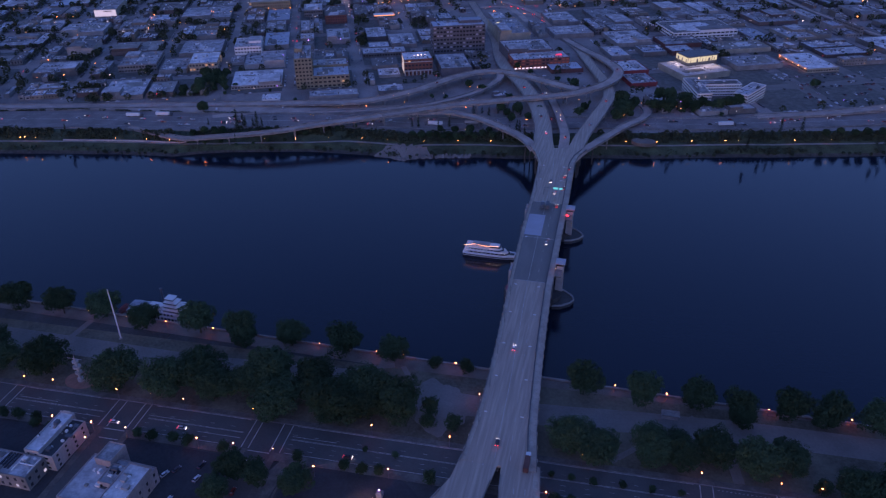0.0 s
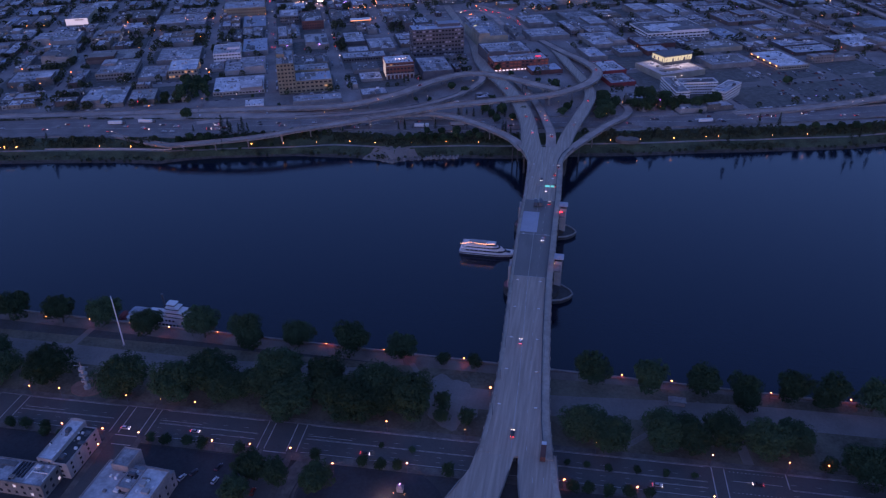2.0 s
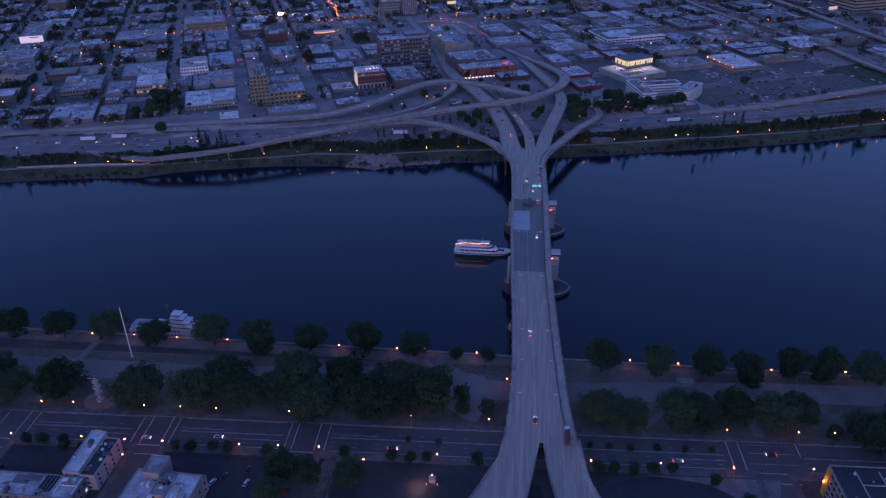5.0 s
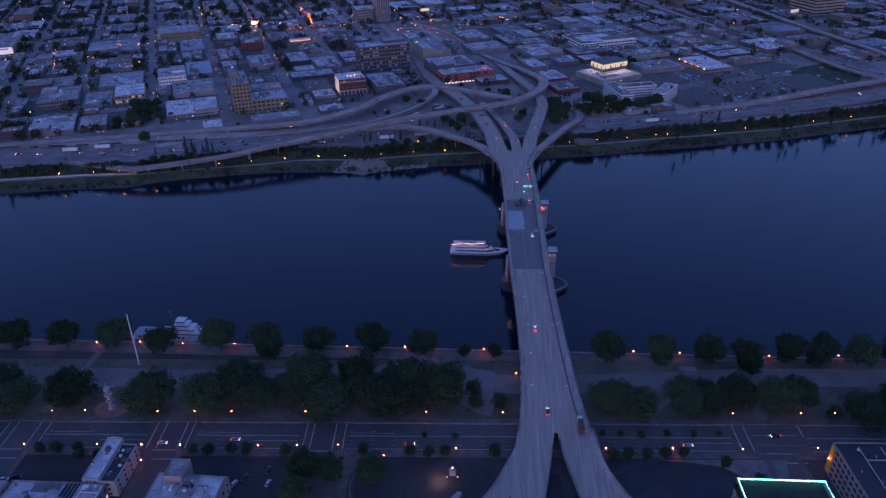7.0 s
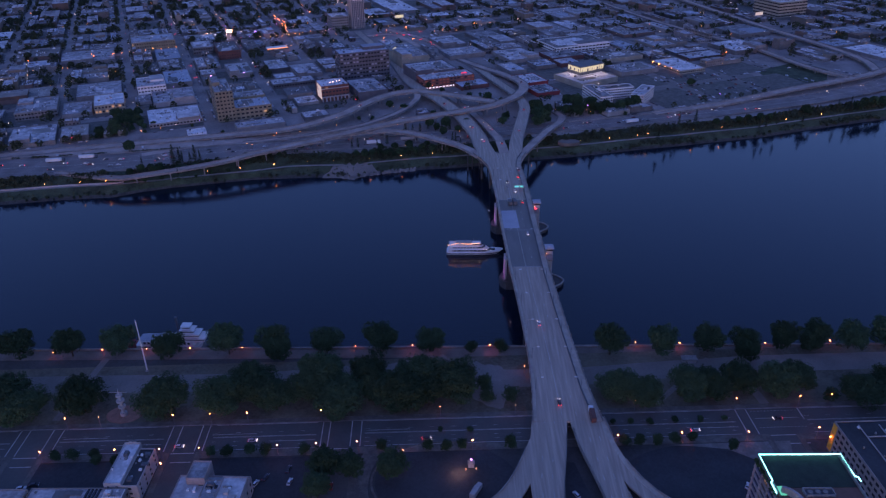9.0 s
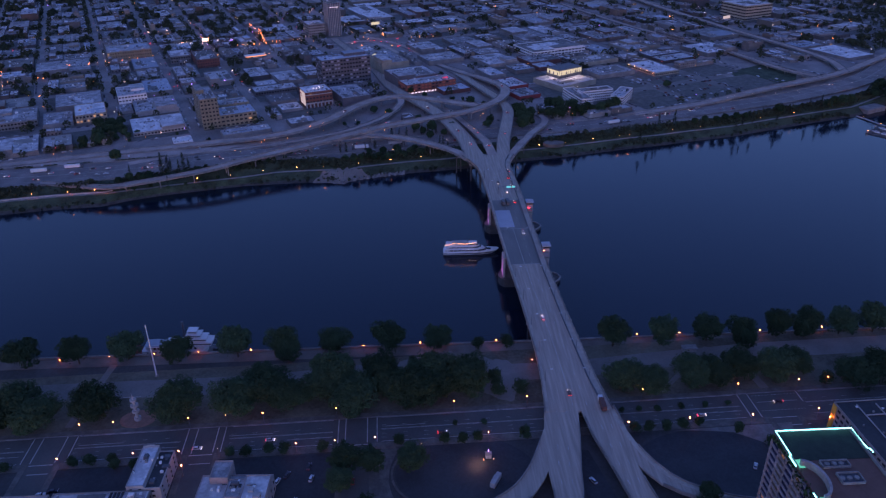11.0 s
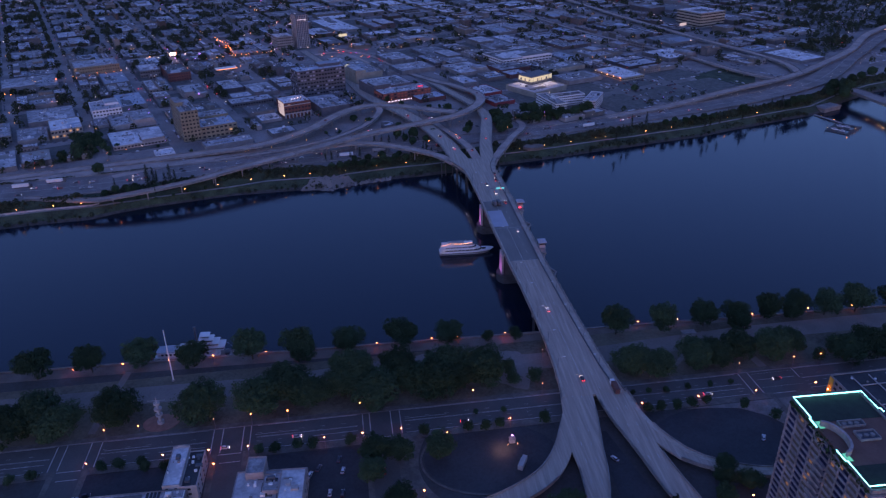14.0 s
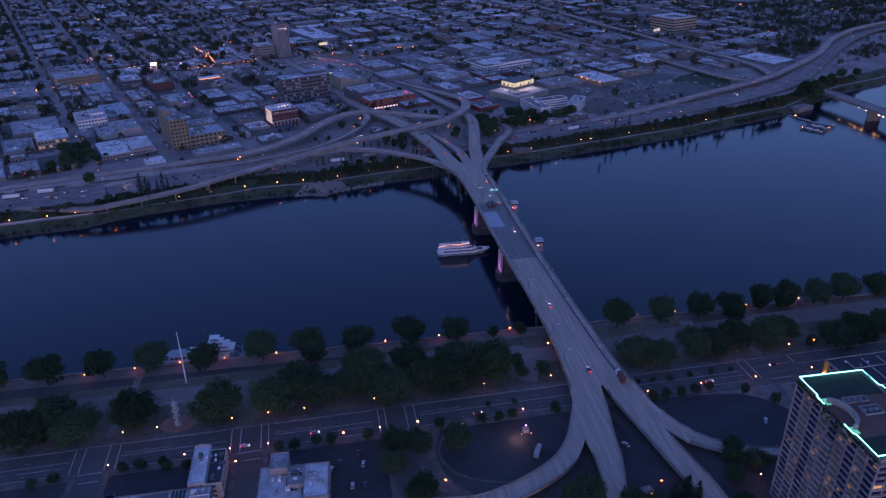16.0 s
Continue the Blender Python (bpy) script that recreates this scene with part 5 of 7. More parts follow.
for k in range(5):
    part("wall_lamp", Kit().ball(-20.5, -26 + k * 13, 4.0, 0.4), M_BANKLAMP, lamped, "warm glowing wall lamp")
landmark(498, 90, 588, 150, 9, M_WHITE, ROOFS[2], "wide white building with strip windows and dark roof", storeys=2, units=6, upper=True, bays=6.0, seed=56, pane=0.75)
landmark(430, 124, 466, 156, 8, WALLS[0], ROOFS[1], "grey hall with a bright roof", units=3, seed=57)
landmark(412, 60, 460, 120, 8, WALLS[1], ROOFS[0], "pale hall with a worn grey roof", units=5, upper=True, seed=58)
# white office with three wings
for x, y, w, d, rot, n in ((124, 486, 15, 52, 14, 1), (146, 502, 46, 15, 14, 2), (177, 487, 15, 44, -30, 3)):
    building(x, y, EAST, w, d, 13, rot, M_WHITE, ROOFS[0], "four-storey white office wing with strip windows", storeys=4, units=2, bays=2.6, seed=20 + n, group="office wings", pane=0.72)
TAKEN.append((405, -165, 500, -92))
# far tower and others inland
slim = landmark(278, 384, 299, 408, 54, M_SLIM, ROOFS[2], "tall slim blue-grey tower with vertical ribs", storeys=15, units=2, lit=0.06, bays=3.0, seed=30, warmth=M_COOLWIN, pane=0.5)
for k in range(8):
    part("rib", Kit().box(-10.5 + k * 3, -12.2, 0, 0.7, 0.5, 54), M_PALE, slim)
    part("rib", Kit().box(-10.7, -11.5 + k * 3.2, 0, 0.5, 0.7, 54), M_PALE, slim)
part("lit_band", Kit().box(0, -12.3, 46, 14, 0.2, 1.0), M_COOLSHOP, slim, "cool white lit band near the top")
landmark(244, 386, 272, 420, 22, WALLS[1], ROOFS[1], "pale five-storey block beside the tower", storeys=5, units=3, lit=0.05, seed=31)
landmark(968, 150, 1030, 210, 26, M_CREAM, ROOFS[1], "cream five-storey office with strip windows", storeys=5, units=5, lit=0.02, seed=32, bays=6.0, pane=0.9)
landmark(876, -62, 922, -26, 6.5, WALLS[0], ROOFS[3], "low warehouse with a pale blue roof", units=3, seed=33)
landmark(880, -140, 934, -70, 6.5, WALLS[0], ROOFS[1], "wide warehouse with a bright pale roof", units=3, seed=78)
canopy = thing("gas_station_canopy", "gas station canopy edged with glowing orange light", "canopy", m=pose(*grid(131, 284), EAST, 0, 0, GA))
part("roof", Kit().box(0, 0, 5.2, 30, 14, 0.9), M_WHITE, canopy)
part("lit_edge", Kit().box(0, -7.2, 5.1, 30.4, 0.3, 1.0).box(15.3, 0, 5.1, 0.3, 14, 1.0), glow("orange_canopy_edge", (1.0, 0.35, 0.08), 1.0), canopy, "glowing orange canopy edge")
for k in range(4):
    part("canopy_post", Kit().box(-11 + k * 7.3, 0, 0, 0.5, 0.5, 5.2), M_STEEL, canopy)
TAKEN.append((110, 272, 152, 296))
for v, u, w, tall, z, m, what in ((81, 424, 9, 4, 5, M_FAR_W, "white"), (365, 397, 15, 4.5, 9, M_SIGN, "pale green"), (932, 157, 16, 5, 7, M_PANEL, "white")):
    board = thing("lit_billboard", f"glowing {what} billboard on steel posts", "billboard", m=pose(*grid(v, u), EAST, 0, 0, GA))
    part("board", Kit().box(0, 0, z, w, 0.4, tall), m, board)
    for x in (-w * 0.3, w * 0.3):
        part("post", Kit().box(x, 0.4, 0, 0.4, 0.4, z + tall * 0.8), M_STEEL, board)
landmark(-69, 366, -7, 418, 14, M_OCHRE, ROOFS[0], "long tan brick warehouse lit by street lamps", storeys=3, units=4, lit=0.04, seed=40, pane=0.4)
landmark(-39, 268, -6, 338, 9, WALLS[1], ROOFS[3], "pale hall with a blue-grey roof", units=4, seed=59)
landmark(45, 264, 76, 328, 12, M_BRICK, ROOFS[2], "dark red brick building on a corner", storeys=3, units=3, seed=41, pane=0.4)
landmark(14, 312, 42, 358, 10, WALLS[0], ROOFS[0], "grey building with a row of pilasters", storeys=2, units=3, seed=60)
landmark(45, 146, 76, 204, 9, WALLS[1], ROOFS[1], "pale building with a patched roof", units=5, upper=True, seed=70)
# first blocks north of the ochre warehouse
landmark(-64, -18, -8, 37, 6.5, WALLS[1], ROOFS[1], "wide white shed with a pale roof", storeys=1, units=6, upper=True, seed=34)
landmark(-55, 56, -7, 112, 8, M_PALE, ROOFS[0], "low pale building with roof units", units=6, upper=True, seed=36)
landmark(-72, 78, -57, 112, 5, WALLS[1], ROOFS[0], "small low pale annexe building", units=2, seed=35)
landmark(-70, 116, -37, 160, 13, M_WHITE, ROOFS[1], "white three-storey building with strip windows", storeys=3, units=6, bays=3.4, upper=True, seed=37)
landmark(-36, 134, -4, 200, 9, WALLS[1], ROOFS[3], "wide building with a bright blue-grey roof", units=4, seed=71)
landmark(-28, -64, -9, -46, 4.5, M_WHITE, ROOFS[1], "small white lit station building", units=2, seed=72)
landmark(-140, 118, -88, 178, 9, WALLS[0], ROOFS[0], "broad workshop with a large grey roof", units=6, seed=38)
landmark(-119, 66, -86, 112, 10, M_CREAM, ROOFS[1], "cream building with an arched lower front", storeys=2, units=4, lit=0.25, bays=3.6, seed=73)
landmark(-153, 56, -122, 104, 7, WALLS[1], ROOFS[0], "low pale workshop with roof units", units=5, seed=74)
landmark(-152, -30, -124, 10, 8, WALLS[0], ROOFS[4], "old low workshop with gravel roof", storeys=0, units=4, seed=75)
landmark(-200, -30, -156, 27, 7, WALLS[0], ROOFS[0], "grey flat-roofed depot near the freeway", storeys=0, units=6, upper=True, seed=76)
landmark(-202, 76, -158, 134, 9, WALLS[1], ROOFS[0], "stepped pale workshop with several roofs", storeys=2, units=7, upper=True, seed=77)
# halls further inland and to the south
for v0, u0, v1, u1, h, wi, ri, words in ((-320, 256, -262, 308, 8, 1, 0, "wide pale hall with a grey roof"), (-240, 252, -204, 304, 9, 2, 0, "tan shop row with warm windows"), (-298, 66, -248, 110, 9, 0, 0, "grey depot with a long roof"), (-280, 156, -248, 200, 11, 1, 2, "white hall with dark roof openings"),
                                         (-228, 146, -168, 194, 7, 3, 4, "low brown brick workshop"), (-166, 310, -94, 386, 7, 0, 0, "broad grey market hall"), (428, 160, 474, 254, 7, 0, 0, "long plain grey hall"), (362, 184, 402, 246, 7, 0, 0, "grey hall beside the viaduct"),
                                         (456, 458, 500, 552, 8, 3, 0, "long dark brick hall"), (450, 318, 514, 356, 6, 1, 0, "long low pale hall"), (540, 194, 590, 264, 7, 0, 0, "grey hall with a patched roof"), (622, 286, 690, 370, 7, 0, 0, "very wide grey hall"), (380, 466, 430, 600, 7, 1, 1, "deep pale hall with roof lights")):
    landmark(v0, u0, v1, u1, h, WALLS[wi], ROOFS[ri], words, units=6, upper=True, storeys=2 if wi == 2 else 0, lit=0.3, bays=5, seed=int(v0 + u0), group="large halls")
floodlit = landmark(-298, 368, -266, 440, 12, M_CREAM, ROOFS[0], "cream market building with a floodlit front", units=4, seed=90)
# Floodlight on the front is made by a glowing sheet, without a lamp
part("lit_front", Kit().box(0, -36.2, 2.5, 31, 0.3, 9.2), M_COOLWIN, floodlit, "pale yellow front wall, floodlight put in as glow")
part("sign_bar", Kit().box(4, -36.5, 9, 12, 0.2, 1.6), M_PALE, floodlit, "pale unreadable sign bar")
GROVE = [(-98 + 3.0 * k + 3 * math.sin(k * 2.1), 2 + (k * 17) % 38) for k in range(8)]
for v, u in GROVE:
    plant("mid", *grid(v, u), EAST, 0.95, "dark green tree in a city grove", "grove trees")
TAKEN.append((-122, -8, -76, 54))

for rect in ((500, -180, 700, -60), (655, -190, 800, -75), (340, -140, 366, -40)):
    TAKEN.append(rect)

def taken(x, y):
    v, u = to_grid(x, y)
    return any(a < v < c and b < u < d for a, b, c, d in TAKEN)


def free(v0, u0, v1, u1):
    for a, b, c, d in TAKEN:
        if v0 < c and v1 > a and u0 < d and u1 > b:
            return False
    return all(clear(*grid(v, u), 5.0) for v in (v0, (v0 + v1) / 2, v1) for u in (u0, (u0 + u1) / 2, u1))


WORDS = ("grey rendered", "pale rendered", "tan rendered", "dull brick", "dark clad")
RWORDS = ("a grey roof", "a pale roof", "a dark tar roof", "a blue-grey roof", "a gravel roof")
near_count, FAR = 0, Kit()
FAR_LIGHTS = {k: Kit() for k in "owrv"}
far_trees, PADS = [], Kit()
BLOCKS = []
for i in range(-13, 24):
    for j in range(-3, 27):
        v0, u0 = i * PITCH + 9.1, AVENUE + (j - 1) * PITCH + 9.1
        v1, u1 = v0 + 61, u0 + 61
        cx, cy = grid((v0 + v1) / 2, (u0 + u1) / 2)
        # what the camera can see lies in a widening wedge
        if cy < shore(cx) + 40 or cy > 2050 or cx < -1080 - cy * 0.12 or cx > 560 + cy * 0.62:
            continue
        BLOCKS.append((math.hypot(cx + 40, cy + 340), i, j, v0, u0, v1, u1, cx, cy))
BLOCKS.sort()
for dist, i, j, v0, u0, v1, u1, cx, cy in BLOCKS:
    near = near_count < 285 and cy < 1000
    south = i >= 4
    # split the block into lots
    if south and rng.random() < 0.5:
        lots = [(v0 + 1, u0 + 1, v1 - 1, u1 - 1)] if rng.random() < 0.45 else [(v0 + 1, u0 + 1, v1 - 1, u0 + 30), (v0 + 1, u0 + 32, v1 - 1, u1 - 1)]
    else:
        cuts = sorted(rng.sample((10, 14, 20, 26, 32, 40, 46, 51), rng.choice((3, 3, 4)))) if cy > 820 and i < 3 else sorted(rng.sample((14, 20, 26, 32, 40, 46), rng.choice((1, 2, 2, 3))))
        lots, a = [], 1.0
        for c in cuts + [60.0]:
            if c - a > 5:
                if rng.random() < 0.55:
                    b = rng.uniform(22, 38)
                    lots += [(v0 + a, u0 + 1, v0 + c - 0.6, u0 + b), (v0 + a, u0 + b + rng.choice((0.5, 0.5, 4)), v0 + c - 0.6, u1 - 1)]
                else:
                    lots.append((v0 + a, u0 + 1, v0 + c - 0.6, u1 - rng.choice((1, 1, 1, 9))))
            a = c
    if clear(cx, cy, 30):
        PADS.box(cx, cy, EAST - 0.1, 63, 63, 0.22, GA)
    fitted = []
    for a0, b0, a1, b1 in lots:
        if free(a0, b0, a1, b1):
            fitted.append((a0, b0, a1, b1))
            continue
        mv, mu = (a0 + a1) / 2, (b0 + b1) / 2
        for q in ((a0, b0, mv - 0.5, mu - 0.5), (mv + 0.5, b0, a1, mu - 0.5), (a0, mu + 0.5, mv - 0.5, b1), (mv + 0.5, mu + 0.5, a1, b1)):
            if free(*q):
                fitted.append(q)
    for a0, b0, a1, b1 in fitted:
        if a1 - a0 < 5 or b1 - b0 < 5:
            continue
        x, y = grid((a0 + a1) / 2, (b0 + b1) / 2)
        wood = cx > 520 and cy < 1250 and cx > 360 + cy * 0.32
        if rng.random() < (0.85 if wood else 0.10 if i >= 4 else 0.13 if cy < 900 else 0.26):
            for _ in range(rng.randint(3, 9) if not wood else 9):
                far_trees.append((*grid(rng.uniform(a0, a1), rng.uniform(b0, b1)), near))
            continue
        h = rng.choice((4, 4.5, 4.5, 5, 5, 5.5, 6, 6.5, 8))
        if rng.random() < 0.04:
            h = rng.uniform(10, 17)
        wi, ri = rng.choices(range(5), (3, 3, 2, 2, 1.5))[0], rng.choices(range(5), (5, 2.6, 2.2, 1.2, 2.6))[0]
        if near:
            near_count += 1
            storeys = max(1, int(h / 4)) if rng.random() < 0.4 else 0
            building(x, y, EAST, a1 - a0, b1 - b0, h, GA, WALLS[wi], ROOFS[ri], f"low {WORDS[wi]} commercial building with {RWORDS[ri]}", storeys=storeys, lit=rng.choice((0, 0, 0, 0.03, 0.12)), units=1 + int((a1 - a0) * (b1 - b0) / 260), upper=rng.random() < 0.5, pane=rng.uniform(0.3, 0.6), seed=i * 100 + j, group="city blocks")
        else:
            FAR.box(x, y, EAST - 0.3, a1 - a0, b1 - b0, h + 0.3, GA, wi, roof=5 + ri)
            for _ in range(rng.randint(3, 9)):
                FAR.box(*grid(rng.uniform(a0 + 2, a1 - 2), rng.uniform(b0 + 2, b1 - 2)), EAST + h, rng.uniform(1.0, 3.6), rng.uniform(1.0, 3.0), rng.uniform(0.6, 2.0), GA, rng.choice((0, 1)), roof=rng.choice((5, 6, 6, 7)))
            pw, pd = (a1 - a0) * rng.uniform(0.2, 0.6), (b1 - b0) * rng.uniform(0.2, 0.6)
            FAR.box(*grid(rng.uniform(a0 + pw / 2, a1 - pw / 2), rng.uniform(b0 + pd / 2, b1 - pd / 2)), EAST + h - 0.2, pw, pd, rng.choice((0.35, 0.35, 1.2, 3.0)), GA, wi, roof=5 + rng.randrange(5))
            if rng.random() < 0.45:
                for _ in range(rng.randint(2, 6)):
                    FAR.box(*grid(rng.uniform(a0 + 1, a1 - 1), b0 - 0.02), EAST + 1.2 + 3.5 * rng.randint(0, max(0, int(h / 4) - 1)), 1.8, 0.2, 1.6, GA, 10 if rng.random() < 0.9 else 11)
    # trees on the pavements
    for _ in range(rng.randint(2, 6) + (9 if i < -1 else 0) + (4 if cy > 900 else 0)):
        side = rng.choice((0, 1))
        p = grid(rng.uniform(v0, v1), u0 - 2.5) if side else grid(rng.choice((v0 - 2, v1 + 2)), rng.uniform(u0, u1))
        if clear(*p, 4) and not taken(*p):
            far_trees.append((*p, near))
    # lights on the streets and walls
    busy = 2.2 if -20 < v0 < 330 and 250 < u0 < 620 else 0.8
    for _ in range(int(rng.choice((1, 1, 2, 2, 3, 4)) * busy)):
        kind = rng.choices("owrv", (4, 4.5, 1.2, 1.2))[0]
        p = grid(rng.uniform(v0 - 9, v1 + 9), u0 - rng.uniform(1, 9)) if rng.random() < 0.5 else grid(v0 - rng.uniform(1, 9), rng.uniform(u0, u1))
        if clear(*p, 2) and not taken(*p):
            FAR_LIGHTS[kind].ball(*p, EAST + rng.uniform(2.5, 8), rng.uniform(0.14, 0.32) * (1 + dist / 2400), sides=6, rings=4)
for v, u in ((-208, 332), (-210, 357), (-179, 330), (-154, 330), (-154, 348), (-123, 329), (-124, 354), (-96, 343), (-71, 343), (-95, 234), (-121, 273), (-205, 275), (-206, 304), (-235, 255), (-294, 250), (-347, 334), (-353, 346), (-350, 362), (-326, 360), (-333, 403), (-235, 104),
             (-220, 158), (-289, 60), (-259, 60), (-170, 205), (620, 531), (623, 489), (470, 310), (496, 312), (353, 334), (404, 294), (334, 244), (295, 269), (514, 740), (498, 633), (516, 638), (678, 375)):
    for _ in range(rng.choice((1, 1, 2))):
        FAR_LIGHTS["o" if u < 420 else "w"].ball(*grid(v + rng.uniform(-2, 2), u + rng.uniform(-3, 3)), EAST + rng.uniform(4, 7), rng.uniform(0.32, 0.50), sides=6, rings=4)
# lights that stand out: the lamp-lined avenue, purple and teal street lights, brake lights
for k in range(14):
    FAR_LIGHTS["o"].ball(*grid(170 + rng.uniform(-3, 8), 374 + k * 11), EAST + 8, rng.uniform(0.36, 0.58), sides=6, rings=4)
for k in range(12):
    FAR_LIGHTS["o"].ball(*grid(120 + k * 9 + rng.uniform(-3, 3), 362 + rng.uniform(-8, 8)), EAST + 6, rng.uniform(0.29, 0.50), sides=6, rings=4)
for k in range(9):
    FAR_LIGHTS["o"].ball(*grid(-95 + k * 11, 350 + rng.uniform(-6, 6)), EAST + 6, rng.uniform(0.29, 0.50), sides=6, rings=4)
for v, u in ((21, 155), (63, 153), (-31, 67), (118, 400), (121, 404), (150, 470), (-10, 92)):
    FAR_LIGHTS["v"].ball(*grid(v, u), EAST + 7, 0.6, sides=6, rings=4)
for v, u in ((338, 303), (345, 290), (352, 262), (354, 219), (357, 150), (370, 307), (362, 240), (84, 208), (300, 320), (330, 318), (-200, 520), (-120, 610), (0, 470), (2, 560), (1, 250), (4, 180)):
    for _ in range(2):
        FAR_LIGHTS["r"].ball(*grid(v + rng.uniform(-3, 3), u + rng.uniform(-6, 6)), EAST + 1.2, rng.uniform(0.4, 0.6), sides=6, rings=4)
for k in range(16):
    FAR_LIGHTS["w"].ball(*grid(rng.uniform(40, 110), 424 + rng.uniform(-10, 10)), EAST + rng.uniform(3, 6), rng.uniform(0.29, 0.50), sides=6, rings=4)
kit = Kit()
for dist, i, j, v0, u0, v1, u1, cx, cy in BLOCKS:
    if cy > 1150:
        continue
    for side in range(3):
        n = rng.randint(2, 9)
        start = rng.uniform(4, 20)
        for k in range(n):
            d = start + k * rng.uniform(5.2, 6.5)
            if d > 58 or rng.random() < 0.25:
                continue
            v, u, turn = ((v0 - 3.6, u0 + d, 90), (v0 + d, u0 - 3.6, 0), (v1 + 3.6, u0 + d, 90))[side]
            x, y = grid(v, u)
            if clear(x, y, 3):
                m = 0 if rng.random() < 0.5 else 1
                kit.box(x, y, EAST + 0.3, 4.4, 1.75, 0.6, GA + turn, m).box(x, y, EAST + 0.9, 2.4, 1.6, 0.5, GA + turn, m, top=0.75)
tagged(new("parked_cars", kit.mesh("parked_cars", *M_SEDANS)), "pale and dark cars parked along the city streets", "cars", kind="stuff")
tagged(new("distant_buildings", FAR.mesh("distant_buildings", *FAR_WALLS, *FAR_ROOFS, M_GLASS, M_WARMWIN)), "distant low flat-roofed city blocks", "buildings", kind="stuff")
setting("block_pavement", PADS, M_PAVE, "raised concrete pavements of the far city blocks", "pavement")
for kind, m, w in (("o", M_FAR_O, "orange"), ("w", M_FAR_W, "warm white"), ("r", M_FAR_R, "red"), ("v", M_FAR_V, "violet")):
    tagged(new("city_lights", FAR_LIGHTS[kind].mesh("city_lights", m)), f"scattered small {w} city lights", "lights", kind="stuff")



def clump(kit, x, y, z, r, leaves=42):
    """A small far crown of loose leaf faces."""
    for _ in range(leaves):
        a, c = rng.uniform(0, 6.283), rng.uniform(-0.7, 1)
        q = math.sqrt(1 - c * c) * r * rng.uniform(0.6, 1.05)
        w = rng.uniform(0.18, 0.34) * r + 0.2
        p = Vector((x + q * math.cos(a), y + q * math.sin(a), z + r * 1.25 + c * r))
        e, f = Vector((math.cos(a * 3) * w, math.sin(a * 3) * w, rng.uniform(-0.5, 0.5))), Vector((rng.uniform(-0.6, 0.6), rng.uniform(-0.6, 0.6), w))
        kit.face([p - e, p - f * 0.7, p + e, p + f * 0.7])


kit, n = Kit(), 0
for x, y, near in far_trees:
    if near and n < 30:
        n += 1
        plant(rng.choice(("mid", "small", "small")), x, y, EAST, rng.uniform(0.6, 0.9), "dark tree on a city street", "city trees")
    else:
        clump(kit, x, y, EAST, rng.uniform(2.2, 4.8))
tagged(new("distant_trees", kit.mesh("distant_trees", M_FARLEAF)), "distant dark street trees", "trees", kind="stuff")

# ---- far bank planting ----
for x, y, s in ((-314, 303, 1.35), (-310, 308, 1.0), (-306, 305, 0.75), (-294, 306, 1.15), (-290, 308, 0.7), (-300, 309, 0.7), (197, 402, 0.85), (217, 409, 0.95), (382, 437, 1.0), (400, 445, 1.1), (406, 440, 0.9), (490, 478, 0.9), (352, 430, 0.7), (-147, 340, 0.7), (-141, 341, 0.75), (-43, 346, 0.9), (-52, 344, 0.7), (-117, 318, 0.55), (162, 352, 0.85), (178, 376, 0.9), (186, 380, 0.7), (96, 358, 0.8),
                (277, 386, 0.85), (285, 390, 0.7), (-300, 272, 0.5), (-466, 250, 0.8), (-120, 380, 0.8), (-96, 388, 0.7), (300, 398, 0.9), (330, 404, 0.8), (-345, 303, 0.5)):
    plant("fir", x, y, EAST - 0.4, s, "dark conifer beside the freeway", "freeway conifers")
for x, y, c in ((-88, 392, 0.5), (-80, 387, 0.7), (-72, 394, 0.55), (-64, 389, 0.75), (-57, 398, 0.6), (-49, 391, 0.7), (-46, 350, 0.8), (-38, 345, 0.6), (-122, 345, 0.5), (-112, 349, 0.7), (-60, 336, 0.6), (70, 444, 0.8), (78, 452, 0.6), (90, 446, 0.9), (104, 440, 0.6), (84, 430, 0.7)):
    plant("fir", x, y, EAST - 0.4, c, "slim dark conifer between the ramps", "interchange conifers")
for x, y, c in ((505, 482, 1.1), (498, 474, 1.0), (515, 496, 1.2), (524, 505, 1.1), (508, 512, 1.1), (488, 484, 0.9), (-103, 318, 0.5), (-125, 322, 0.45), (-111, 320, 0.55), (-94, 322, 0.5), (-140, 318, 0.5), (-82, 326, 0.45)):
    plant("mid", x, y, EAST - 1.5, c, "dark spreading tree on the far bank", "far bank trees")
for x, y, c in ((346, 432, 0.8), (433, 458, 0.95), (410, 446, 0.8), (420, 454, 0.85), (444, 462, 0.8), (500, 506, 0.9), (512, 512, 0.8), (529, 522, 1.0), (552, 540, 0.9), (575, 556, 0.9), (598, 568, 1.0), (628, 574, 0.9), (250, 408, 0.5), (262, 406, 0.55), (274, 410, 0.55), (288, 412, 0.6),
                (300, 416, 0.5), (236, 400, 0.5), (-330, 287, 0.5), (-338, 283, 0.55), (-346, 276, 0.5), (-322, 290, 0.45)):
    plant("mid", x, y, EAST - 0.6, c, "dark broad tree on the far bank", "far bank trees")
shrubs = Kit()
for k in range(110):
    x = -600 + k * 10 + rng.uniform(-4, 4)
    if -45 < x < 30:
        continue
    y = shore(x) + rng.uniform(19, 29)
    clump(shrubs, x, y, land(x, y) - 0.8, rng.uniform(1.3, 3.2), 70)
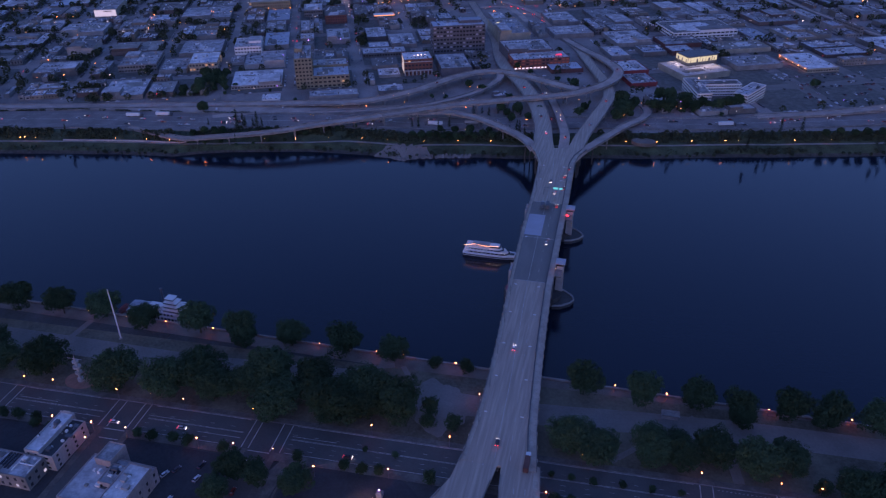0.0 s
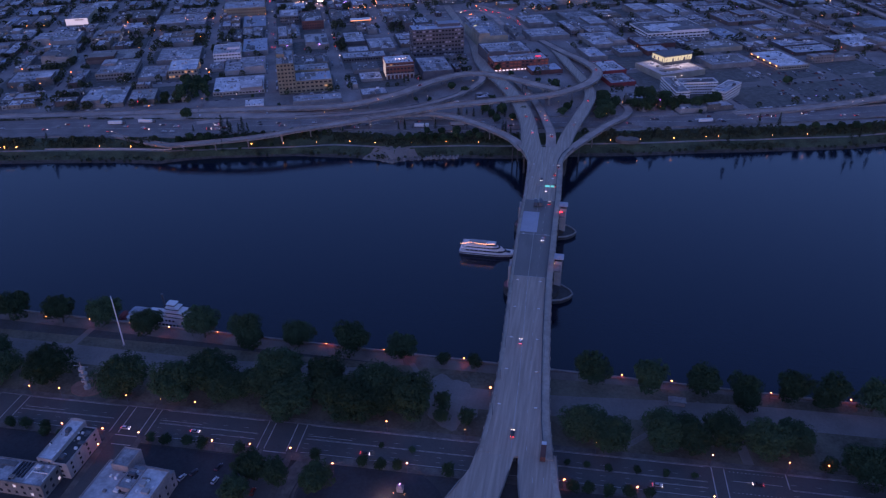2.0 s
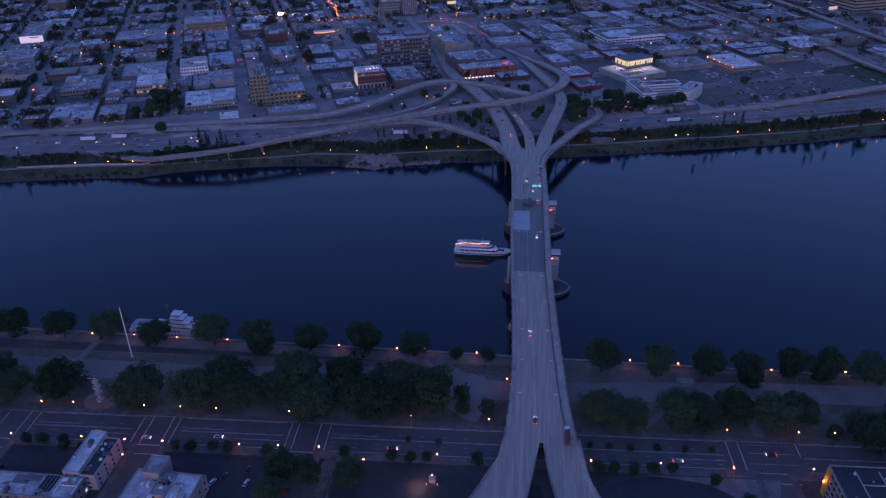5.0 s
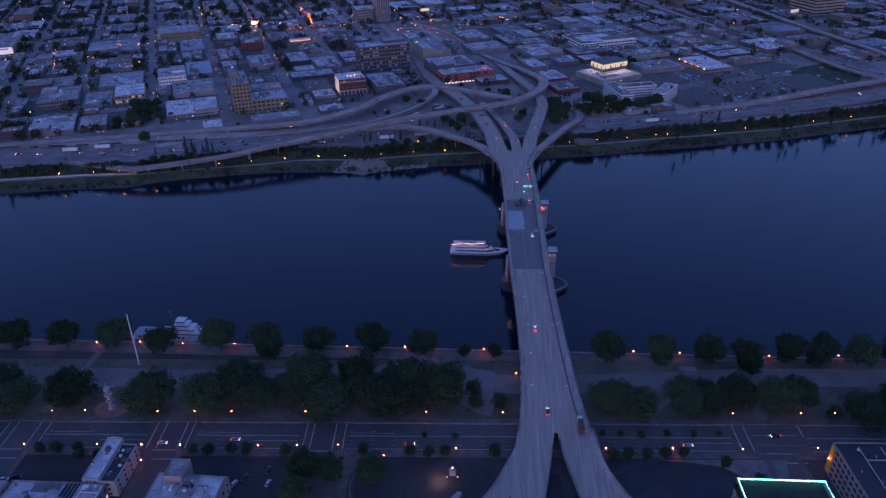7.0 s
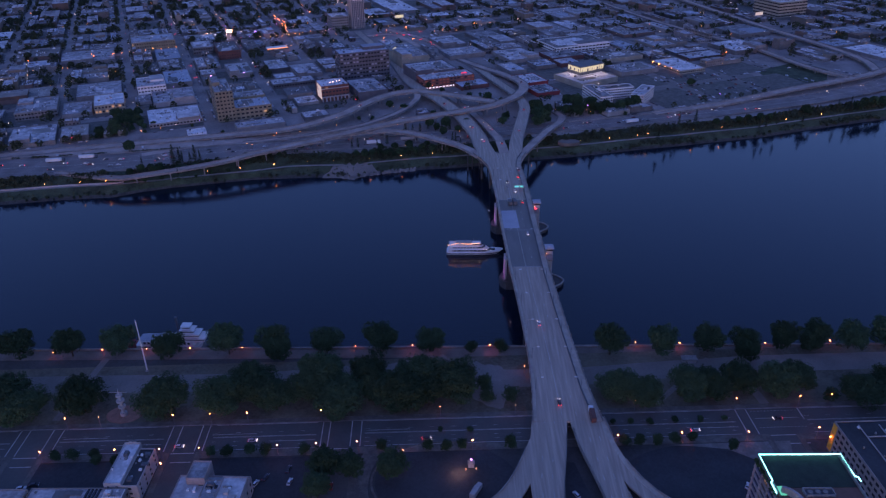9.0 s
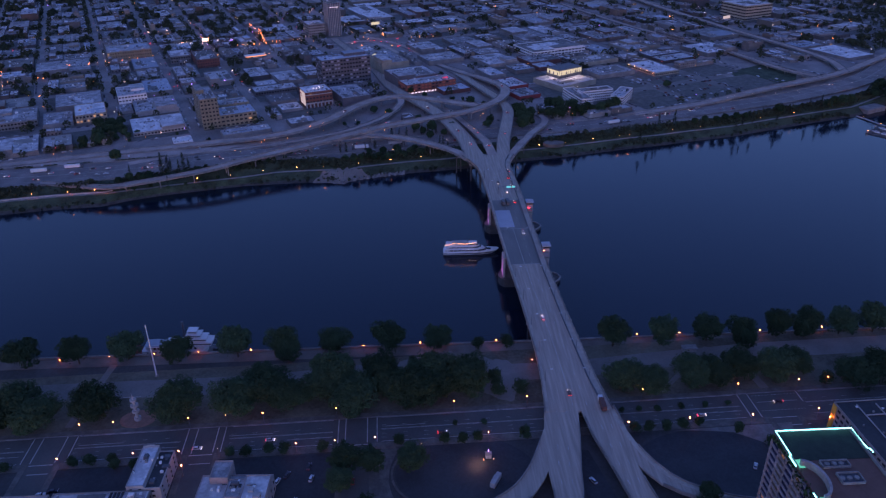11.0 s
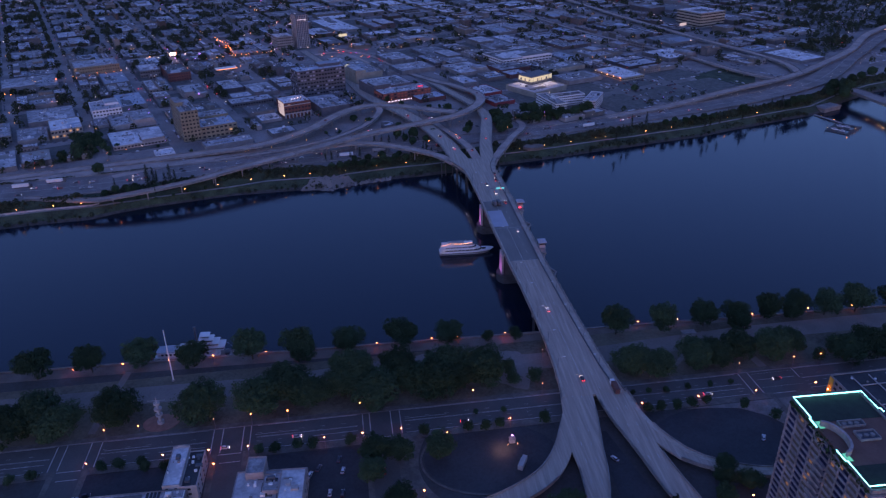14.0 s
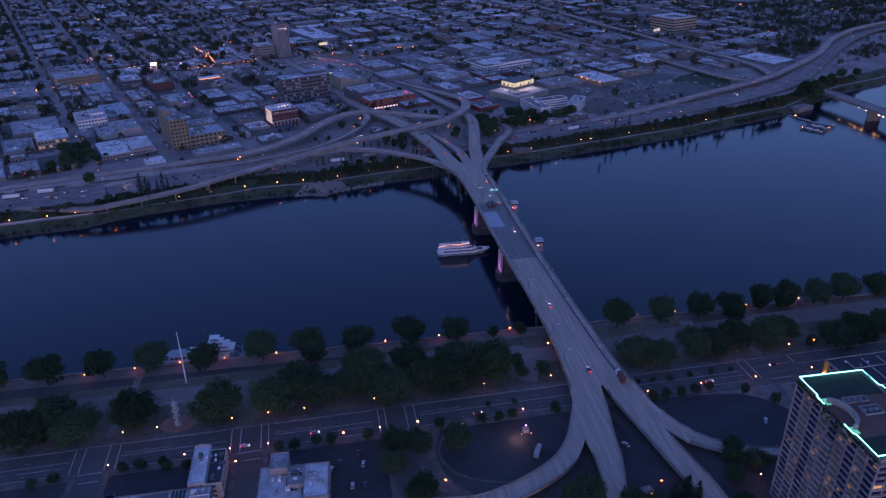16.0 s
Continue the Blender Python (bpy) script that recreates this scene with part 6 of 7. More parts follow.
for k in range(150):
    x = -460 + k * 6 + rng.uniform(-3, 3)
    if -40 < x < 26 or noise.noise((x * 0.03, 4.1, 0)) < -0.1:
        continue
    clump(shrubs, x, shore(x) + rng.uniform(-0.5, 4.5), 0.2, rng.uniform(0.8, 2.2), 50)
tagged(new("bank_shrubs", shrubs.mesh("bank_shrubs", M_FARLEAF)), "dark rounded shrubs on the far bank", "shrubs", kind="stuff")
for x, y in ((75, 448), (88, 440), (98, 452), (84, 462), (60, 436), (112, 446), (135, 452), (150, 462), (58, 412), (108, 434), (160, 462), (-70, 400), (-62, 390), (-40, 385), (-80, 440), (-30, 400), (-100, 455), (-55, 375),
             (12, 420), (8, 405), (-118, 470), (170, 480), (-75, 545), (-58, 530), (250, 545), (255, 552), (-395, 405), (-385, 410), (-390, 398), (-378, 402), (-372, 412), (-410, 440), (-402, 448), (-414, 452), (-400, 436)):
    plant("mid", x, y, EAST, rng.uniform(0.45, 0.75), "dark tree between the ramps", "interchange trees")
for x, y in ((46, 400), (50, 410), (54, 420), (48, 428), (56, 436), (50, 446), (60, 442), (46, 458), (82, 436), (92, 432), (100, 444), (112, 452), (120, 444), (130, 456), (142, 450), (86, 470), (98, 466), (110, 462), (154, 456), (166, 466)):
    plant("mid", x + rng.uniform(-2, 2), y + rng.uniform(-2, 2), EAST, rng.uniform(0.85, 1.15), "dark tree in the thicket beside the loop ramp", "interchange trees")
for x, y in ((-132, 316), (-118, 322), (-108, 326), (-98, 320), (-88, 330), (-76, 334), (-66, 330), (-90, 342), (-104, 338), (-118, 336), (-56, 342), (-72, 344)):
    plant("mid", x, y, EAST - 1.0, rng.uniform(0.45, 0.65), "dark tree on the bank below the ramp", "far bank trees")
for k in range(30):
    x = -330 + k * 4.8 + rng.uniform(-2, 2)
    y = float(np.interp(x, (-332, -308, -284, -260, -242, -212, -182), (268, 274, 281, 292, 304, 321, 338)))
    q = y + rng.uniform(9, 14) if k % 3 else y + rng.uniform(-5, 3)
    plant("mid", x, q, land(x, q) - 0.3, rng.uniform(0.35, 0.6) if k % 3 else rng.uniform(0.25, 0.4), "dark tree below the flyover ramp", "far bank trees")
bushes = Kit()
for k in range(2600):
    t = rng.random()
    x = -620 + 300 * t
    y = float(np.interp(x, [p[0] for p in FWY], [p[1] + p[3] / 2 + 1.5 for p in FWY])) + rng.uniform(-0.8, 0.8)
    if noise.noise((x * 0.09, 1.7, 0)) < -0.12:
        continue
    p, w, a = Vector((x, y, 11.7 + rng.uniform(0.1, 1.7))), rng.uniform(0.4, 0.8), rng.uniform(0, 6.28)
    e, f = Vector((math.cos(a) * w, math.sin(a) * w, rng.uniform(-0.3, 0.3))), Vector((rng.uniform(-0.3, 0.3), rng.uniform(-0.3, 0.3), w * 0.8))
    bushes.face([p - e, p - f, p + e, p + f])
tagged(new("median_hedge", bushes.mesh("median_hedge", M_FARLEAF)), "low dark bushes between the freeway lanes", "shrubs", kind="stuff")
hedge = Kit()
for k in range(15000):
    x = rng.uniform(-620, 620)
    if -30 < x < 34:
        continue
    clump = noise.noise((x * 0.035, 0.3, 0))
    if x < -140 and clump < -0.08 and rng.random() < 0.85:
        continue
    if rng.random() < (0.90 if x < 100 else 0.72):
        d = rng.uniform(17, 29)
        y, z, tall = shore(x) + d, min(6.9 + (d - 15.5) * 0.38, EAST) - 0.4, max(0.8, 3.0 + 4.5 * clump)
    else:
        if clump < (0.05 if x > -140 else -0.15):
            continue
        y, z, tall = shore(x) + rng.uniform(1.5, 10), 2.2, 2.4 + 4.0 * clump
    p, w = Vector((x, y, z + tall * rng.random() ** 0.7)), rng.uniform(0.7, 1.5)
    a = rng.uniform(0, 6.28)
    e, f = Vector((math.cos(a) * w, math.sin(a) * w, rng.uniform(-0.4, 0.4))), Vector((rng.uniform(-0.5, 0.5), rng.uniform(-0.5, 0.5), w * 0.8))
    hedge.face([p - e, p - f, p + e, p + f])
tagged(new("bank_hedge", hedge.mesh("bank_hedge", M_FARLEAF)), "dark shrubs along the far bank", "shrubs", kind="stuff")
# stony landing on the far bank: a worn concrete apron and loose stones
kit = Kit()


def apron_point(k, m):
    x = -170 + k * 2.0
    wide = math.sin(math.pi * (k + 0.3) / 27.6) ** 0.7 * (1 + 0.16 * math.sin(k * 1.7))
    y = shore(x) - 2.5 + (m / 6) * 19 * wide
    return Vector((x + 0.5 * math.sin(m * 2.1 + k), y, max(0.06, land(x, y)) + 0.34 + 0.05 * math.sin(k * 2.3 + m * 1.1)))


for k in range(27):
    for m in range(6):
        kit.face([apron_point(k, m), apron_point(k + 1, m), apron_point(k + 1, m + 1), apron_point(k, m + 1)])
    for m in (0, 6):
        p, q = apron_point(k, m), apron_point(k + 1, m)
        kit.face([p, q, q - Vector((0, 0, 0.8)), p - Vector((0, 0, 0.8))])
tagged(new("landing_apron", kit.mesh("landing_apron", M_GRAVEL)), "pale worn concrete apron sloping into the river", "landing", kind="structure")
kit = Kit()
for k in range(150):
    x = rng.uniform(-150, -80)
    kit.box(x, shore(x) + rng.uniform(-4, 9) * (1 - abs(x + 125) / 60), 0.1, rng.uniform(1, 3.5), rng.uniform(1, 3), rng.uniform(0.6, 2.4), rng.uniform(0, 90), top=0.6)
tagged(new("stony_landing", kit.mesh("stony_landing", M_CONC)), "pale stony landing at the water's edge", "rocks", kind="stuff")
kit = Kit()
strip(kit, [np.array((x, shore(x) + 15.8, 6.6)) for x in range(-470, -345, 6)], 0.5, -0.5, -0.5, 1.5)
setting("bank_wall", kit, M_PALE, "low pale retaining wall along the far riverside walk", "wall")
# round brick plaza on the far bank
setting("plaza", Kit().prism([(72 + 11 * math.cos(t), 352 + 7 * math.sin(t)) for t in np.linspace(0, 6.283, 25)[:-1]], EAST - 3, EAST + 0.2), M_PROM, "round brick plaza above the far bank", "plaza")


# ---- boats ----
def outline(length, beam, bow, n=12):
    """A hull's outline from the stern (x = 0) to the bow (x = length)."""
    half = [(0, beam * 0.42), (length * 0.06, beam * 0.5), (length * (1 - bow), beam * 0.5)]
    for k in range(1, n):
        t = k / n
        half.append((length * (1 - bow + bow * t), beam * 0.5 * math.sqrt(max(0, 1 - t**1.9))))
    half.append((length, 0.02))
    return [(x, -y) for x, y in half] + [(x, y) for x, y in reversed(half[:-1])]


def loft(rings):
    """A closed shell over outlines (outline, z) from the lowest to the highest."""
    kit, n = Kit(), len(rings[0][0])
    for ring, z in rings:
        kit.v += [(x, y, z + 0.9 * max(0, (x / 42 - 0.6)) ** 2 * (z > 1) * 6) for x, y in ring]
    for i in range(len(rings) - 1):
        for k in range(n):
            a, b = i * n + k, i * n + (k + 1) % n
            kit.f.append((a, b, b + n, a + n))
    kit.f += [tuple(range(n - 1, -1, -1)), tuple(range((len(rings) - 1) * n, len(rings) * n))]
    kit.m = [0] * len(kit.f)
    return kit


def band(kit, poly, z0, z1, out=0.06):
    cx, cy = sum(p[0] for p in poly) / len(poly), 0
    kit.prism([(cx + (x - cx) * (1 + out / 20), y * (1 + out / 4)) for x, y in poly], z0, z1)


def river_yacht():
    root = thing("cruise_boat", "white three-deck cruise boat with a string of warm lights", "boat", m=pose(-52.0, 140.0, 0, 0, 0, -1))
    hull = part("hull", loft([(outline(38.5, 7.4, 0.36), -0.6), (outline(40.5, 8.6, 0.36), 0.9), (outline(43.5, 9.3, 0.40), 2.6)]), M_WHITE, root)
    kit = Kit()
    band(kit, outline(41.6, 8.95, 0.37), 1.25, 1.75, 0.12)
    part("hull_stripe", kit, M_GLASS, hull, "dark porthole stripe")
    kit = Kit()
    band(kit, outline(39.4, 7.9, 0.36), -0.3, 0.42, 0.2)
    part("waterline", kit, M_STEEL, hull, "dark waterline band")
    rooms = (((0.8, 35.5), (1.2, 31.0), 8.5, 2.5, 4.9), ((1.8, 31.0), (2.2, 26.5), 7.8, 5.1, 7.2))
    for low, high, beam, z0, z1 in rooms:
        rings = [([(a + x * (b - a) / 40, y) for x, y in outline(40, w, 0.22)], z) for (a, b), w, z in ((low, beam, z0), (high, beam * 0.95, z1))]
        deck = part("deck_house", loft(rings), M_WHITE, root)
        mid = [([(a + x * (b - a) / 40, y) for x, y in outline(40, w, 0.22)], z) for (a, b), w, z in (((low[0] + 1.5, low[1] - 1.2), beam * 1.0, z0 + 0.85), ((high[0] + 1.5, high[1] + 0.6), beam * 0.985, z1 - 0.5))]
        part("window_band", loft(mid), M_GLASS, deck)
        for k in range(8):
            for s in (-1, 1):
                part("window_post", Kit().box(low[0] + 4 + k * (high[1] - low[0] - 7) / 7.5, s * beam / 2 * 0.985, z0 + 0.8, 0.55, 0.3, z1 - z0 - 1.2), M_WHITE, deck)
        part("deck_edge", Kit().prism([(x * 1.02, y * 1.12) for x, y in rings[1][0]], z1, z1 + 0.2), M_WHITE, deck)
    house = part("wheelhouse", Kit().box(23.0, 0, 7.4, 8, 5.6, 1.9, top=0.78), M_WHITE, root)
    part("wheelhouse_window", Kit().box(23.2, 0, 7.9, 7.6, 5.3, 0.9, top=0.9), M_GLASS, house)
    part("sun_deck_rail", Kit().box(10.5, 3.6, 7.4, 17, 0.1, 0.9).box(10.5, -3.6, 7.4, 17, 0.1, 0.9).box(2.0, 0, 7.4, 0.1, 7.2, 0.9), M_WHITE, root)
    part("awning", Kit().box(13.0, 0, 9.2, 12, 5.5, 0.15), M_PALE, root)
    for x, y in ((7.5, 2.5), (7.5, -2.5), (18.5, 2.5), (18.5, -2.5)):
        part("awning_post", Kit().tube([(x, y, 7.4), (x, y, 9.2)], [0.08, 0.08], 6), M_WHITE, root)
    part("fore_hatch", Kit().box(35.5, 0, 2.9, 3.0, 2.4, 0.5), M_GLASS, root)
    part("mast", Kit().tube([(21, 0, 9.2), (20.5, 0, 12.5)], [0.14, 0.05], 6), M_WHITE, root)
    for pts in ([(0.5, -3.5, 8.4), (4, -3.6, 8.8), (8.4, -3.5, 10.2), (9.4, -3.5, 10.2)], [(11, -3.5, 9.9), (16, -3.5, 9.4), (22, -3.2, 9.6), (25.5, -3.0, 10.0)]):
        part("rope_light", Kit().tube(pts, [0.12] * 4, 6), M_ROPE, root, "string of warm orange lights")
    for k in range(11):
        part("deck_light", Kit().ball(3.5 + k * 2.7, -4.12, 4.84, 0.07, sides=6, rings=4), M_DECKLAMP, root, "small bright deck light")


def paddle_boat():
    root = thing("stern_wheeler", "white tiered sternwheeler moored at the seawall", "boat", m=pose(-247.5, 18.5, 0, 0, 0, -2) @ Matrix.Diagonal((1.14, 1, 1, 1)))
    part("hull", loft([(outline(44, 8.5, 0.24), -0.6), (outline(46, 10.0, 0.24), 1.0), (outline(48, 10.5, 0.24), 2.2)]), M_STEEL, root, "dark hull")
    part("main_deck", loft([([(x + 0.4, y * 1.0) for x, y in outline(46.4, 9.4, 0.24)], z) for z in (2.1, 2.35)]), M_CONC, root, "weathered grey deck")
    part("fore_winch", Kit().box(42, 0, 3.2, 2.2, 3.0, 1.6).box(44.6, 0, 3.6, 0.3, 0.3, 4.2), M_STEEL, root)
    part("fore_rail", Kit().tube([(39, -4.6, 3.6), (43, -3.6, 4.2), (47, -0.6, 5.4)], [0.09] * 3, 5).tube([(39, 4.6, 3.6), (43, 3.6, 4.2), (47, 0.6, 5.4)], [0.09] * 3, 5), M_WHITE, root)
    for x0, x1, beam, z0, z1 in ((3, 38, 8.8, 2.5, 5.4), (5, 36, 8.0, 5.6, 8.2)):
        poly = [(x0 + x * (x1 - x0) / 40, y) for x, y in outline(40, beam, 0.06)]
        deck = part("deck_house", Kit().prism(poly, z0, z1), M_WHITE, root)
        kit = Kit()
        for k in range(int((x1 - x0 - 4) / 2.2)):
            for s in (-1, 1):
                kit.box(x0 + 3 + k * 2.2, s * beam / 2, z0 + 0.8, 1.2, 0.1, 1.3)
        tagged(part("glazing", kit, M_GLASS, deck), kind="stuff")
        part("deck_edge", Kit().prism([(x, y * 1.14) for x, y in poly], z1, z1 + 0.2), M_WHITE, deck)
    part("aft_roof", Kit().box(10.2, 0, 8.42, 11, 7.6, 0.35), M_PATCH, root, "blue-grey roof")
    part("raised_roof", Kit().box(20.5, 0, 8.42, 8, 6.6, 1.9), M_WHITE, root)
    for k, (x, w, b) in enumerate(((34.0, 14, 7.6), (33.0, 10.5, 6.4), (32.0, 7, 5.2), (31.5, 4.2, 4.0))):
        tier = part("tier", Kit().box(x, 0, 8.42 + k * 2.5, w, b, 2.3), M_WHITE, root)
        part("window_band", Kit().box(x, 0, 9.4 + k * 2.5, w + 0.1, b + 0.1, 0.5), M_GLASS, tier)
        part("tier_edge", Kit().box(x, 0, 10.7 + k * 2.5, w + 1.2, b + 1.2, 0.2), M_WHITE, tier)
    part("funnel", Kit().tube([(26.5, 0, 8.4), (26.5, 0, 23.0), (26.5, 0, 24.0)], [0.7, 0.65, 0.9], 12), M_STEEL, root, "tall black funnel")
    part("fore_mast", Kit().tube([(45.0, 0, 4.0), (46.5, 0, 14.0)], [0.16, 0.08], 6).tube([(45.6, 0, 8), (39, 0, 16)], [0.06, 0.06], 5), M_WHITE, root)
    for k in range(9):
        part("upper_rail", Kit().box(6.5 + k * 2.1, -3.9, 8.4, 0.12, 0.12, 1.1).box(6.5 + k * 2.1, -3.9, 9.4, 2.1, 0.1, 0.1), M_WHITE, root)
    wheel = part("paddle_wheel", Kit().tube([(-1.0, -3.3, 2.4), (-1.0, 3.3, 2.4)], [0.4, 0.4], 8), M_MAROON, root)
    for k in range(10):
        a = k * math.pi / 5
        part("paddle", Kit().box(-1.0 + 2.2 * math.cos(a), 0, 2.4 + 2.2 * math.sin(a), 0.9, 6.5, 0.3), M_MAROON, wheel)
    part("gangway", Kit().box(36, -9, 4.5, 1.6, 9, 0.2), M_PALE, root)


river_yacht()
paddle_boat()

# ---- park things ----
pole = thing("flag_pole", "tall bare white pole standing in the park", "pole", m=pose(-224.5, -18, WEST))
part("shaft", Kit().tube([(0, 0, 0), (0.2, 0, 18), (0.3, 0, 35)], [0.42, 0.34, 0.22], 10), M_WHITE, pole)
part("foot", Kit().tube([(0, 0, 0), (0, 0, 0.8)], [1.2, 0.9], 12), M_CONC, pole)

mem = thing("ship_mast_memorial", "pale grey ship mast memorial on a round brick plaza", "memorial", m=pose(-223, -56, WEST))
part("plaza_disc", Kit().prism([(9.5 * math.cos(t), 7.0 * math.sin(t) + 0.5) for t in np.linspace(0, 6.283, 29)[:-1]], 0.1, 0.45), M_PLAZA, mem, "red brick disc")
part("plinth", Kit().prism([(1.8 * math.cos(t), 1.8 * math.sin(t)) for t in np.linspace(0, 6.283, 13)[:-1]], 0.45, 2.2), M_PALE, mem)
part("mast", Kit().tube([(0, 0, 2), (0, 0, 8), (-0.1, 0, 15)], [0.9, 0.75, 0.5], 12), M_PALE, mem)
for z, r in ((5.2, 1.9), (9.0, 2.1), (12.6, 1.7)):
    part("fighting_top", Kit().tube([(0, 0, z), (0, 0, z + 0.5), (0, 0, z + 1.6)], [r * 0.6, r, r], 14), M_PALE, mem)
part("yard", Kit().tube([(-4.5, 0, 15.5), (4.5, 0, 15.5)], [0.12, 0.12], 6).tube([(0, 0, 15), (0, 0, 18)], [0.25, 0.1], 6), M_PALE, mem)

fount = thing("lit_kiosk", "small white floodlit kiosk in the round lot", "kiosk", m=pose(-40, -94, WEST))
part("walls", Kit().box(0, 0, 0, 2.8, 2.4, 2.4), M_PALE, fount)
part("roof", Kit().box(0, 0, 2.4, 3.4, 3.0, 1.1, top=0.3), M_CONC, fount)
part("lamp", Kit().ball(0, -0.3, 4.6, 0.3), glow("violet_lamp", (0.55, 0.25, 1.0), 10.0), fount, "glowing violet lamp")
for x, y in ((-2.6, -2.4), (2.4, -2.2)):
    part("ground_lamp", Kit().ball(x, y, 0.9, 0.18).tube([(x, y, 0), (x, y, 0.7)], [0.08, 0.08], 6), M_ROPE, fount, "warm ground lamp")
pool = new("kiosk_flood_light", bpy.data.lights.new("kiosk_flood_light", "POINT"))
pool.data.energy, pool.data.color, pool.data.shadow_soft_size = 520, (1.0, 0.66, 0.40), 0.3
pool.matrix_world = pose(-46.0, -99.0, WEST + 3.6)
tagged(pool, "warm flood light beside the kiosk", "lamp")
for x, y, s, name in ((88, -13, 5, "shed"),):
    hut = thing(name, "low pale flat-roofed park shed", "shed", m=pose(x, y, WEST + 0.15))
    part("wall", Kit().box(0, 0, 0, s * 1.6, s * 0.7, 2.6), M_PALE, hut)
    part("roof", Kit().box(0, 0, 2.6, s * 1.8, s * 0.9, 0.3), M_CONC, hut)

# round lots inside the ramp loops
setting("round_lot", Kit().prism([(-52 + 34 * math.cos(t), -103 + 24 * math.sin(t)) for t in np.linspace(0, 6.283, 41)[:-1]], WEST - 0.2, WEST + 0.05), M_LOT, "dark asphalt lot inside the loop ramp", "lot")
ring = [np.array((-52 + 35.5 * math.cos(t), -103 + 25.5 * math.sin(t), WEST)) for t in np.linspace(0.9, 5.9, 50)]
kit = Kit()
strip(kit, ring, 0.5, -0.5, -0.2, 0.35)
setting("round_kerb", kit, M_PAVE, "curved concrete kerb of the round lot", "kerb")
setting("south_lot", Kit().prism([(68 + 36 * math.cos(t), -104 + 23 * math.sin(t)) for t in np.linspace(0, 6.283, 41)[:-1]], WEST - 0.2, WEST + 0.05), M_LOT, "dark lot beside the curved ramp", "lot")

# Concrete paving; light spilling over it is put into its pale colour too
setting("forecourt", Kit().prism([(58, -80.5), (120, -78.0), (117, -90), (108.5, -104), (99, -91.5), (87, -83.5), (72, -81.6)], WEST - 0.2, WEST + 0.09), M_FORECOURT, "pale concrete forecourt round the dark lot", "pavement")
kit = Kit()
strip(kit, spline([(-88, -84, WEST + 0.06), (-92, -95, WEST + 0.06), (-93, -108, WEST + 0.06), (-90, -120, WEST + 0.06), (-84, -130, WEST + 0.06), (-74, -140, WEST + 0.06)], 4), 4.2, -4.2, -0.2, 0)
setting("ring_road", kit, M_PAVE, "worn grey road curving round the round lot", "road")
hut = thing("ramp_hut", "small pale hut with a lamp below the ramps", "hut", m=pose(4, -147, WEST, 0, 0, 8))
part("wall", Kit().box(0, 0, 0, 6.5, 4.0, 2.7), M_PALE, hut)
part("roof", Kit().box(0, 0, 2.7, 7.2, 4.6, 0.3), M_CONC, hut)
part("lamp", Kit().ball(1.6, -2.3, 2.4, 0.22), M_LAMPW, hut, "warm wall lamp")
for x, y, q in ((17, -151, 0.8), (20, -154, 1.0), (23, -151, 0.85), (25, -157, 1.05), (14, -156, 0.9)):
    plant("fir", x, y, WEST, q, "dark conifer between the bridge ramps", "lot trees")
setting("ramp_lot", Kit().prism([(4, -92), (10, -92), (17, -125), (25, -160), (27, -200), (2, -200), (3, -150), (3, -120)], WEST - 0.2, WEST + 0.05), M_LOT, "dark lot between the bridge ramps", "lot")
# ---- west bank buildings ----
b1 = building(-204.3, -101, WEST, 8, 26, 10.5, 0, M_PALE, ROOFS[1], "narrow white building with a scalloped parapet", storeys=2, units=1, seed=61, bays=4, pane=0.28, patched=False)
for k in range(4):
    part("scallop", Kit().prism([(-3.9 + k * 2.0, 12.8), (-2.1 + k * 2.0, 12.8), (-2.1 + k * 2.0, 13.1), (-3.9 + k * 2.0, 13.1)], 10.4, 10.9 + 0.5 * (k in (1, 2))), M_PALE, b1)
dark = building(-196.4, -102.5, WEST, 7.4, 24, 9.5, 0, M_PALE, M_LOT, "white building with a dark tar roof", storeys=3, units=2, seed=62, bays=5, pane=0.22, patched=False)
part("roof_hatch", Kit().box(-1, -8, 8.9, 2.2, 2.6, 1.2).box(1.5, 6.5, 8.9, 1.2, 1.2, 0.7), M_STEEL, dark)
shops = building(-219, -121, WEST, 44, 13, 8.5, 0, WALLS[1], ROOFS[0], "low wide building with a pale roof and skylights", storeys=2, units=5, lit=0.1, seed=63, bays=4, pane=0.35)
for k in range(4):
    part("skylight", Kit().box(4.5 + k * 1.7, 1.5, 7.9, 1.2, 9.5, 0.6, top=0.7), M_GLASS, shops, "dark glazed skylight strip")
part("framed_roof", Kit().box(17, 0.5, 8.45, 9.0, 0.3, 0.5).box(12.8, 0.5, 8.45, 0.3, 9.0, 0.5).box(21.2, 0.5, 8.45, 0.3, 9.0, 0.5), M_WHITE, shops, "white framed upstand on the roof")
building(-159, -121, WEST, 33, 26, 9.0, -2, M_PINK, ROOFS[1], "pinkish building with a stepped pale roof", storeys=2, units=4, seed=64, bays=5, pane=0.22)
building(-166, -107.5, WEST, 8.5, 11, 12.5, -2, M_PINK, ROOFS[0], "raised pale stair block on a roof", seed=65, patched=False)
building(-158, -118, WEST, 7.5, 11, 11.0, -2, M_PINK, ROOFS[0], "lower pale middle block on a roof", units=1, seed=68, patched=False)
building(-148.5, -122, WEST, 11.5, 22, 11.5, -2, M_PINK, ROOFS[1], "raised pale upper storey block", units=2, seed=66, patched=False)
building(-262, -128, WEST, 40, 24, 9.5, 0, WALLS[1], ROOFS[0], "wide grey-roofed downtown building", storeys=2, units=5, seed=67)
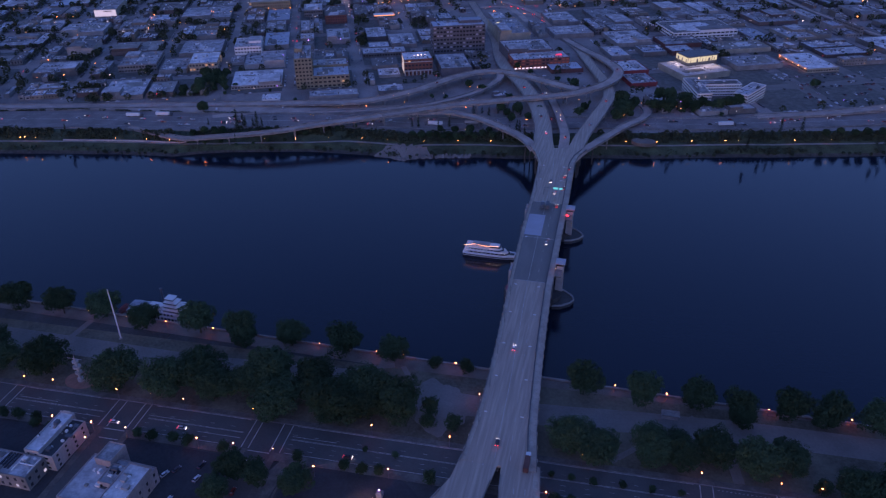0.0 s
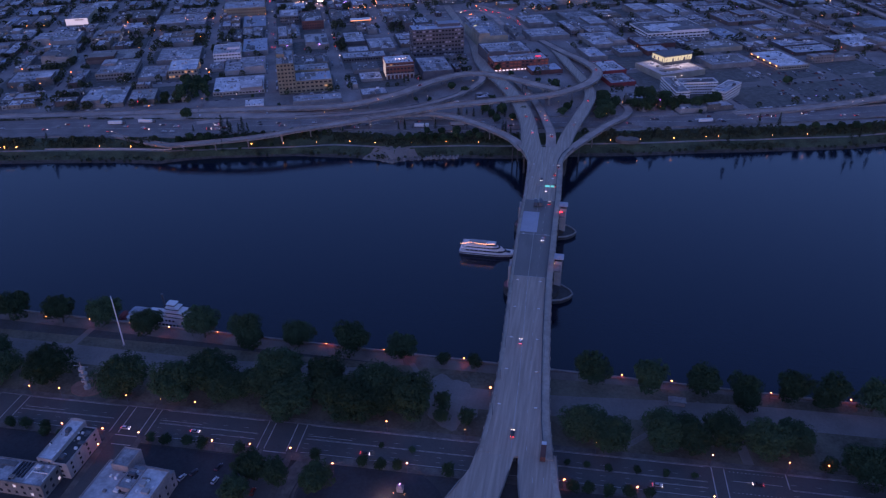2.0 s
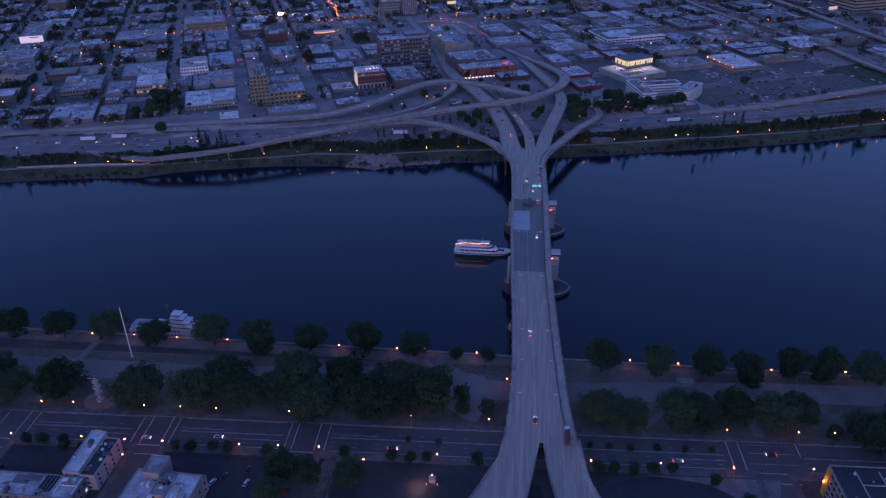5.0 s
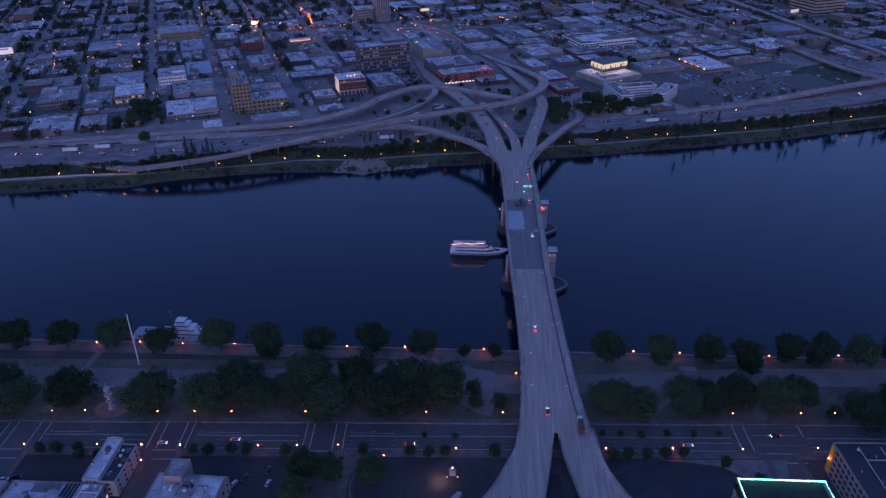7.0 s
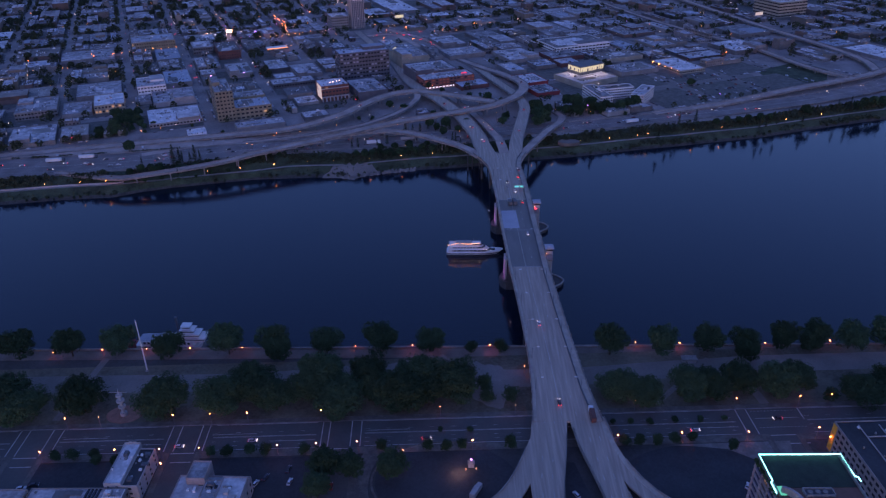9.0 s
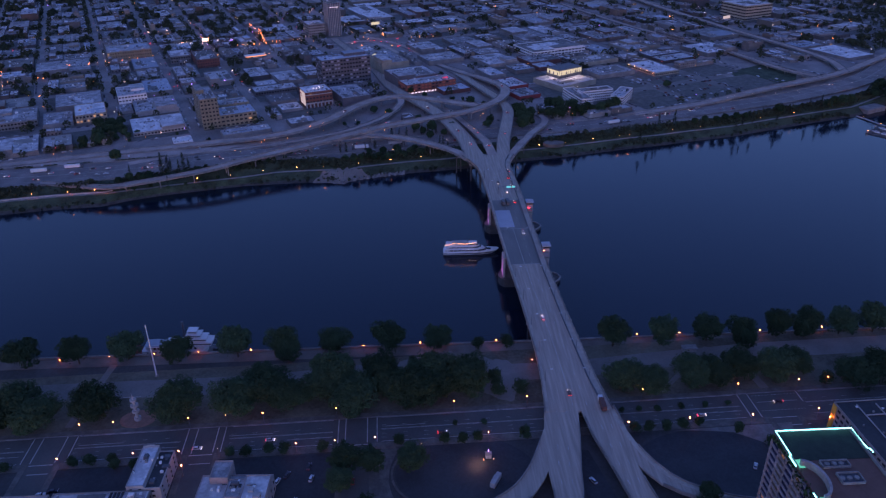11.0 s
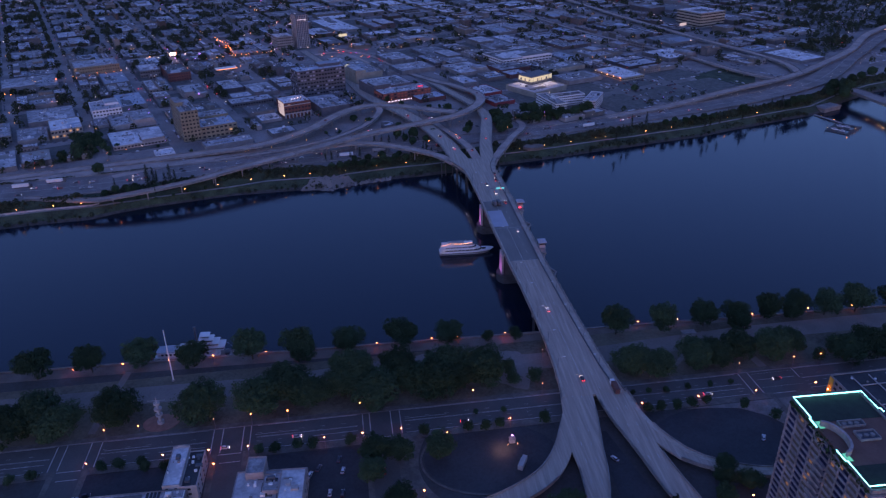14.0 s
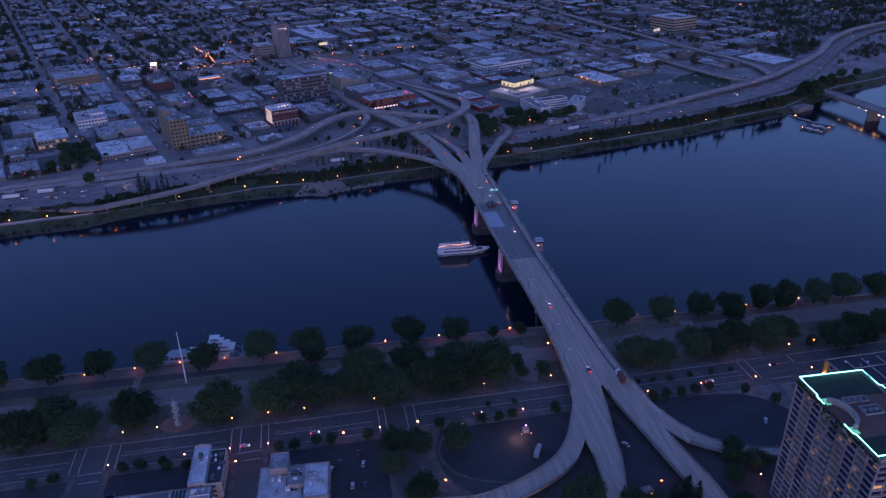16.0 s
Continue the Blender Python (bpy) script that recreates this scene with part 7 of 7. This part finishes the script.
grey = building(165, -115, WEST, 56, 66, 17, 2, WALLS[1], M_LOT, "long grey mid-rise block with a dark framed roof terrace", storeys=5, units=7, lit=0.05, seed=69, bays=3.6, patched=False)
part("yellow_wall", Kit().box(-28.2, 31.2, 1, 0.3, 3.2, 15), M_YELLOW, grey, "yellow end wall with lamp light in its colour")
part("wall_lamp", Kit().ball(-29.2, 31.0, 9.0, 0.3), M_LAMPW, grey, "warm lamp on the yellow wall")
for k in range(5):
    part("roof_frame", Kit().box(-18 + k * 10, 8, 16.6, 0.4, 44, 0.5), M_PALE, grey)
for k in range(3):
    part("roof_frame", Kit().box(2, -10 + k * 16, 16.6, 40, 0.4, 0.5), M_PALE, grey)
setting("parking_lot", Kit().prism(west_poly(-83, -60, -24, -15.5), WEST - 0.2, WEST + 0.06).prism(west_poly(-163, -60, -104, -15.5), WEST - 0.2, WEST + 0.06), M_LOT, "dark asphalt parking lots behind the avenue", "lot")


# ---- apartment tower with a cyan neon roof edge ----
def neon_tower():
    h = 66.5
    root = thing("apartment_tower", "tall apartment tower with balconies and cyan neon along its roof", "tower", m=pose(62.5, -208, WEST))
    core = part("wall", Kit().box(14.5, 26, -0.5, 28, 51, h - 1), M_STEEL, root, "dark recessed wall")
    part("roof", Kit().box(14.5, 26, h - 1.5, 28.6, 51.6, 1.2), M_TERRA, root, "terracotta coloured roof deck")
    floors = 21
    fh = (h - 3) / floors
    slab_mesh = Kit().box(14.5, 26, 0, 29.8, 52.8, 0.66).mesh("floor_slab", M_SLAB)
    for f in range(floors + 1):
        ob = part("floor_slab", slab_mesh, None, root)
        ob.location = (0, 0, f * fh)
    r, n = random.Random(5), 9
    bay = 52 / n
    win = Kit().box(0, 0, 0, bay * 0.93, 0.14, fh - 1.0).mesh("window", M_TGLASS)
    rail = Kit().box(0, 0, 0, bay * 0.9, 0.16, 0.55).mesh("railing", M_SLAB)
    back = Kit().box(0, 0, 0, bay * 0.96, 0.14, fh - 0.63).mesh("balcony_wall", M_TERRACOTTA)
    warm = Kit().box(0, 0, 0, bay * 0.3, 0.14, fh * 0.3).mesh("window", M_BALCONY)
    pier = Kit().box(0, 0, 0, 0.5, 0.7, h - 3).mesh("pilaster", M_SLAB)
    for k in range(n + 1):
        part("pilaster", pier, None, root).matrix_basis = pose(0.05, k * bay, 0, 0, 0, 90)
    for k in range(n):
        for f in range(5, floors):
            y, z = (k + 0.5) * bay, f * fh + 0.63
            if k % 2 == 0:
                part("window", win, None, root).matrix_basis = pose(0.30, y, z, 0, 0, 90)
            else:
                part("balcony_wall", back, None, root).matrix_basis = pose(0.42, y, z, 0, 0, 90)
                part("railing", rail, None, root).matrix_basis = pose(-0.1, y, z, 0, 0, 90)
            if r.random() < (0.3 if k % 2 else 0.06) * (1.6 if f > floors - 3 else 1):
                part("window", warm, None, root, "warmly lit window").matrix_basis = pose(0.22, y + r.uniform(-0.35, 0.35) * bay, z + 0.5, 0, 0, 90)
    for k in range(7):
        part("pilaster", pier, None, root).matrix_basis = pose(k * 29 / 6, 51.95, 0)
        part("pilaster", pier, None, root).matrix_basis = pose(k * 29 / 6, 0.05, 0)
    kit, kit2 = Kit(), Kit()
    for k in range(6):
        for f in range(floors):
            for y in (51.55, 0.45):
                (kit2 if r.random() < 0.08 else kit).box((k + 0.5) * 29 / 6, y, f * fh + 0.87, 3.9, 0.14, fh - 0.9)
    for k in range(n):
        for f in range(5):
            kit.box(0.44, (k + 0.5) * bay, f * fh + 0.87, 0.12, bay * 0.9, fh - 0.9)
    tagged(part("side_glazing", kit, M_TGLASS, root), kind="stuff")
    tagged(part("lit_side_glazing", kit2, M_WARMWIN, root, "warmly lit windows"), kind="stuff")
    # dark planting on the setbacks under the roof edge
    kit = Kit()
    for _ in range(420):
        y = r.uniform(1, 51)
        deep = 5.5 if 17 < y < 35 else 1.6
        p, w = Vector((r.uniform(-1.4, 1.2), y, h - r.uniform(0.4, deep))), r.uniform(0.4, 0.9)
        e, g = Vector((r.uniform(-1, 1) * w, r.uniform(-1, 1) * w, r.uniform(-0.3, 0.3))), Vector((r.uniform(-0.4, 0.4), r.uniform(-0.4, 0.4), w))
        kit.face([p - e, p - g, p + e, p + g])
    tagged(part("planting", kit, M_LEAF, root, "dark planting along the setbacks"), kind="stuff")
    # stepped balconies in the middle of the long face
    for f in range(3, floors - 2):
        part("balcony", Kit().box(-0.7, 26, f * fh + 0.05, 2.4, 6.0, 0.35).box(-1.8, 26, f * fh + 0.4, 0.15, 6.0, 0.9), M_SLAB, root)
    # roof: dark terraces, parapet, plant boxes and the neon tube
    part("terrace", Kit().box(14.5, 44, h - 0.35, 28.0, 15, 0.2), M_TERRACE, root, "dark green roof terrace")
    part("terrace", Kit().box(14.5, 7, h - 0.35, 28.0, 11, 0.2), M_TERRACE, root, "dark green roof terrace")
    part("parapet", Kit().box(14.5, 52, h - 1, 29.6, 0.5, 1.7).box(14.5, 0, h - 1, 29.6, 0.5, 1.7).box(0, 43, h - 1, 0.5, 18, 1.7).box(0, 8, h - 1, 0.5, 16, 1.7).box(29, 26, h - 1, 0.5, 52, 1.7), M_CONC, root)
    part("curved_screen", Kit().prism([(1 + 6 * math.cos(t), 26 + 9 * math.sin(t)) for t in np.linspace(-1.5, 1.5, 13)] + [(1 + 5 * math.cos(t), 26 + 8 * math.sin(t)) for t in np.linspace(1.5, -1.5, 13)], h - 0.4, h + 2.4), M_SLAB, root)
    for x, y, w, d in ((14, 34, 10, 3.2), (16, 27, 8, 5)):
        well = part("roof_well", Kit().box(x, y - d / 2, h - 0.3, w, 0.4, 1.0).box(x, y + d / 2, h - 0.3, w, 0.4, 1.0).box(x - w / 2, y, h - 0.3, 0.4, d - 0.4, 1.0).box(x + w / 2, y, h - 0.3, 0.4, d - 0.4, 1.0), M_CONC, root, "pale kerb of a sunken plant well")
        part("well_floor", Kit().box(x, y, h - 0.29, w - 0.5, d - 0.5, 0.12), M_STEEL, well)
        for k in range(3):
            part("fan_unit", Kit().tube([(x - 3 + k * 2.6, y, h - 0.2), (x - 3 + k * 2.6, y, h + 0.6)], [0.9, 0.9], 12), M_CONC, well)
    for pts in ([(30.2, 38.0, 0), (30.2, 40.0, 0), (29.3, 40.4, 0), (29.3, 51.2, 0), (-0.2, 51.2, 0), (-0.2, 38.4, 0), (-1.0, 38.0, 0), (-1.0, 32.8, 0)], [(-1.0, 20.0, 0), (-1.0, 14.4, 0), (-0.2, 14.0, 0), (-0.2, 1.6, 0), (29.3, 1.6, 0), (29.3, 12.0, 0)]):
        part("neon_tube", Kit().tube([(x, y, h + 1.0) for x, y, _ in pts], [0.22] * len(pts), 8), M_NEON, root, "glowing cyan neon tube")
    for y in (35, 17):
        part("glow_panel", Kit().box(1.8, y, h - 0.2, 2.0, 4.0, 0.25), glow("green_glow_panel", (0.04, 0.85, 0.5), 0.35), root, "green lit roof panel")


neon_tower()

# ---- boat dock and the next bridge to the south ----
dock = thing("boat_dock", "dark floating dock with moored boats and lights", "dock", m=pose(440, 396, 0, 0, 0, 38))
part("deck", Kit().box(0, 0, 0, 40, 4, 0.8).box(0, -22, 0, 40, 4, 0.8).box(-18, -11, 0, 4, 18, 0.8).box(18, -11, 0, 4, 18, 0.8).box(0, -11, 0, 3, 18, 0.8), M_DARKCONC, dock)
part("gangway", Kit().box(26, 16, 0.6, 2.6, 40, 0.5, -20), M_PALE, dock, "pale gangway to the bank")
for k in range(10):
    part("pile", Kit().tube([(-18 + k % 5 * 9, 2.4 - (k // 5) * 27, -3), (-18 + k % 5 * 9, 2.4 - (k // 5) * 27, 4)], [0.3, 0.3], 8), M_STEEL, dock)
for x, y in ((-17, 1), (18, 2), (22, 8), (30, 26), (-18, -22), (2, -23), (17, -22)):
    part("dock_lamp", Kit().ball(x, y, 3.0, 0.22, sides=6, rings=4), M_BANKLAMP, dock, "small warm dock lamp")
for x, y, n in ((-8, -8, 9), (8, -8, 8), (-9, -16, 7), (10, -15, 9)):
    boat = thing("moored_boat", "small white covered boat moored at the dock", "boat", "moored boats", m=dock.matrix_basis @ pose(x, y, 0, 0, 0, 90))
    part("hull", loft([(outline(n * 0.9, 2.4, 0.4), -0.2), (outline(n, 3.0, 0.4), 1.0)]), M_WHITE, boat)
    part("cover", Kit().box(n * 0.45, 0, 1.0, n * 0.5, 2.2, 1.1, top=0.7), M_PATCH, boat)
shed = thing("boathouse", "pale low boathouse at the water's edge", "boathouse", m=pose(473, 463, 0, 0, 0, 24))
part("wall", Kit().box(0, 0, 0, 32, 14, 5.0), M_CONC, shed)
part("roof", Kit().box(0, 0, 5.0, 34, 16, 1.2, top=0.75), M_CONC, shed)
build_ramp("south_bridge", "second low bridge with warm lights further up the river", [(520, 520, 14.5), (526, 480, 15), (529, 440, 15), (532, 400, 15), (536, 350, 15.3), (545, 250, 16), (555, 100, 16), (560, -20, 14)], 19, M_GROUND, pillars=0, category="bridge", thick=2.4)
for y in (404, 330, 250, 170, 90):
    pier = thing("bridge_pier", "massive dark concrete bridge pier", "pier", "second bridge piers", m=pose(532 + max(0, 404 - y) * 0.075, y, 0, 0, 0, -4))
    part("shaft", Kit().box(0, 0, -4, 16, 5, 15.5, top=0.94), M_CONC, pier)
    part("pier_cap", Kit().box(0, 0, 11.4, 18, 6, 1.2), M_CONC, pier)
kit = Kit()
for y in (452, 430, 421, 408, 386, 379, 362, 336, 300, 262):
    kit.ball(522.5 + max(0, 400 - y) * 0.08, y, 12.15, 0.5, sides=6, rings=4)
tagged(new("bridge_lights", kit.mesh("bridge_lights", M_BRIDGELAMP)), "row of warm lights under the second bridge", "lights", kind="stuff")
kit = Kit()
for k in range(30):
    t = (k + rng.uniform(-0.4, 0.4)) / 29
    kit.ball(300 + 480 * t + rng.uniform(-9, 9), 470 + 340 * t * t + rng.uniform(-5, 12), 19 + 4 * t, rng.uniform(0.16, 0.32), sides=6, rings=4)
tagged(new("freeway_lights", kit.mesh("freeway_lights", M_FAR_W)), "small warm lights along the freeway", "lights", kind="stuff")
